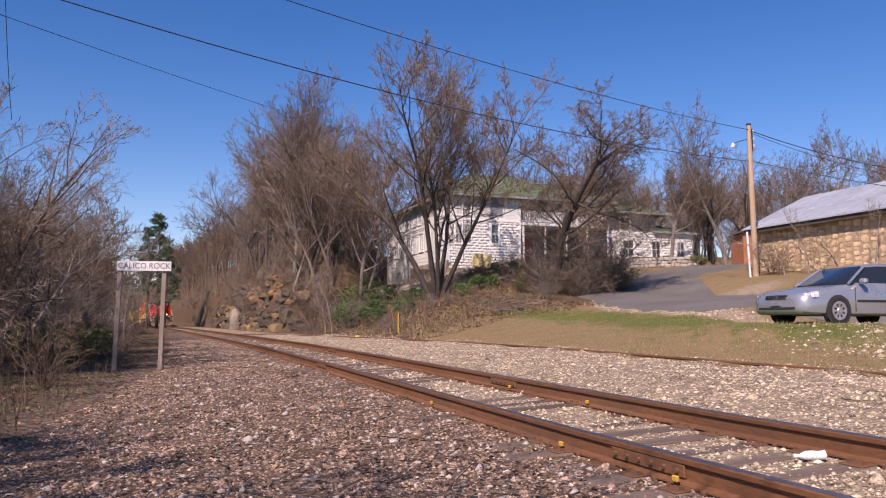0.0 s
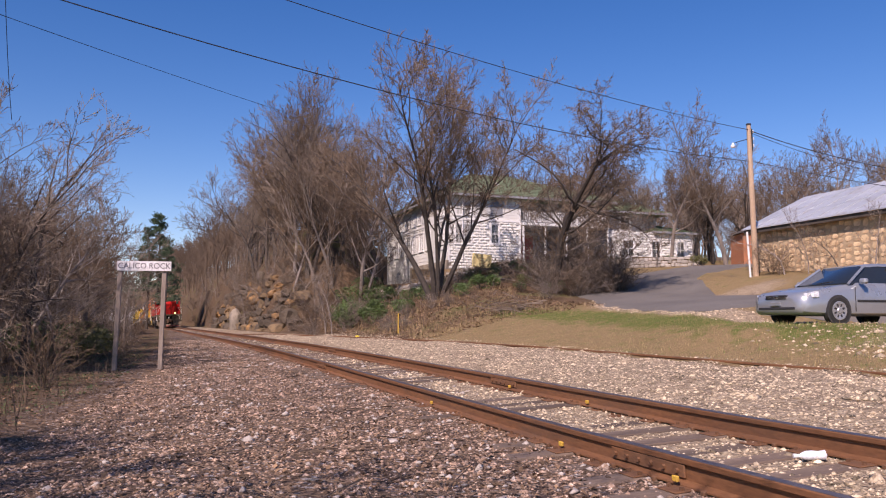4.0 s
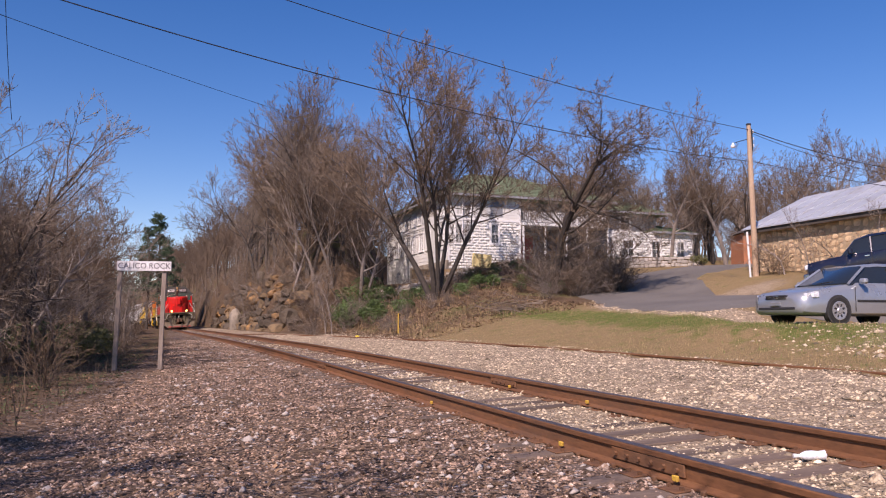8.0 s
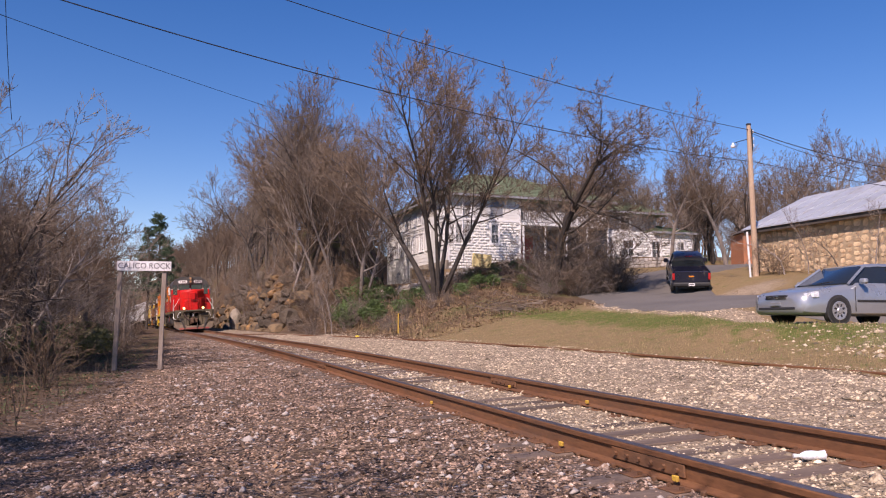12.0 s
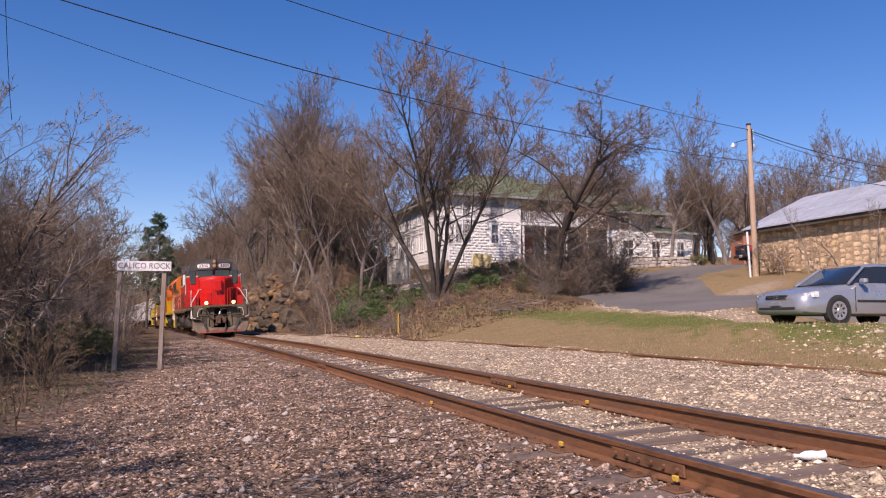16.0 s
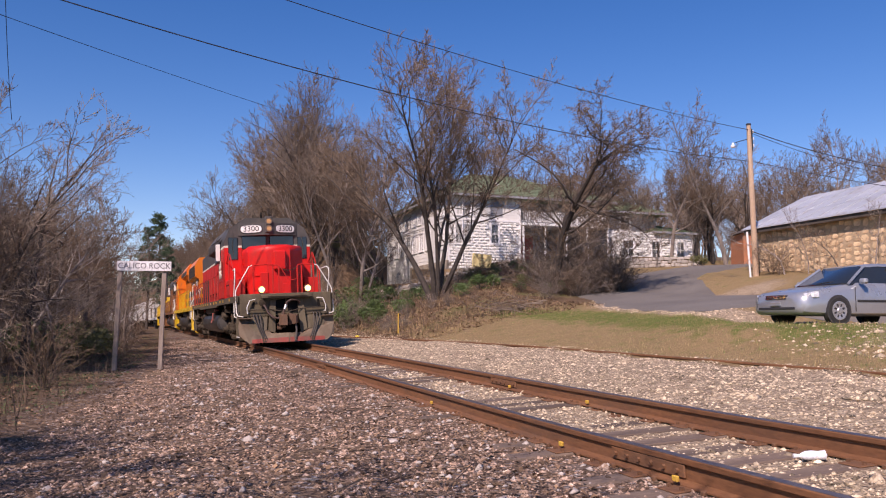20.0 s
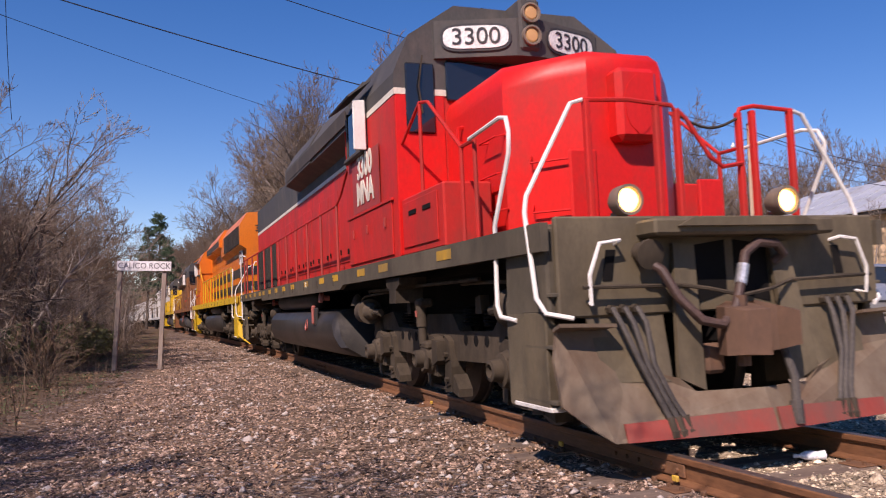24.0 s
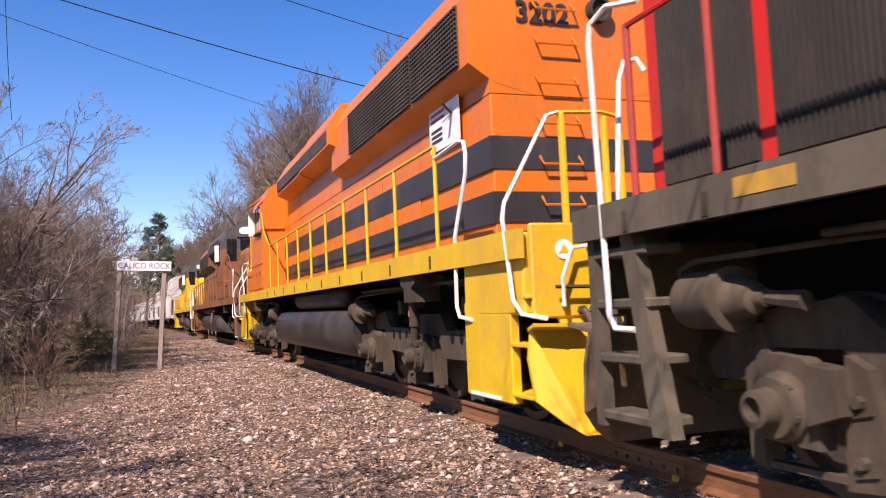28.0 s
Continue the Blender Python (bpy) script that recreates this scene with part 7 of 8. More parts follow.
def rail_run(loco, mat_post, mat_rail, x, ys, z0, z1, label=""):
    for yv in ys:
        g = Geo().tube([(x, yv, z0 - 0.16), (x, yv, z1)], 0.021, 8)
        post = part("stanchion", g, mat_post, loco, smooth=True)
        part("post_foot", Geo().box(min(x, x * 1.065), max(x, x * 1.065), yv - 0.035, yv + 0.035, z0 - 0.2, z0 - 0.06, 0.012), M_UNDER, post)
    part("handrail", Geo().tube([(x, ys[0], z1), (x, ys[-1], z1)], 0.018, 6), mat_rail, loco, label)


def make_loco(name, label, L):
    """Six-axle road-switcher diesel. y runs from the short nose (-) to the long hood's end (+); z from the rail tops."""
    t = thing(name, label, "locomotive", group="train")
    det = L.get("detail", True)
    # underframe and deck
    part("underframe", Geo().box(-0.55, 0.55, -9.6, 9.6, 0.95, 1.45, 0.02).box(-1.1, 1.1, -9.7, 9.7, 1.38, 1.46), M_BLACK_AND_SHADE, t)
    part("deck", Geo().box(-1.5, 1.5, -9.98, 9.98, 1.54, 1.615, 0.01), M_SILL, t)
    for s in (-1, 1):
        xa, xb = (-1.56, -1.5) if s < 0 else (1.5, 1.56)
        poly = [(-10.05, 1.62), (10.05, 1.62), (10.05, 1.42), (5.05, 1.42), (4.85, 1.36), (-3.75, 1.36), (-3.95, 1.42), (-10.05, 1.42)] if L.get("deep") else [(-10.05, 1.62), (10.05, 1.62), (10.05, 1.40), (-10.05, 1.40)]
        part("side_sill", Geo().prism(poly, xa, xb, "x"), L["sill"], t)
        if L.get("patches"):
            for yv in (-8.1, -6.05, -5.0, -3.45, -2.45, -1.1, 0.35, 1.45, 2.5, 3.55, 4.6, 5.3, 6.35, 7.35, 8.35):
                part("reflective_patch", Geo().box(*((xa - 0.004, xa) if s < 0 else (xb, xb + 0.004)), yv - 0.19, yv + 0.19, 1.49, 1.58), M_PATCH, t, "faded yellow reflective patch")
    # long hood
    hx, z_s, top, he = 0.98, L.get("stripe_z", 3.42), 4.42, L.get("hood_end", 9.0)
    part("long_hood", Geo().box(-hx, hx, -4.35, he, 1.62, z_s, 0.015), L["hood"], t)
    if L.get("stripe"):
        part("hood_stripe", Geo().box(-hx - 0.004, hx + 0.004, -4.35, he + 0.004, z_s, z_s + 0.07), L["stripe"], t, "narrow cream stripe")
        part("upper_hood", Geo().prism([(-hx, z_s + 0.07), (hx, z_s + 0.07), (hx, top - 0.28), (hx - 0.3, top), (-hx + 0.3, top), (-hx, top - 0.28)], -4.35, he), L["top"], t)
    else:
        part("upper_hood", Geo().prism([(-hx, z_s), (hx, z_s), (hx, top - 0.28), (hx - 0.3, top), (-hx + 0.3, top), (-hx, top - 0.28)], -4.35, he), L["top"], t)
    for z0, z1 in L.get("bands", ()):
        part("hood_band", Geo().box(-hx - 0.022, hx + 0.022, -4.3, he + 0.012, z0, z1), M_STRIPE, t, "black paint band")
    for s in (-1, 1):
        for k in range(12):
            y0 = -3.85 + k * 0.84
            if L.get("grille_low") and y0 > 5.35:
                break
            xa, xb = (-hx - 0.016, -hx) if s < 0 else (hx, hx + 0.016)
            part("hood_door", Geo().box(xa, xb, y0 + 0.02, y0 + 0.82, 1.86, z_s - 0.28, 0.006), L["hood"], t)
            if det and s < 0:
                part("door_latch", Geo().box(-hx - 0.04, -hx - 0.014, y0 + 0.12, y0 + 0.17, 1.98, 2.07, 0.006), M_BLACK_AND_SHADE, t)
                part("door_hinge", Geo().cyl((-hx - 0.03, y0 + 0.7, 2.0), (-hx - 0.03, y0 + 0.7, 2.09), 0.012, 6), M_BLACK_AND_SHADE, t)
        if L.get("grille_low"):
            for y0, gl in ((6.3, 1.08), (7.5, 1.36), (8.98, 0.84)):
                sgn = -1 if s < 0 else 1
                g = Geo().box(min(sgn * hx, sgn * (hx + 0.012)), max(sgn * hx, sgn * (hx + 0.012)), y0, y0 + gl, 1.75, 2.86)
                yy = y0 + 0.012
                while yy < y0 + gl - 0.02:
                    g.box(min(sgn * (hx + 0.01), sgn * (hx + 0.034)), max(sgn * (hx + 0.01), sgn * (hx + 0.034)), yy, yy + 0.018, 1.76, 2.9)
                    yy += 0.042
                part("louvre_panel", g, M_GRILLE, t, "grey ribbed intake panel")
    # flared dynamic-brake housing and radiator section
    if L.get("blister", True):
        for s in (-1, 1):
            q = [(s * 0.9, 3.62), (s * 1.0, 3.66), (s * 1.27, 3.78), (s * 1.27, 4.1), (s * 1.05, 4.46), (s * 0.6, 4.52), (s * 0.6, 3.6)]
            part("brake_grid_housing", Geo().prism(q, -3.5, -0.45), L["blister_mat"], t)
            part("brake_grid_housing", Geo().prism([(x * 1.015, z + 0.02) for x, z in q], -0.4, 2.5), L["blister_mat"], t)
            part("grid_louvre", Geo().prism([(s * 1.28, 3.84), (s * 1.3, 3.84), (s * 1.3, 4.06), (s * 1.28, 4.06)], -3.3, 2.3), M_MESH, t)
    if L.get("radiator"):
        for s in (-1, 1):
            q = [(s * 0.9, 3.2), (s * 0.985, 3.24), (s * 1.19, 3.38), (s * 1.19, 4.05), (s * 0.95, 4.46), (s * 0.5, 4.5), (s * 0.5, 3.1)]
            part("radiator_housing", Geo().prism(q, 2.2, he + 0.003), L["hood"], t)
            for k in range(3):
                g = Geo()
                y0 = 3.55 + k * 1.56
                g.prism([(s * 1.192, 3.42), (s * 1.205, 3.42), (s * 1.205, 4.03), (s * 1.192, 4.03)], y0, y0 + 1.5)
                for q2 in range(13):
                    zz = 3.42 + q2 * 0.048
                    g.prism([(s * 1.203, zz), (s * 1.225, zz), (s * 1.225, zz + 0.018), (s * 1.203, zz + 0.018)], y0, y0 + 1.5)
                for q2 in range(20):
                    yy = y0 + 0.02 + q2 * 0.075
                    g.box(min(s * 1.203, s * 1.219), max(s * 1.203, s * 1.219), yy, yy + 0.02, 3.42, 4.03)
                part("radiator_grille", g, M_MESH, t, "dark radiator mesh")
    for yv in (-2.2, 0.6, 4.4, 6.2, 7.8):
        part("roof_fan", Geo().lathe((0, yv, top), (0, 0, 1), [(0, 0.62), (0.14, 0.62), (0.17, 0.56), (0.17, 0.1)], 20), L["fan"], t, smooth=True)
    part("exhaust_stack", Geo().box(-0.35, 0.35, 1.7, 2.3, top - 0.02, top + 0.16, 0.03), M_BLACK_AND_SHADE, t)
    # cab
    cab = part("cab", Geo().prism(oct_ring(1.53, 1.62, L.get("stripe_z", 3.42), 0.01), -6.65, -4.35), L["cab"], t)
    roof = [(-1.53, L.get("stripe_z", 3.42)), (1.53, L.get("stripe_z", 3.42)), (1.53, 3.66), (1.34, 4.1), (0.78, 4.48), (-0.78, 4.48), (-1.34, 4.1), (-1.53, 3.66)]
    part("cab_roof", Geo().prism(roof, -6.65, -4.3), L["top"], cab)
    if L.get("stripe"):
        part("cab_stripe", Geo().box(-1.535, 1.535, -6.665, -4.34, 3.42, 3.49), L["stripe"], cab, "narrow cream stripe")
    for s in (-1, 1):
        xa, xb = (-1.545, -1.52) if s < 0 else (1.52, 1.545)
        part("side_window", Geo().box(xa, xb, -5.42, -4.5, 3.1, 3.66, 0.02), M_PANEGLASS, cab, "dark cab side glass")
        g = Geo().box(xa - 0.01, xb + 0.01, -5.48, -5.42, 3.05, 3.7).box(xa - 0.01, xb + 0.01, -4.5, -4.44, 3.05, 3.7).box(xa - 0.01, xb + 0.01, -5.48, -4.44, 3.03, 3.1).box(xa - 0.01, xb + 0.01, -4.99, -4.94, 3.08, 3.68)
        part("window_frame", g, L["top"], cab)
        part("arm_rest", Geo().box(min(s * 1.54, s * 1.62), max(s * 1.54, s * 1.62), -5.4, -4.5, 3.0, 3.07, 0.02), M_RUBBER, cab, "black padded arm rest")
        part("sun_shade", Geo().add([(s * 1.5, -5.6, 3.86), (s * 1.5, -4.38, 3.86), (s * 1.78, -4.42, 3.66), (s * 1.78, -5.56, 3.66), (s * 1.5, -5.6, 3.89), (s * 1.5, -4.38, 3.89), (s * 1.79, -4.42, 3.68), (s * 1.79, -5.56, 3.68)], [(0, 1, 2, 3), (4, 7, 6, 5), (0, 3, 7, 4), (1, 5, 6, 2), (3, 2, 6, 7), (0, 4, 5, 1)]), L["top"], cab, "dark window awning")
        part("wind_deflector", Geo().box(min(s * 1.56, s * 1.72), max(s * 1.56, s * 1.72), -5.52, -5.49, 3.02, 3.64, 0.01), M_RAILWHITE, cab, "upright pale wind deflector")
        part("cab_front", Geo().box(min(s * 0.95, s * 1.52), max(s * 0.95, s * 1.52), -6.662, -6.648, 1.64, L.get("stripe_z", 3.42) - 0.004, 0.002), L["nose"], cab)
        part("front_door_window", Geo().box(min(s * 1.06, s * 1.4), max(s * 1.06, s * 1.4), -6.69, -6.65, 2.98, 3.78, 0.04), M_PANEGLASS, cab, "dark cab front glass")
        part("windscreen", Geo().box(min(s * 0.06, s * 0.92), max(s * 0.06, s * 0.92), -6.69, -6.65, 3.36, 3.82, 0.02), M_PANEGLASS, cab, "dark windscreen")
        part("wiper", Geo().tube([(s * 1.2, -6.7, 3.86), (s * 1.26, -6.72, 3.5), (s * 1.22, -6.71, 3.2)], 0.01, 4), M_UNDER, cab)
        face_m = Matrix.Translation((s * 0.6, -6.84, 4.06)) @ pose(0, 0, 0, 0, 0, s * 19)
        rim = lambda w_, h_: [(w_ * math.copysign(abs(math.cos(a)) ** 0.45, math.cos(a)), h_ * math.copysign(abs(math.sin(a)) ** 0.7, math.sin(a))) for a in (2 * math.pi * (q_ + 0.5) / 24 for q_ in range(24))]
        part("board_rim", Geo().prism(rim(0.4, 0.16), -0.012, 0.0).moved(face_m), M_STRIPE, cab, "black board edge")
        part("board_face", Geo().prism(rim(0.37, 0.13), -0.02, -0.01).moved(face_m), M_BOARD, cab)
        if L.get("number"):
            lettering("board_number", L["number"], 0.27, M_STRIPE, cab, face_m @ Matrix.Translation((0, -0.024, 0)) @ pose(0, 0, 0, 90), bold=0.001, squeeze=1.05)
    part("number_board", Geo().prism([(-1.06, -6.6), (-1.04, -6.68), (-0.16, -6.985), (0.16, -6.985), (1.04, -6.68), (1.06, -6.6)], 3.84, 4.27, "z"), L["top"], cab, "angled number board housing")
    hl = part("headlight_housing", Geo().box(-0.13, 0.13, -7.02, -6.6, 3.9, 4.5, 0.03), L["top"], cab)
    for z in (4.06, 4.32):
        lamp = part("headlamp", Geo().lathe((0, -7.02, z), (0, -1, 0), [(0, 0.115), (0.05, 0.115), (0.05, 0.095), (0.02, 0.085), (0.015, 0.02)], 18), M_LAMPRIM, hl, smooth=True)
        part("lens", Geo().lathe((0, -7.042, z), (0, -1, 0), [(0, 0.08), (0.015, 0.065), (0.02, 0.01)], 14), M_LAMPDIM if L.get("lit") else M_PANEGLASS, lamp, smooth=True)
    part("horn", Geo().tube([(-0.3, -5.2, 4.44), (-0.3, -5.2, 4.6)], 0.03, 6).lathe((-0.3, -5.2, 4.64), (0, -1, 0.05), [(0, 0.03), (0.25, 0.04), (0.34, 0.09)], 10).lathe((-0.18, -5.2, 4.58), (0, -1, 0.05), [(0, 0.03), (0.2, 0.04), (0.28, 0.08)], 10), M_UNDER, cab)
    part("antenna", Geo().cyl((-0.1, -5.9, 4.46), (-0.1, -5.9, 4.78), 0.035, 8, 0.03), M_BLACK_AND_SHADE, cab)
    # nose
    nx = 0.93
    rings = []
    for z, ins in ((1.62, 0.0), (3.08, 0.0), (3.24, 0.02), (3.32, 0.09), (3.34, 0.18)):
        f, x = -8.82 + ins, nx - ins * 0.6
        rings.append([(-x, -6.6, z), (-x, f + 0.64, z), (-x + 0.54, f, z), (x - 0.54, f, z), (x, f + 0.64, z), (x, -6.6, z)])
    nose_o = part("nose", Geo().loft(rings), L["nose"], t, smooth=True)
    part("nose_hatch", Geo().box(-0.19, 0.24, -9.0, -8.7, 2.46, 3.12, 0.05), L["nose"], nose_o)
    part("hatch_ring", Geo().prism([(0.025 + 0.15 * math.cos(a) * (1 if abs(math.sin(a)) < 0.8 else 0.8), 2.78 + 0.27 * math.sin(a)) for a in (2 * math.pi * q_ / 18 for q_ in range(18))], -9.008, -8.995), L["nose"], nose_o)
    part("nose_door", Geo().box(-0.62, -0.34, -8.845, -8.8, 1.7, 2.4, 0.02), L["nose"], nose_o)
    part("lifting_lug", Geo().tube([(-nx, -7.15, 2.95), (-nx - 0.06, -7.15, 2.94), (-nx - 0.06, -7.15, 2.8), (-nx, -7.15, 2.76)], 0.022, 6), L["nose"], nose_o)
    for z in (1.98, 2.44):
        part("grab_iron", Geo().tube([(-0.74, -8.36, z), (-0.8, -8.44, z - 0.1), (-0.46, -8.82, z - 0.1), (-0.42, -8.74, z)], 0.011, 5), L["nose"], nose_o)
    for z in (1.95, 2.3, 2.65):
        part("grab_iron", Geo().tube([(-nx, -8.2, z), (-nx - 0.1, -8.2, z - 0.02), (-nx - 0.1, -7.8, z - 0.02), (-nx, -7.8, z)], 0.011, 5), L["nose"], nose_o)
    # boxes beside the nose and below the cab
    for s in (-1, 1):
        part("battery_box", Geo().box(min(s * 1.0, s * 1.5), max(s * 1.0, s * 1.5), -8.0, -6.68, 1.62, 2.24, 0.02), L["box"], t)
        part("box_lid", Geo().box(min(s * 1.5, s * 1.515), max(s * 1.5, s * 1.515), -7.85, -6.75, 1.7, 2.18, 0.006), L["box"], t)
        for yv in (-7.55, -7.1):
            part("lid_slot", Geo().box(min(s * 1.513, s * 1.525), max(s * 1.513, s * 1.525), yv - 0.12, yv + 0.12, 2.03, 2.08, 0.004), M_BLACK_AND_SHADE, t)
        part("cab_side_panel", Geo().box(min(s * 1.53, s * 1.55), max(s * 1.53, s * 1.55), -6.45, -4.38, 1.66, 2.26, 0.006), L["box"], t)
        part("panel_rail", Geo().box(min(s * 1.53, s * 1.565), max(s * 1.53, s * 1.565), -6.5, -4.36, 2.26, 2.295, 0.006), L["box"], t)
        for yv in (-6.2, -5.4, -4.7):
            part("door_latch", Geo().box(min(s * 1.55, s * 1.575), max(s * 1.55, s * 1.575), yv - 0.02, yv + 0.02, 1.99, 2.1, 0.006), M_DULLRED, t)
    # ends: end plate, steps, plow, coupler, hoses, rails
    for e in (-1, 1):
        ye = e * 10.0
        end = part("end_sheet", Geo().box(-1.45, 1.45, min(ye, ye + e * 0.06), max(ye, ye + e * 0.06), 0.95, 1.66, 0.015).box(-0.8, 0.8, min(ye, ye + e * 0.3), max(ye, ye + e * 0.3), 1.5, 1.62, 0.02), L["endplate"], t)
        for s in (-1, 1):
            lo, hi = min(s * 1.42, s * 1.5), max(s * 1.42, s * 1.5)
            ladder = L.get("closed") == 1 and e > 0
            so = L.get("step_in", 0.0)
            if ladder:
                st = part("step_ladder", Geo().box(lo, hi, 9.3, 9.98, 1.5, 1.6, 0.01), L["step"], t)
                part("ladder_leg", Geo().prism([(9.98, 1.5), (9.9, 1.5), (9.9, 0.3), (9.98, 0.3)], lo, hi, "x"), L["step"], st)
                part("ladder_leg", Geo().prism([(9.62, 1.5), (9.5, 1.5), (9.22, 0.3), (9.4, 0.3)], lo, hi, "x"), L["step"], st)
                for z in (0.34, 0.68, 1.0, 1.3):
                    part("rung", Geo().box(min(s * 1.25, s * 1.5), max(s * 1.25, s * 1.5), 9.36, 9.92, z, z + 0.06, 0.012), L["step"], st)
            else:
                st = part("step_well", Geo().box(lo, hi, min(e * (9.32 - so), e * 10.0), max(e * (9.32 - so), e * 10.0), 0.98, 1.6, 0.02).box(lo, hi, min(e * (9.28 - so), e * (9.62 - so)), max(e * (9.28 - so), e * (9.62 - so)), 0.3, 1.1, 0.02).box(min(s * 0.9, s * 1.48), max(s * 0.9, s * 1.48), min(e * (9.28 - so), e * (9.34 - so)), max(e * (9.28 - so), e * (9.34 - so)), 0.3, 1.4), L["step"], t)
            if L.get("closed") and (e < 0 or L["closed"] == 2):
                part("step_side", Geo().box(lo, hi, min(e * (9.3 - so), e * (9.94 - so * 0.4)), max(e * (9.3 - so), e * (9.94 - so * 0.4)), 0.3, 1.0, 0.01), L["endplate"], st)
            for z in () if ladder else (0.36, 0.74, 1.1):
                part("step_tread", Geo().box(min(s * 1.02, s * 1.5), max(s * 1.02, s * 1.5), min(e * (9.6 - so), e * 10.05), max(e * (9.6 - so), e * 10.05), z, z + 0.03, 0.006), L["step"], st)
            if not ladder:
                part("step_edge", Geo().box(min(s * 1.3, s * 1.515), max(s * 1.3, s * 1.515), min(e * (9.4 - so), e * (10.0 - so)), max(e * (9.4 - so), e * (10.0 - so)), 0.31, 0.34, 0.004), M_RAILWHITE, st, "white step edge")
            if ladder:
                part("grab_post", Geo().tube([(s * 1.44, 9.36, 2.74), (s * 1.5, 9.6, 2.79), (s * 1.54, 9.72, 2.72), (s * 1.545, 9.74, 2.6), (s * 1.545, 9.69, 0.96), (s * 1.54, 9.64, 0.89), (s * 1.5, 9.5, 0.88)], 0.018, 7), M_RAILWHITE, t, "white entrance handrail", smooth=True)
                part("grab_post", Geo().tube([(s * 0.98, 10.0, 2.55), (s * 1.02, 10.03, 2.64), (s * 1.1, 10.05, 2.62), (s * 1.14, 10.06, 2.5), (s * 1.24, 10.1, 1.0), (s * 1.22, 10.1, 0.9)], 0.018, 7), M_RAILWHITE, t, "white entrance handrail", smooth=True)
            else:
                part("grab_post", Geo().tube([(s * 1.47, e * (8.62 - so), 2.5), (s * 1.5, e * (9.34 - so), 2.52), (s * 1.52, e * (9.5 - so), 2.48), (s * 1.53, e * (9.56 - so), 2.36), (s * 1.53, e * (9.54 - so), 2.2), (s * 1.53, e * (9.22 - so), 1.68), (s * 1.54, e * (9.22 - so), 1.06), (s * 1.54, e * (9.28 - so), 0.97), (s * 1.5, e * (9.48 - so), 0.94)], 0.018, 7), M_RAILWHITE, t, "white entrance handrail", smooth=True)
                part("grab_post", Geo().tube([(s * 1.0, e * 9.75, 2.58), (s * 1.1, e * 9.75, 2.55), (s * 1.52, e * 9.78, 1.84), (s * 1.55, e * 9.8, 1.72), (s * 1.55, e * 9.92, 1.1), (s * 1.52, e * 10.0, 0.99), (s * 1.36, e * 10.1, 0.95)], 0.018, 7), M_RAILWHITE, t, "white entrance handrail", smooth=True)
            for xs_, zt in ((0.97, 2.58), (0.35, 2.56), (0.16, 2.54)) if s < 0 else ((0.97, 2.58), (0.58, 2.56), (0.44, 2.54)):
                part("end_stanchion", Geo().box(s * xs_ - 0.022, s * xs_ + 0.022, min(e * 9.72, e * 9.78), max(e * 9.72, e * 9.78), 1.6, zt, 0.008), L["rail"], t)
            part("end_handrail", Geo().tube([(s * 1.0, e * 9.75, 2.58), (s * 0.6, e * 9.75, 2.6), (s * (0.2 if s < 0 else 0.46), e * 9.75, 2.57), (s * (0.16 if s < 0 else 0.44), e * 9.75, 2.52)], 0.018, 6), L["rail"], t)
            part("side_grab", Geo().tube([(s * 1.2, e * 10.04, 1.06), (s * 1.24, e * 10.14, 1.04), (s * 1.25, e * 10.15, 1.24), (s * 1.16, e * 10.15, 1.46), (s * 1.0, e * 10.15, 1.48), (s * 0.98, e * 10.05, 1.46)], 0.015, 6), M_RAILWHITE, end, "white grab iron")
            if e < 0 and L.get("lit"):
                dl = part("ditch_light", Geo().lathe((s * 0.74, -9.72, 1.8), (0, -1, 0), [(0, 0.07), (0.08, 0.115), (0.2, 0.118), (0.2, 0.098), (0.16, 0.092)], 18).box(s * 0.74 - 0.05, s * 0.74 + 0.05, -9.8, -9.72, 1.62, 1.72), M_LAMPRIM, t, smooth=True)
                part("lens", Geo().lathe((s * 0.74, -9.885, 1.8), (0, -1, 0), [(0, 0.09), (0.02, 0.08), (0.035, 0.04), (0.038, 0.01)], 18), M_LAMP, dl, "glowing amber-white lens", smooth=True)
            # hoses from the glad-hand pipes, hanging together
            for k in range(3):
                xo = s * (0.86 + 0.1 * k)
                hose = part("brake_hose", Geo().tube([(xo, e * 10.04, 1.0), (xo, e * 10.12, 1.0), (xo - s * 0.02, e * 10.18, 0.9), (s * (0.84 + 0.05 * k), e * 10.24, 0.62), (s * (0.74 + 0.05 * k), e * 10.3, 0.36), (s * (0.68 + 0.06 * k), e * 10.34, 0.24)], 0.021, 7), M_RUBBER, t, smooth=True)
                part("glad_hand", Geo().cyl((s * (0.685 + 0.06 * k), e * 10.335, 0.26), (s * (0.66 + 0.065 * k), e * 10.36, 0.15), 0.032, 8).box(s * (0.66 + 0.065 * k) - 0.03, s * (0.66 + 0.065 * k) + 0.03, min(e * 10.33, e * 10.39), max(e * 10.33, e * 10.39), 0.12, 0.18, 0.01), M_UNDER, hose)
                part("hose_nut", Geo().cyl((xo, e * 10.05, 1.0), (xo, e * 10.11, 1.0), 0.034, 6), M_UNDER, hose)
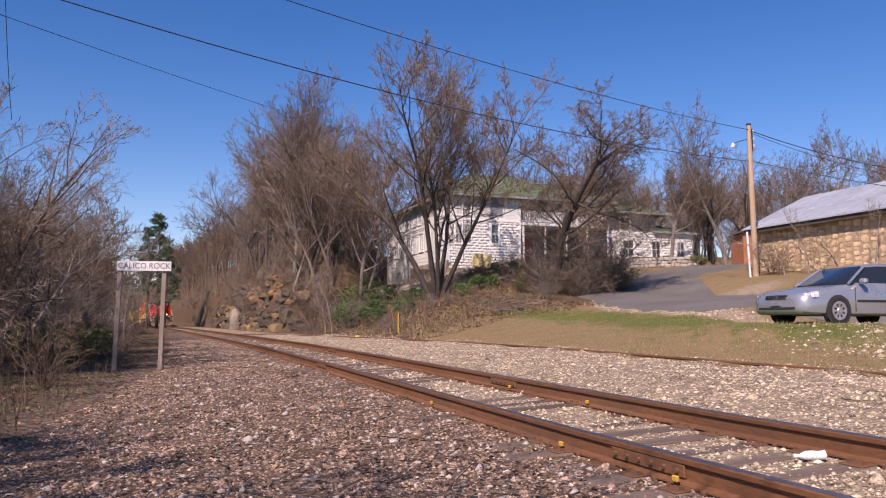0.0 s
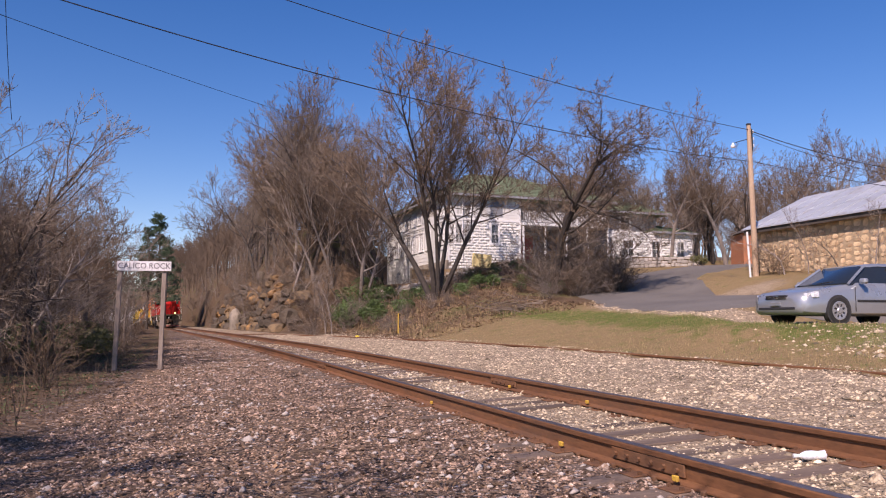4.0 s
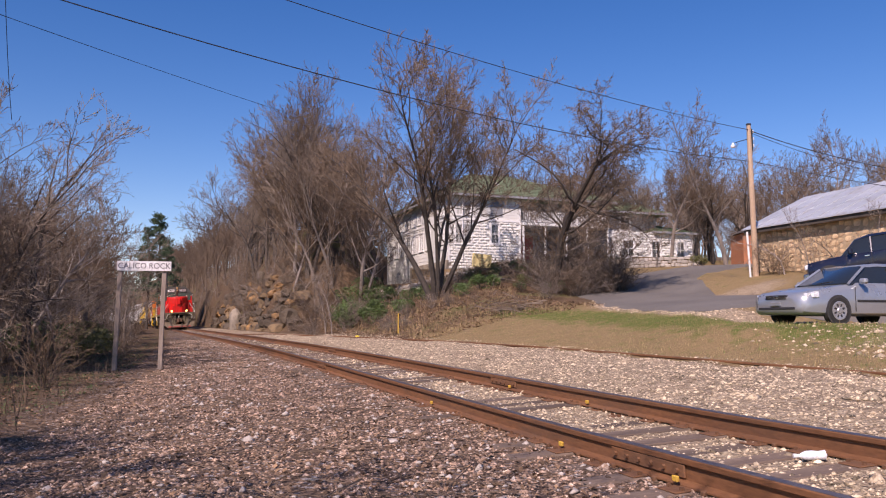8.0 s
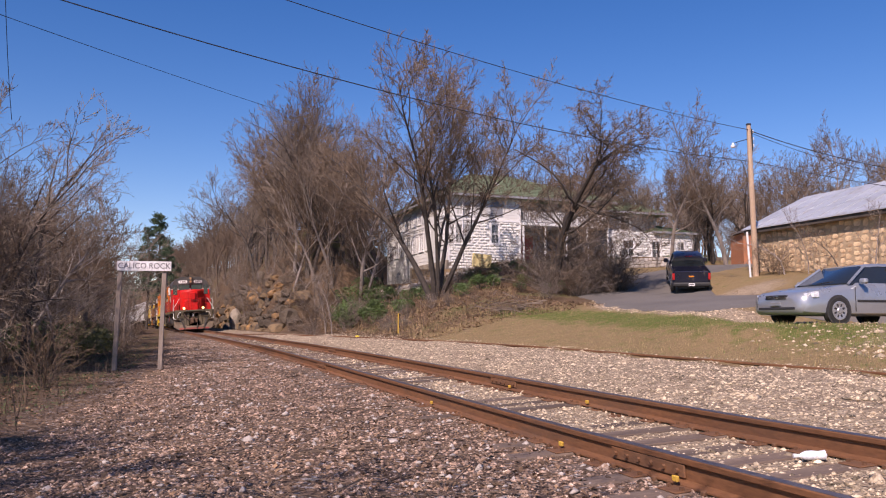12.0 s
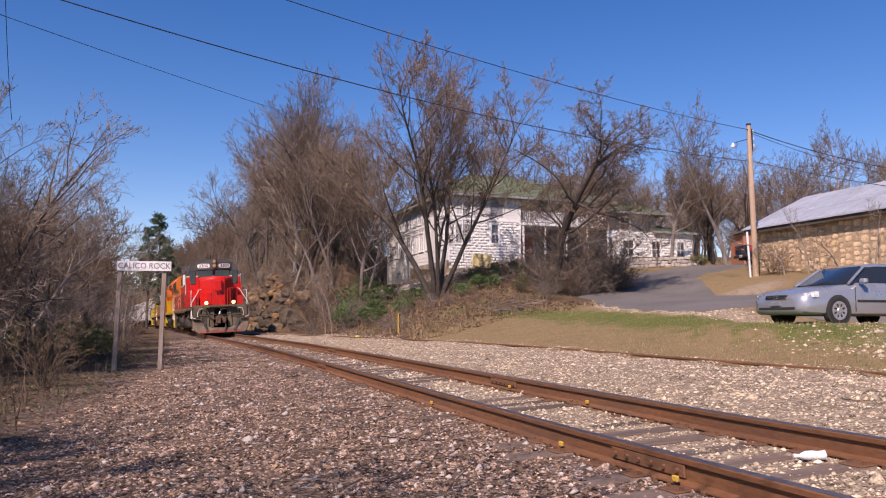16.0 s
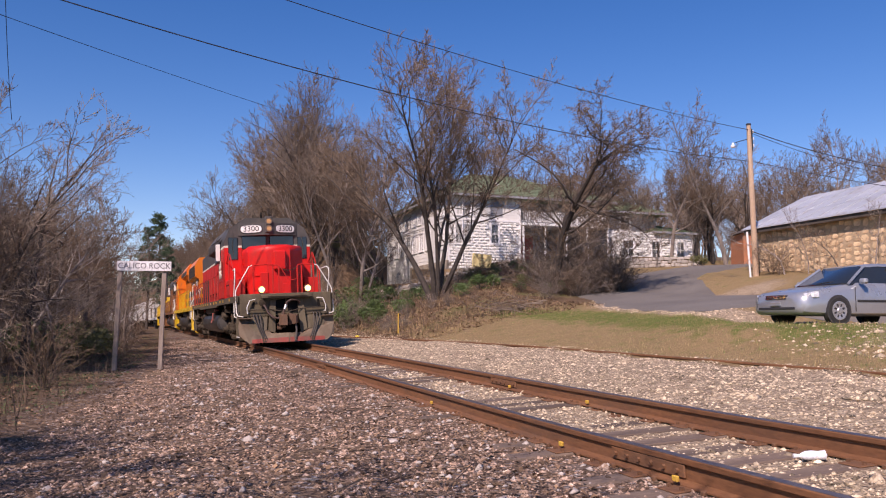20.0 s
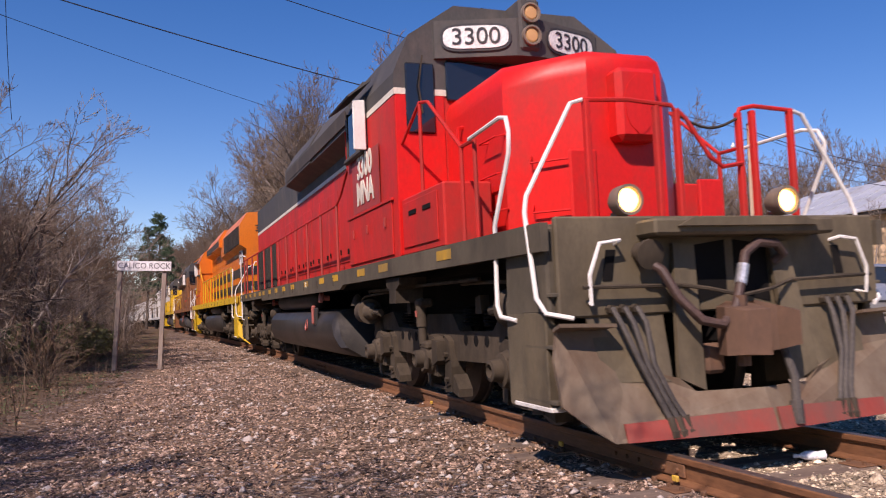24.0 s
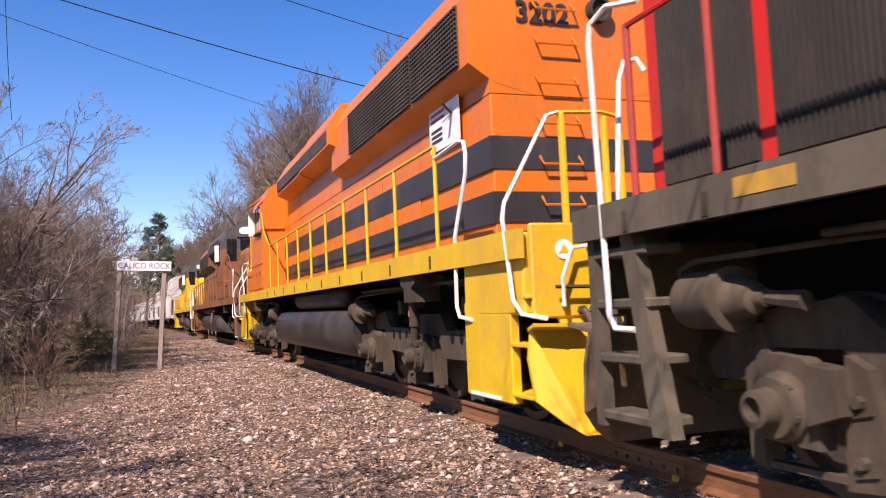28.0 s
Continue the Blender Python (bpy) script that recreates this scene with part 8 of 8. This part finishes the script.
        # plow or pilot: two wings angled back from the middle, with a turned-out upper lip
        for s in (-1, 1):
            outy, low = e * 10.06, 0.12
            mid = e * (10.34 if e < 0 else 10.16)
            a = [(0.0, mid, 0.4), (0.0, mid + e * 0.12, low), (s * 1.22, outy + e * 0.26, low), (s * 1.36, outy + e * 0.2, 0.22), (s * 1.5, outy + e * 0.08, 0.36), (s * 1.52, outy + e * 0.02, 0.66), (s * 1.48, outy, 0.88), (s * 1.12, outy, 0.88), (s * 0.98, outy + e * 0.05, 0.6), (s * 0.62, outy + e * 0.16, 0.5), (s * 0.5, outy + e * 0.18, 0.4)]
            b = [(p[0], p[1] - e * 0.035, p[2]) for p in a]
            blade = part("plow_blade", Geo().loft([a, b]), L["plow"], t, "scuffed steel plow blade")
            part("plow_lip", Geo().loft([[(s * 1.1, outy - e * 0.02, 0.86), (s * 1.5, outy - e * 0.02, 0.86), (s * 1.54, outy + e * 0.16, 0.9), (s * 1.1, outy + e * 0.16, 0.88)], [(s * 1.1, outy - e * 0.02, 0.885), (s * 1.5, outy - e * 0.02, 0.885), (s * 1.54, outy + e * 0.16, 0.925), (s * 1.1, outy + e * 0.16, 0.905)]]), L["plow"], blade)
            part("plow_edge", Geo().loft([[(s * 0.02, mid + e * 0.135, low), (s * 1.14, outy + e * 0.285, low), (s * 1.14, outy + e * 0.25, low + 0.12), (s * 0.02, mid + e * 0.095, low + 0.15)], [(s * 0.02, mid + e * 0.12, low), (s * 1.14, outy + e * 0.27, low), (s * 1.14, outy + e * 0.235, low + 0.12), (s * 0.02, mid + e * 0.08, low + 0.15)]]), L.get("plow_edge", L["plow"]), t, "worn red lower edge")
            # end sheet: outer panel, sloping web beside the coupler pocket; slot and recess above it as shade-black
            # plates
            web = part("pilot_web", Geo().loft([[(s * 0.34, e * 10.1, 1.44), (s * 0.52, e * 10.1, 1.46), (s * 0.62, e * 10.22, 0.5), (s * 0.4, e * 10.22, 0.4)], [(s * 0.34, e * 10.06, 1.44), (s * 0.52, e * 10.06, 1.46), (s * 0.62, e * 10.18, 0.5), (s * 0.4, e * 10.18, 0.4)]]), L["endplate"], t)
            part("pilot_panel", Geo().loft([[(s * 0.6, e * 10.0, 0.98), (s * 1.24, e * 10.0, 0.98), (s * 1.16, e * 10.12, 0.5), (s * 0.66, e * 10.17, 0.48)], [(s * 0.6, e * 10.03, 0.98), (s * 1.24, e * 10.03, 0.98), (s * 1.16, e * 10.15, 0.5), (s * 0.66, e * 10.2, 0.48)]]), L["endplate"], t)
            if e < 0:
                # Openings are thin plates on the sheet, their inner shade put into the colour
                part("lift_slot", Geo().prism([(s * 1.02, 1.2), (s * 1.1, 1.2), (s * 1.06, 1.42), (s * 0.98, 1.42)], e * 10.066, e * 10.058), M_BLACK_AND_SHADE, end, "black plate standing in for a shaded slot in the end sheet")
                part("pocket_recess", Geo().prism([(s * 0.04, 1.08), (s * 0.36, 1.0), (s * 0.34, 1.44), (s * 0.04, 1.48)], e * 10.066, e * 10.058), M_BLACK_AND_SHADE, end, "black plate standing in for the shaded opening over the coupler")
        part("platform_apron", Geo().prism([(-0.62, 1.56), (0.62, 1.56), (0.5, 1.62), (-0.5, 1.62)], min(e * 10.0, e * 10.34), max(e * 10.0, e * 10.34)), L["endplate"], t)
        cp = part("coupler", Geo().box(-0.14, 0.14, min(e * 9.6, e * 10.2), max(e * 9.6, e * 10.2), 0.7, 0.94, 0.03), M_BLACK_AND_SHADE, t)
        part("knuckle", Geo().loft([[(-0.26, e * 10.2, 0.64), (-0.1, e * 10.12, 0.62), (-0.02, e * 10.3, 0.62), (-0.06, e * 10.52, 0.64), (-0.22, e * 10.46, 0.65), (-0.3, e * 10.34, 0.64)], [(-0.26, e * 10.2, 0.98), (-0.1, e * 10.12, 1.02), (-0.02, e * 10.3, 1.0), (-0.06, e * 10.52, 0.96), (-0.22, e * 10.46, 0.95), (-0.3, e * 10.34, 0.98)]]), M_RUSTIRON, cp, "rusty coupler knuckle")
        part("guard_arm", Geo().loft([[(0.02, e * 10.14, 0.64), (0.26, e * 10.14, 0.66), (0.3, e * 10.4, 0.7), (0.22, e * 10.5, 0.7), (0.14, e * 10.36, 0.66), (0.02, e * 10.28, 0.64)], [(0.02, e * 10.14, 1.0), (0.26, e * 10.14, 0.98), (0.3, e * 10.4, 0.94), (0.22, e * 10.5, 0.93), (0.14, e * 10.36, 0.98), (0.02, e * 10.28, 1.02)]]), M_RUSTIRON, cp, "rusty coupler guard arm")
        part("coupler_pin", Geo().cyl((-0.14, e * 10.32, 0.56), (-0.14, e * 10.32, 1.06), 0.045, 8), M_RUSTIRON, cp)
        part("coupler_carrier", Geo().box(-0.34, -0.16, min(e * 10.04, e * 10.16), max(e * 10.04, e * 10.16), 0.5, 0.72, 0.03), M_RUSTIRON, cp)
        part("train_line_hose", Geo().tube([(0.2, e * 10.1, 0.76), (0.24, e * 10.28, 0.7), (0.24, e * 10.38, 0.46), (0.2, e * 10.42, 0.24)], 0.032, 8).cyl((0.2, e * 10.42, 0.3), (0.19, e * 10.44, 0.14), 0.045, 8), M_RUBBER, t, smooth=True)
        part("cut_lever", Geo().tube([(-1.3, e * 10.14, 1.16), (-0.5, e * 10.14, 1.15), (-0.35, e * 10.24, 1.12), (-0.1, e * 10.3, 1.06), (0.2, e * 10.26, 1.1), (0.5, e * 10.14, 1.16), (1.3, e * 10.14, 1.18)], 0.015, 6), M_UNDER, t)
        if e < 0 or det:
            cable = part("multiple_unit_cable", Geo().tube([(-0.76, e * 10.14, 1.32), (-0.7, e * 10.2, 1.26), (-0.62, e * 10.27, 1.06), (-0.48, e * 10.32, 0.9), (-0.32, e * 10.34, 0.86), (-0.18, e * 10.32, 0.98), (-0.08, e * 10.28, 1.2), (-0.02, e * 10.26, 1.36), (0.12, e * 10.24, 1.44), (0.3, e * 10.22, 1.43), (0.4, e * 10.18, 1.36), (0.36, e * 10.12, 1.3)], 0.036, 9), M_HOSE, t, "brown jumper cable", smooth=True)
            part("cable_collar", Geo().cyl((-0.1, e * 10.285, 1.14), (-0.05, e * 10.27, 1.28), 0.044, 10), M_STEELBAND, cable, "bright steel cable collar")
            part("cable_socket", Geo().lathe((-0.78, e * 10.05, 1.4), (0, e, -0.2), [(0, 0.07), (0.1, 0.08), (0.12, 0.11), (0.15, 0.11), (0.16, 0.05)], 14), M_UNDER, t, smooth=True)
    # walkway rails
    ys_l = L.get("posts", [-3.3, -2.08, -0.85, 0.35, 1.5, 2.6, 3.72, 5.02, 6.27, 7.5, 8.75, 9.45])
    for s in (-1, 1):
        rail_run(t, L["post"], L["rail"], s * 1.47, ys_l, 1.62, 2.62)
        rail_run(t, L["rail"], L["rail"], s * 1.42, [-8.62, -8.3], 1.62, 2.5)
        part("handrail", Geo().tube([(s * 1.42, -8.3, 2.5), (s * 1.44, -7.5, 3.12), (s * 1.46, -7.3, 3.16), (s * 1.46, -6.66, 2.86)], 0.018, 6), L["rail"], t)
        part("handrail_post", Geo().tube([(s * 1.46, -7.3, 3.16), (s * 1.46, -7.3, 1.66)], 0.02, 7), L["rail"], t)
        part("cab_handrail", Geo().tube([(s * 1.47, ys_l[0], 2.62), (s * 1.47, ys_l[0] - 0.3, 2.72), (s * 1.5, -4.22, 3.0), (s * 1.54, -4.36, 3.5)], 0.018, 6), L["rail"], t)
    # tank and air reservoirs
    q = [(-1.2, 1.08), (-1.38, 1.04), (-1.48, 0.9), (-1.49, 0.68), (-1.42, 0.5), (-1.2, 0.36), (-0.7, 0.28)]
    ring = q + [(-x, z) for x, z in q[::-1]]
    rings = [[(x * 0.94, -3.3 + (z - 0.28) * 0.8, z) for x, z in ring], [(x, -3.2 + (z - 0.28) * 0.8, z) for x, z in ring], [(x, 3.95, z) for x, z in ring], [(x * 0.93, 4.08, 0.3 + (z - 0.28) * 0.95) for x, z in ring]]
    tank = part("fuel_tank", Geo().loft(rings), M_TANK, t, smooth=True)
    part("fuel_gauge", Geo().lathe((-1.47, -0.62, 0.82), (-1, 0, 0.2), [(0, 0.1), (0.03, 0.1), (0.03, 0.082), (0.004, 0.07)], 18), M_ORANGEFLANGE, tank, "round red fuel gauge")
    part("gauge_glass", Geo().lathe((-1.478, -0.62, 0.822), (-1, 0, 0.2), [(0, 0.07), (0.006, 0.02)], 16), M_BLACK_AND_SHADE, tank, "dark gauge glass")
    part("filler_neck", Geo().box(-1.53, -1.46, -1.39, -1.31, 0.84, 1.16, 0.02), M_ORANGEFLANGE, tank, "red fuel filler bracket")
    part("emergency_cutoff", Geo().lathe((-1.3, -1.77, 1.27), (-1, 0, 0.1), [(0, 0.05), (0.1, 0.05), (0.12, 0.09), (0.17, 0.09)], 12), M_ORANGEFLANGE, tank, "red fuel cap")
    part("drain_cap", Geo().lathe((-1.3, 4.13, 1.28), (-1, 0, 0.1), [(0, 0.04), (0.06, 0.04), (0.07, 0.07), (0.12, 0.07)], 12), M_ORANGEFLANGE, tank, "red cap")
    part("filler_plate", Geo().box(-1.5, -1.44, -1.56, -1.26, 0.82, 1.12, 0.02), M_TANK, tank)
    for s in (-1, 1):
        part("air_reservoir", Geo().lathe((s * 1.24, -0.74, 1.27), (0, 1, 0), [(0, 0.04), (0.06, 0.13), (0.14, 0.17), (4.0, 0.17), (4.08, 0.13), (4.15, 0.04)], 20), M_TANK, t, smooth=True)
        part("pipe_run", Geo().tube([(s * 1.3, -8.3, 1.3), (s * 1.3, -4.4, 1.3), (s * 1.1, -3.9, 1.24)], 0.02, 6), M_UNDER, t)
        part("pipe_run", Geo().tube([(s * 1.3, 8.3, 1.3), (s * 1.3, 4.4, 1.3), (s * 1.1, 3.9, 1.24)], 0.02, 6), M_UNDER, t)
        for yv in (-6.26, 7.2):
            part("jack_pad", Geo().prism([(yv - 0.27, 1.4), (yv + 0.27, 1.4), (yv + 0.25, 1.32), (yv + 0.13, 1.27), (yv + 0.15, 1.12), (yv - 0.12, 1.12), (yv - 0.13, 1.27), (yv - 0.25, 1.32)], min(s * 1.2, s * 1.52), max(s * 1.2, s * 1.52), "x"), M_UNDER, t)
        part("bell", Geo().lathe((s * 1.3, -3.7, 1.12), (0, 0, 1), [(0, 0.1), (0.05, 0.085), (0.12, 0.06), (0.16, 0.02)], 12), M_UNDER, t, smooth=True)
    for yv in (-6.63, 6.63):
        add_truck(t, yv, det)
    # long hood end: ladder, lamp, number
    for z in (2.0, 2.4, 2.8, 3.2, 3.6, 3.95):
        part("ladder_rung", Geo().tube([(0.05, he, z + 0.1), (0.05, he + 0.09, z), (0.48, he + 0.09, z), (0.48, he, z + 0.1)], 0.013, 5), L["hood"], t)
    part("rear_lamp", Geo().lathe((-0.25, he, 4.0), (0, 1, 0), [(0, 0.13), (0.1, 0.13), (0.1, 0.1), (0.06, 0.09)], 16), M_UNDER, t, smooth=True)
    if L.get("rear_number"):
        lettering("hood_number", L["rear_number"], 0.3, M_STRIPE, t, Matrix.Translation((0.38, he + 0.016, 3.92)) @ pose(0, 0, 0, 90, 0, 180), bold=0.006)
    return t


lead = make_loco("diesel_locomotive", "red and charcoal six-axle diesel locomotive, lamps lit, grimy running gear", dict(hood=M_RED, top=M_LOCO_GREY, cab=M_RED, nose=M_REDBRIGHT, box=M_RED, sill=M_SILL, stripe=M_CREAM, blister_mat=M_LOCO_GREY, fan=M_LOCO_GREY, endplate=M_ENDGRIME, step=M_SILL, rail=M_RED, post=M_DULLRED, plow=M_PLOW, plow_edge=M_PLOWRED, patches=True, grille_low=True, lit=True, number="3300", deep=True, closed=1, hood_end=9.98))
part("renumbered_patch", Geo().box(-1.5545, -1.5465, -6.0, -4.7, 2.3, 3.0), M_DULLRED, lead, "duller brownish-red painted patch")
lettering("cab_number", "3300", 0.4, M_CREAM, lead, Matrix.Translation((-1.562, -5.36, 2.85)) @ pose(0, 0, 0, 90, 0, -90), bold=0.012, squeeze=0.92)
lettering("cab_mark", "MNA", 0.4, M_CREAM, lead, Matrix.Translation((-1.562, -5.36, 2.52)) @ pose(0, 0, 0, 90, 0, -90), bold=0.012, squeeze=0.92)
part("safety_chain", Geo().tube([(-0.16 + 0.6 * k / 8, -9.76, 2.5 - 0.1 * math.sin(math.pi * k / 8)) for k in range(9)], 0.012, 5), M_UNDER, lead, "sagging safety chain")
part("drop_handrail", Geo().tube([(-0.16, -9.76, 2.54), (-0.08, -9.77, 2.46), (0.1, -9.8, 2.16), (0.22, -9.8, 2.08), (0.44, -9.77, 2.12)], 0.018, 6), M_RED, lead, "red drop-step handrail")
part("drop_step", Geo().box(-0.02, 0.2, -9.8, -9.76, 1.63, 1.98, 0.01), M_REDBRIGHT, lead, "upright red drop step")
lettering("fill_notice", "FUEL\nFILL", 0.05, M_RAILWHITE, lead, Matrix.Translation((-1.567, -1.1, 1.52)) @ pose(0, 0, 0, 90, 0, -90), depth=0.001)
second = make_loco("diesel_locomotive", "orange diesel locomotive with black bands and yellow walkway rails", dict(hood=M_ORANGE, top=M_ORANGE, cab=M_ORANGE, nose=M_ORANGE, box=M_ORANGE, sill=M_YELLOW, blister_mat=M_ORANGE, fan=M_LOCO_GREY, endplate=M_YELLOW, step=M_YELLOW, rail=M_YELLOW, post=M_YELLOW, plow=M_YELLOW, radiator=True, bands=((2.36, 2.68), (1.84, 2.14)), stripe_z=3.1, closed=2, rear_number="3202", hood_end=8.4, step_in=0.5, posts=[-3.5, -2.3, -1.02, 0.27, 1.56, 2.85, 4.14, 5.43, 6.72, 8.1]))
for e_, s_ in ((1, 1),):
    decal = part("warning_decal", Geo().lathe((s_ * 1.18, 10.066, 1.46), (0, 1, 0), [(0, 0.075), (0.003, 0.075), (0.003, 0.01)], 20), M_BOARD, second, "round white decal with yellow triangle")
    part("decal_mark", Geo().prism([(1.135, 1.43), (1.225, 1.43), (1.18, 1.5)], 10.069, 10.072), M_YELLOW, decal)
    end_lamp = part("ditch_light", Geo().lathe((0.7, 10.06, 1.4), (0, 1, 0), [(0, 0.1), (0.1, 0.13), (0.16, 0.125), (0.16, 0.105), (0.12, 0.1)], 18), M_YELLOW, second, smooth=True)
    part("lens", Geo().lathe((0.7, 10.18, 1.4), (0, 1, 0), [(0, 0.104), (0.02, 0.09), (0.03, 0.01)], 16), M_PANEGLASS, end_lamp, smooth=True)
notice = part("safety_notice", Geo().box(1.024, 1.03, 6.75, 7.7, 2.8, 3.33), M_BOARD, second, "white safety notice with unreadable lettering")
for k, (w0, z, m_) in enumerate(((0.2, 2.93, M_ORANGEFLANGE), (0.2, 2.86, M_ORANGEFLANGE), (0.16, 2.74, M_STRIPE), (0.16, 2.68, M_STRIPE), (0.16, 2.62, M_STRIPE))):
    part("notice_line", Geo().box(1.03, 1.033, 6.82, 6.82 + w0 * 2.2, z + 0.272, z + 0.308), m_, notice)
for a in (-1, 1):
    part("notice_emblem", Geo().box(-0.03, 0.03, -0.002, 0.002, -0.14, 0.14).moved(Matrix.Translation((1.032, 7.48, 3.12)) @ pose(0, 0, 0, 45 * a, 0, 90)), M_STRIPE, notice)
third = make_loco("diesel_locomotive", "faded brown-orange diesel locomotive, soot streaked", dict(hood=M_RUSTORANGE, top=M_LOCO_GREY, cab=M_RUSTORANGE, nose=M_RUSTORANGE, box=M_RUSTORANGE, sill=M_RUSTORANGE, blister_mat=M_LOCO_GREY, fan=M_LOCO_GREY, endplate=M_LOCO_GREY, step=M_RUSTORANGE, rail=M_RUSTORANGE, post=M_RUSTORANGE, plow=M_UNDER, radiator=True, detail=False))
fourth = make_loco("diesel_locomotive", "yellow diesel locomotive with grey roof behind the orange units", dict(hood=M_YELLOW, top=M_LOCO_GREY, cab=M_YELLOW, nose=M_YELLOW, box=M_YELLOW, sill=M_YELLOW, blister_mat=M_LOCO_GREY, fan=M_LOCO_GREY, endplate=M_LOCO_GREY, step=M_YELLOW, rail=M_YELLOW, post=M_YELLOW, plow=M_UNDER, radiator=True, detail=False))


def make_hopper():
    t = thing("hopper_car", "pale grey covered hopper freight car with ribbed sides", "freight car", group="train")
    body = [(-1.55, 1.25), (1.55, 1.25), (1.58, 4.3), (1.1, 4.55), (-1.1, 4.55), (-1.58, 4.3)]
    rings = [[(x, -6.2, max(z, 2.6)) for x, z in body], [(x, -4.3, z) for x, z in body], [(x, 4.3, z) for x, z in body], [(x, 6.2, max(z, 2.6)) for x, z in body]]
    part("body", Geo().loft(rings), M_HOPPER, t)
    for s in (-1, 1):
        for k in range(15):
            yv = -6.0 + k * 0.857
            part("side_rib", Geo().box(min(s * 1.57, s * 1.64), max(s * 1.57, s * 1.64), yv - 0.04, yv + 0.04, 1.3 if abs(yv) < 4.4 else 2.5, 4.25), M_HOPPER, t)
        part("side_sill", Geo().box(min(s * 1.5, s * 1.6), max(s * 1.5, s * 1.6), -7.6, 7.6, 1.05, 1.3, 0.02), M_HOPPER, t)
    for yv in (-6.9, 6.9):
        part("end_platform", Geo().box(-1.4, 1.4, yv - 0.7, yv + 0.7, 1.0, 1.15, 0.02), M_BLACK_AND_SHADE, t)
        part("end_ladder", Geo().box(-1.4, -1.34, yv - 0.04, yv + 0.04, 1.1, 4.2).box(-0.9, -0.84, yv - 0.04, yv + 0.04, 1.1, 4.2), M_HOPPER, t)
    for yv in (-3, 0, 3):
        part("discharge_hopper", Geo().loft([[(-1.3, yv - 1.3, 1.25), (1.3, yv - 1.3, 1.25), (1.3, yv + 1.3, 1.25), (-1.3, yv + 1.3, 1.25)], [(-0.5, yv - 0.5, 0.45), (0.5, yv - 0.5, 0.45), (0.5, yv + 0.5, 0.45), (-0.5, yv + 0.5, 0.45)]]), M_HOPPER, t)
    for yv in (-5.9, 5.9):
        g = Geo().prism([(yv - 1.1, 0.6), (yv - 0.7, 0.9), (yv + 0.7, 0.9), (yv + 1.1, 0.6), (yv + 0.6, 0.35), (yv - 0.6, 0.35)], -1.05, -0.92, "x").prism([(yv - 1.1, 0.6), (yv - 0.7, 0.9), (yv + 0.7, 0.9), (yv + 1.1, 0.6), (yv + 0.6, 0.35), (yv - 0.6, 0.35)], 0.92, 1.05, "x").box(-1, 1, yv - 0.25, yv + 0.25, 0.5, 1.05)
        tk = part("truck", g, M_BLACK_AND_SHADE, t)
        for a in (-0.88, 0.88):
            part("wheelset", Geo().lathe((-0.82, yv + a, 0.42), (1, 0, 0), [(0, 0.1), (0.0, 0.42), (0.12, 0.42), (0.12, 0.08), (1.52, 0.08), (1.52, 0.42), (1.64, 0.42), (1.64, 0.1)], 20), M_STEEL, tk)
    return t


hopper = make_hopper()
cars = [hopper] + [copy_thing(hopper, pose(0, 0, 0)) for _ in range(8)]

# order in the train: distance of each vehicle's middle behind the first one's middle, and whether it is turned round
CONSIST = [(lead, 0.0, False, 6.63), (second, 20.98, True, 6.63), (third, 41.96, False, 6.63), (fourth, 62.9, False, 6.63)] + [(c, 82.0 + 16.4 * i, False, 5.9) for i, c in enumerate(cars)]


def lead_middle(t):
    """Place of the first locomotive's middle along the line."""
    d = t - 25.5
    if d > -3:
        return 7.19 - 5.17 * d + 0.0236 * d * d
    return 7.19 + 5.17 * 3 + 0.0236 * 9 + 5.21 * (-3 - d)


def on_rails(yc, half, turned):
    a, b = bed_frame(yc - half), bed_frame(yc + half)
    t = (b.translation - a.translation).normalized()
    up = (a.col[2] + b.col[2]).to_3d().normalized()
    side = t.cross(up).normalized()
    up = side.cross(t)
    m = Matrix((side, t, up)).transposed().to_4x4()
    m.translation = (a.translation + b.translation) / 2
    return m @ pose(0, 0, 0, 0, 0, 180) if turned else m


def drive_train():
    for veh, back, turned, half in CONSIST:
        rows = [(k * 0.5, on_rails(lead_middle(k * 0.5) + back, half, turned)) for k in range(57)]
        walk(veh, rows)
    start = lead_middle(0)
    for wheel, a in WHEELSETS:
        unit = wheel.parent.parent
        way = -1.0 if unit is second else 1.0
        if unit in (third, fourth):
            continue
        rows = []
        for k in range(211):
            tt = k * 4 / 30
            roll = math.degrees((start - lead_middle(tt)) / 0.508)
            rows.append((tt, pose(0, a, 0.508) @ Matrix.Rotation(radians(roll) * way, 4, "X")))
        walk(wheel, rows)

# the prototypes stay out of the scene: only their copies are planted
for tmpl in TEMPLATES:
    for o in (*tmpl.children_recursive, tmpl):
        bpy.data.objects.remove(o)


def motions():
    drive_train()
    drive_pickup()


motions()
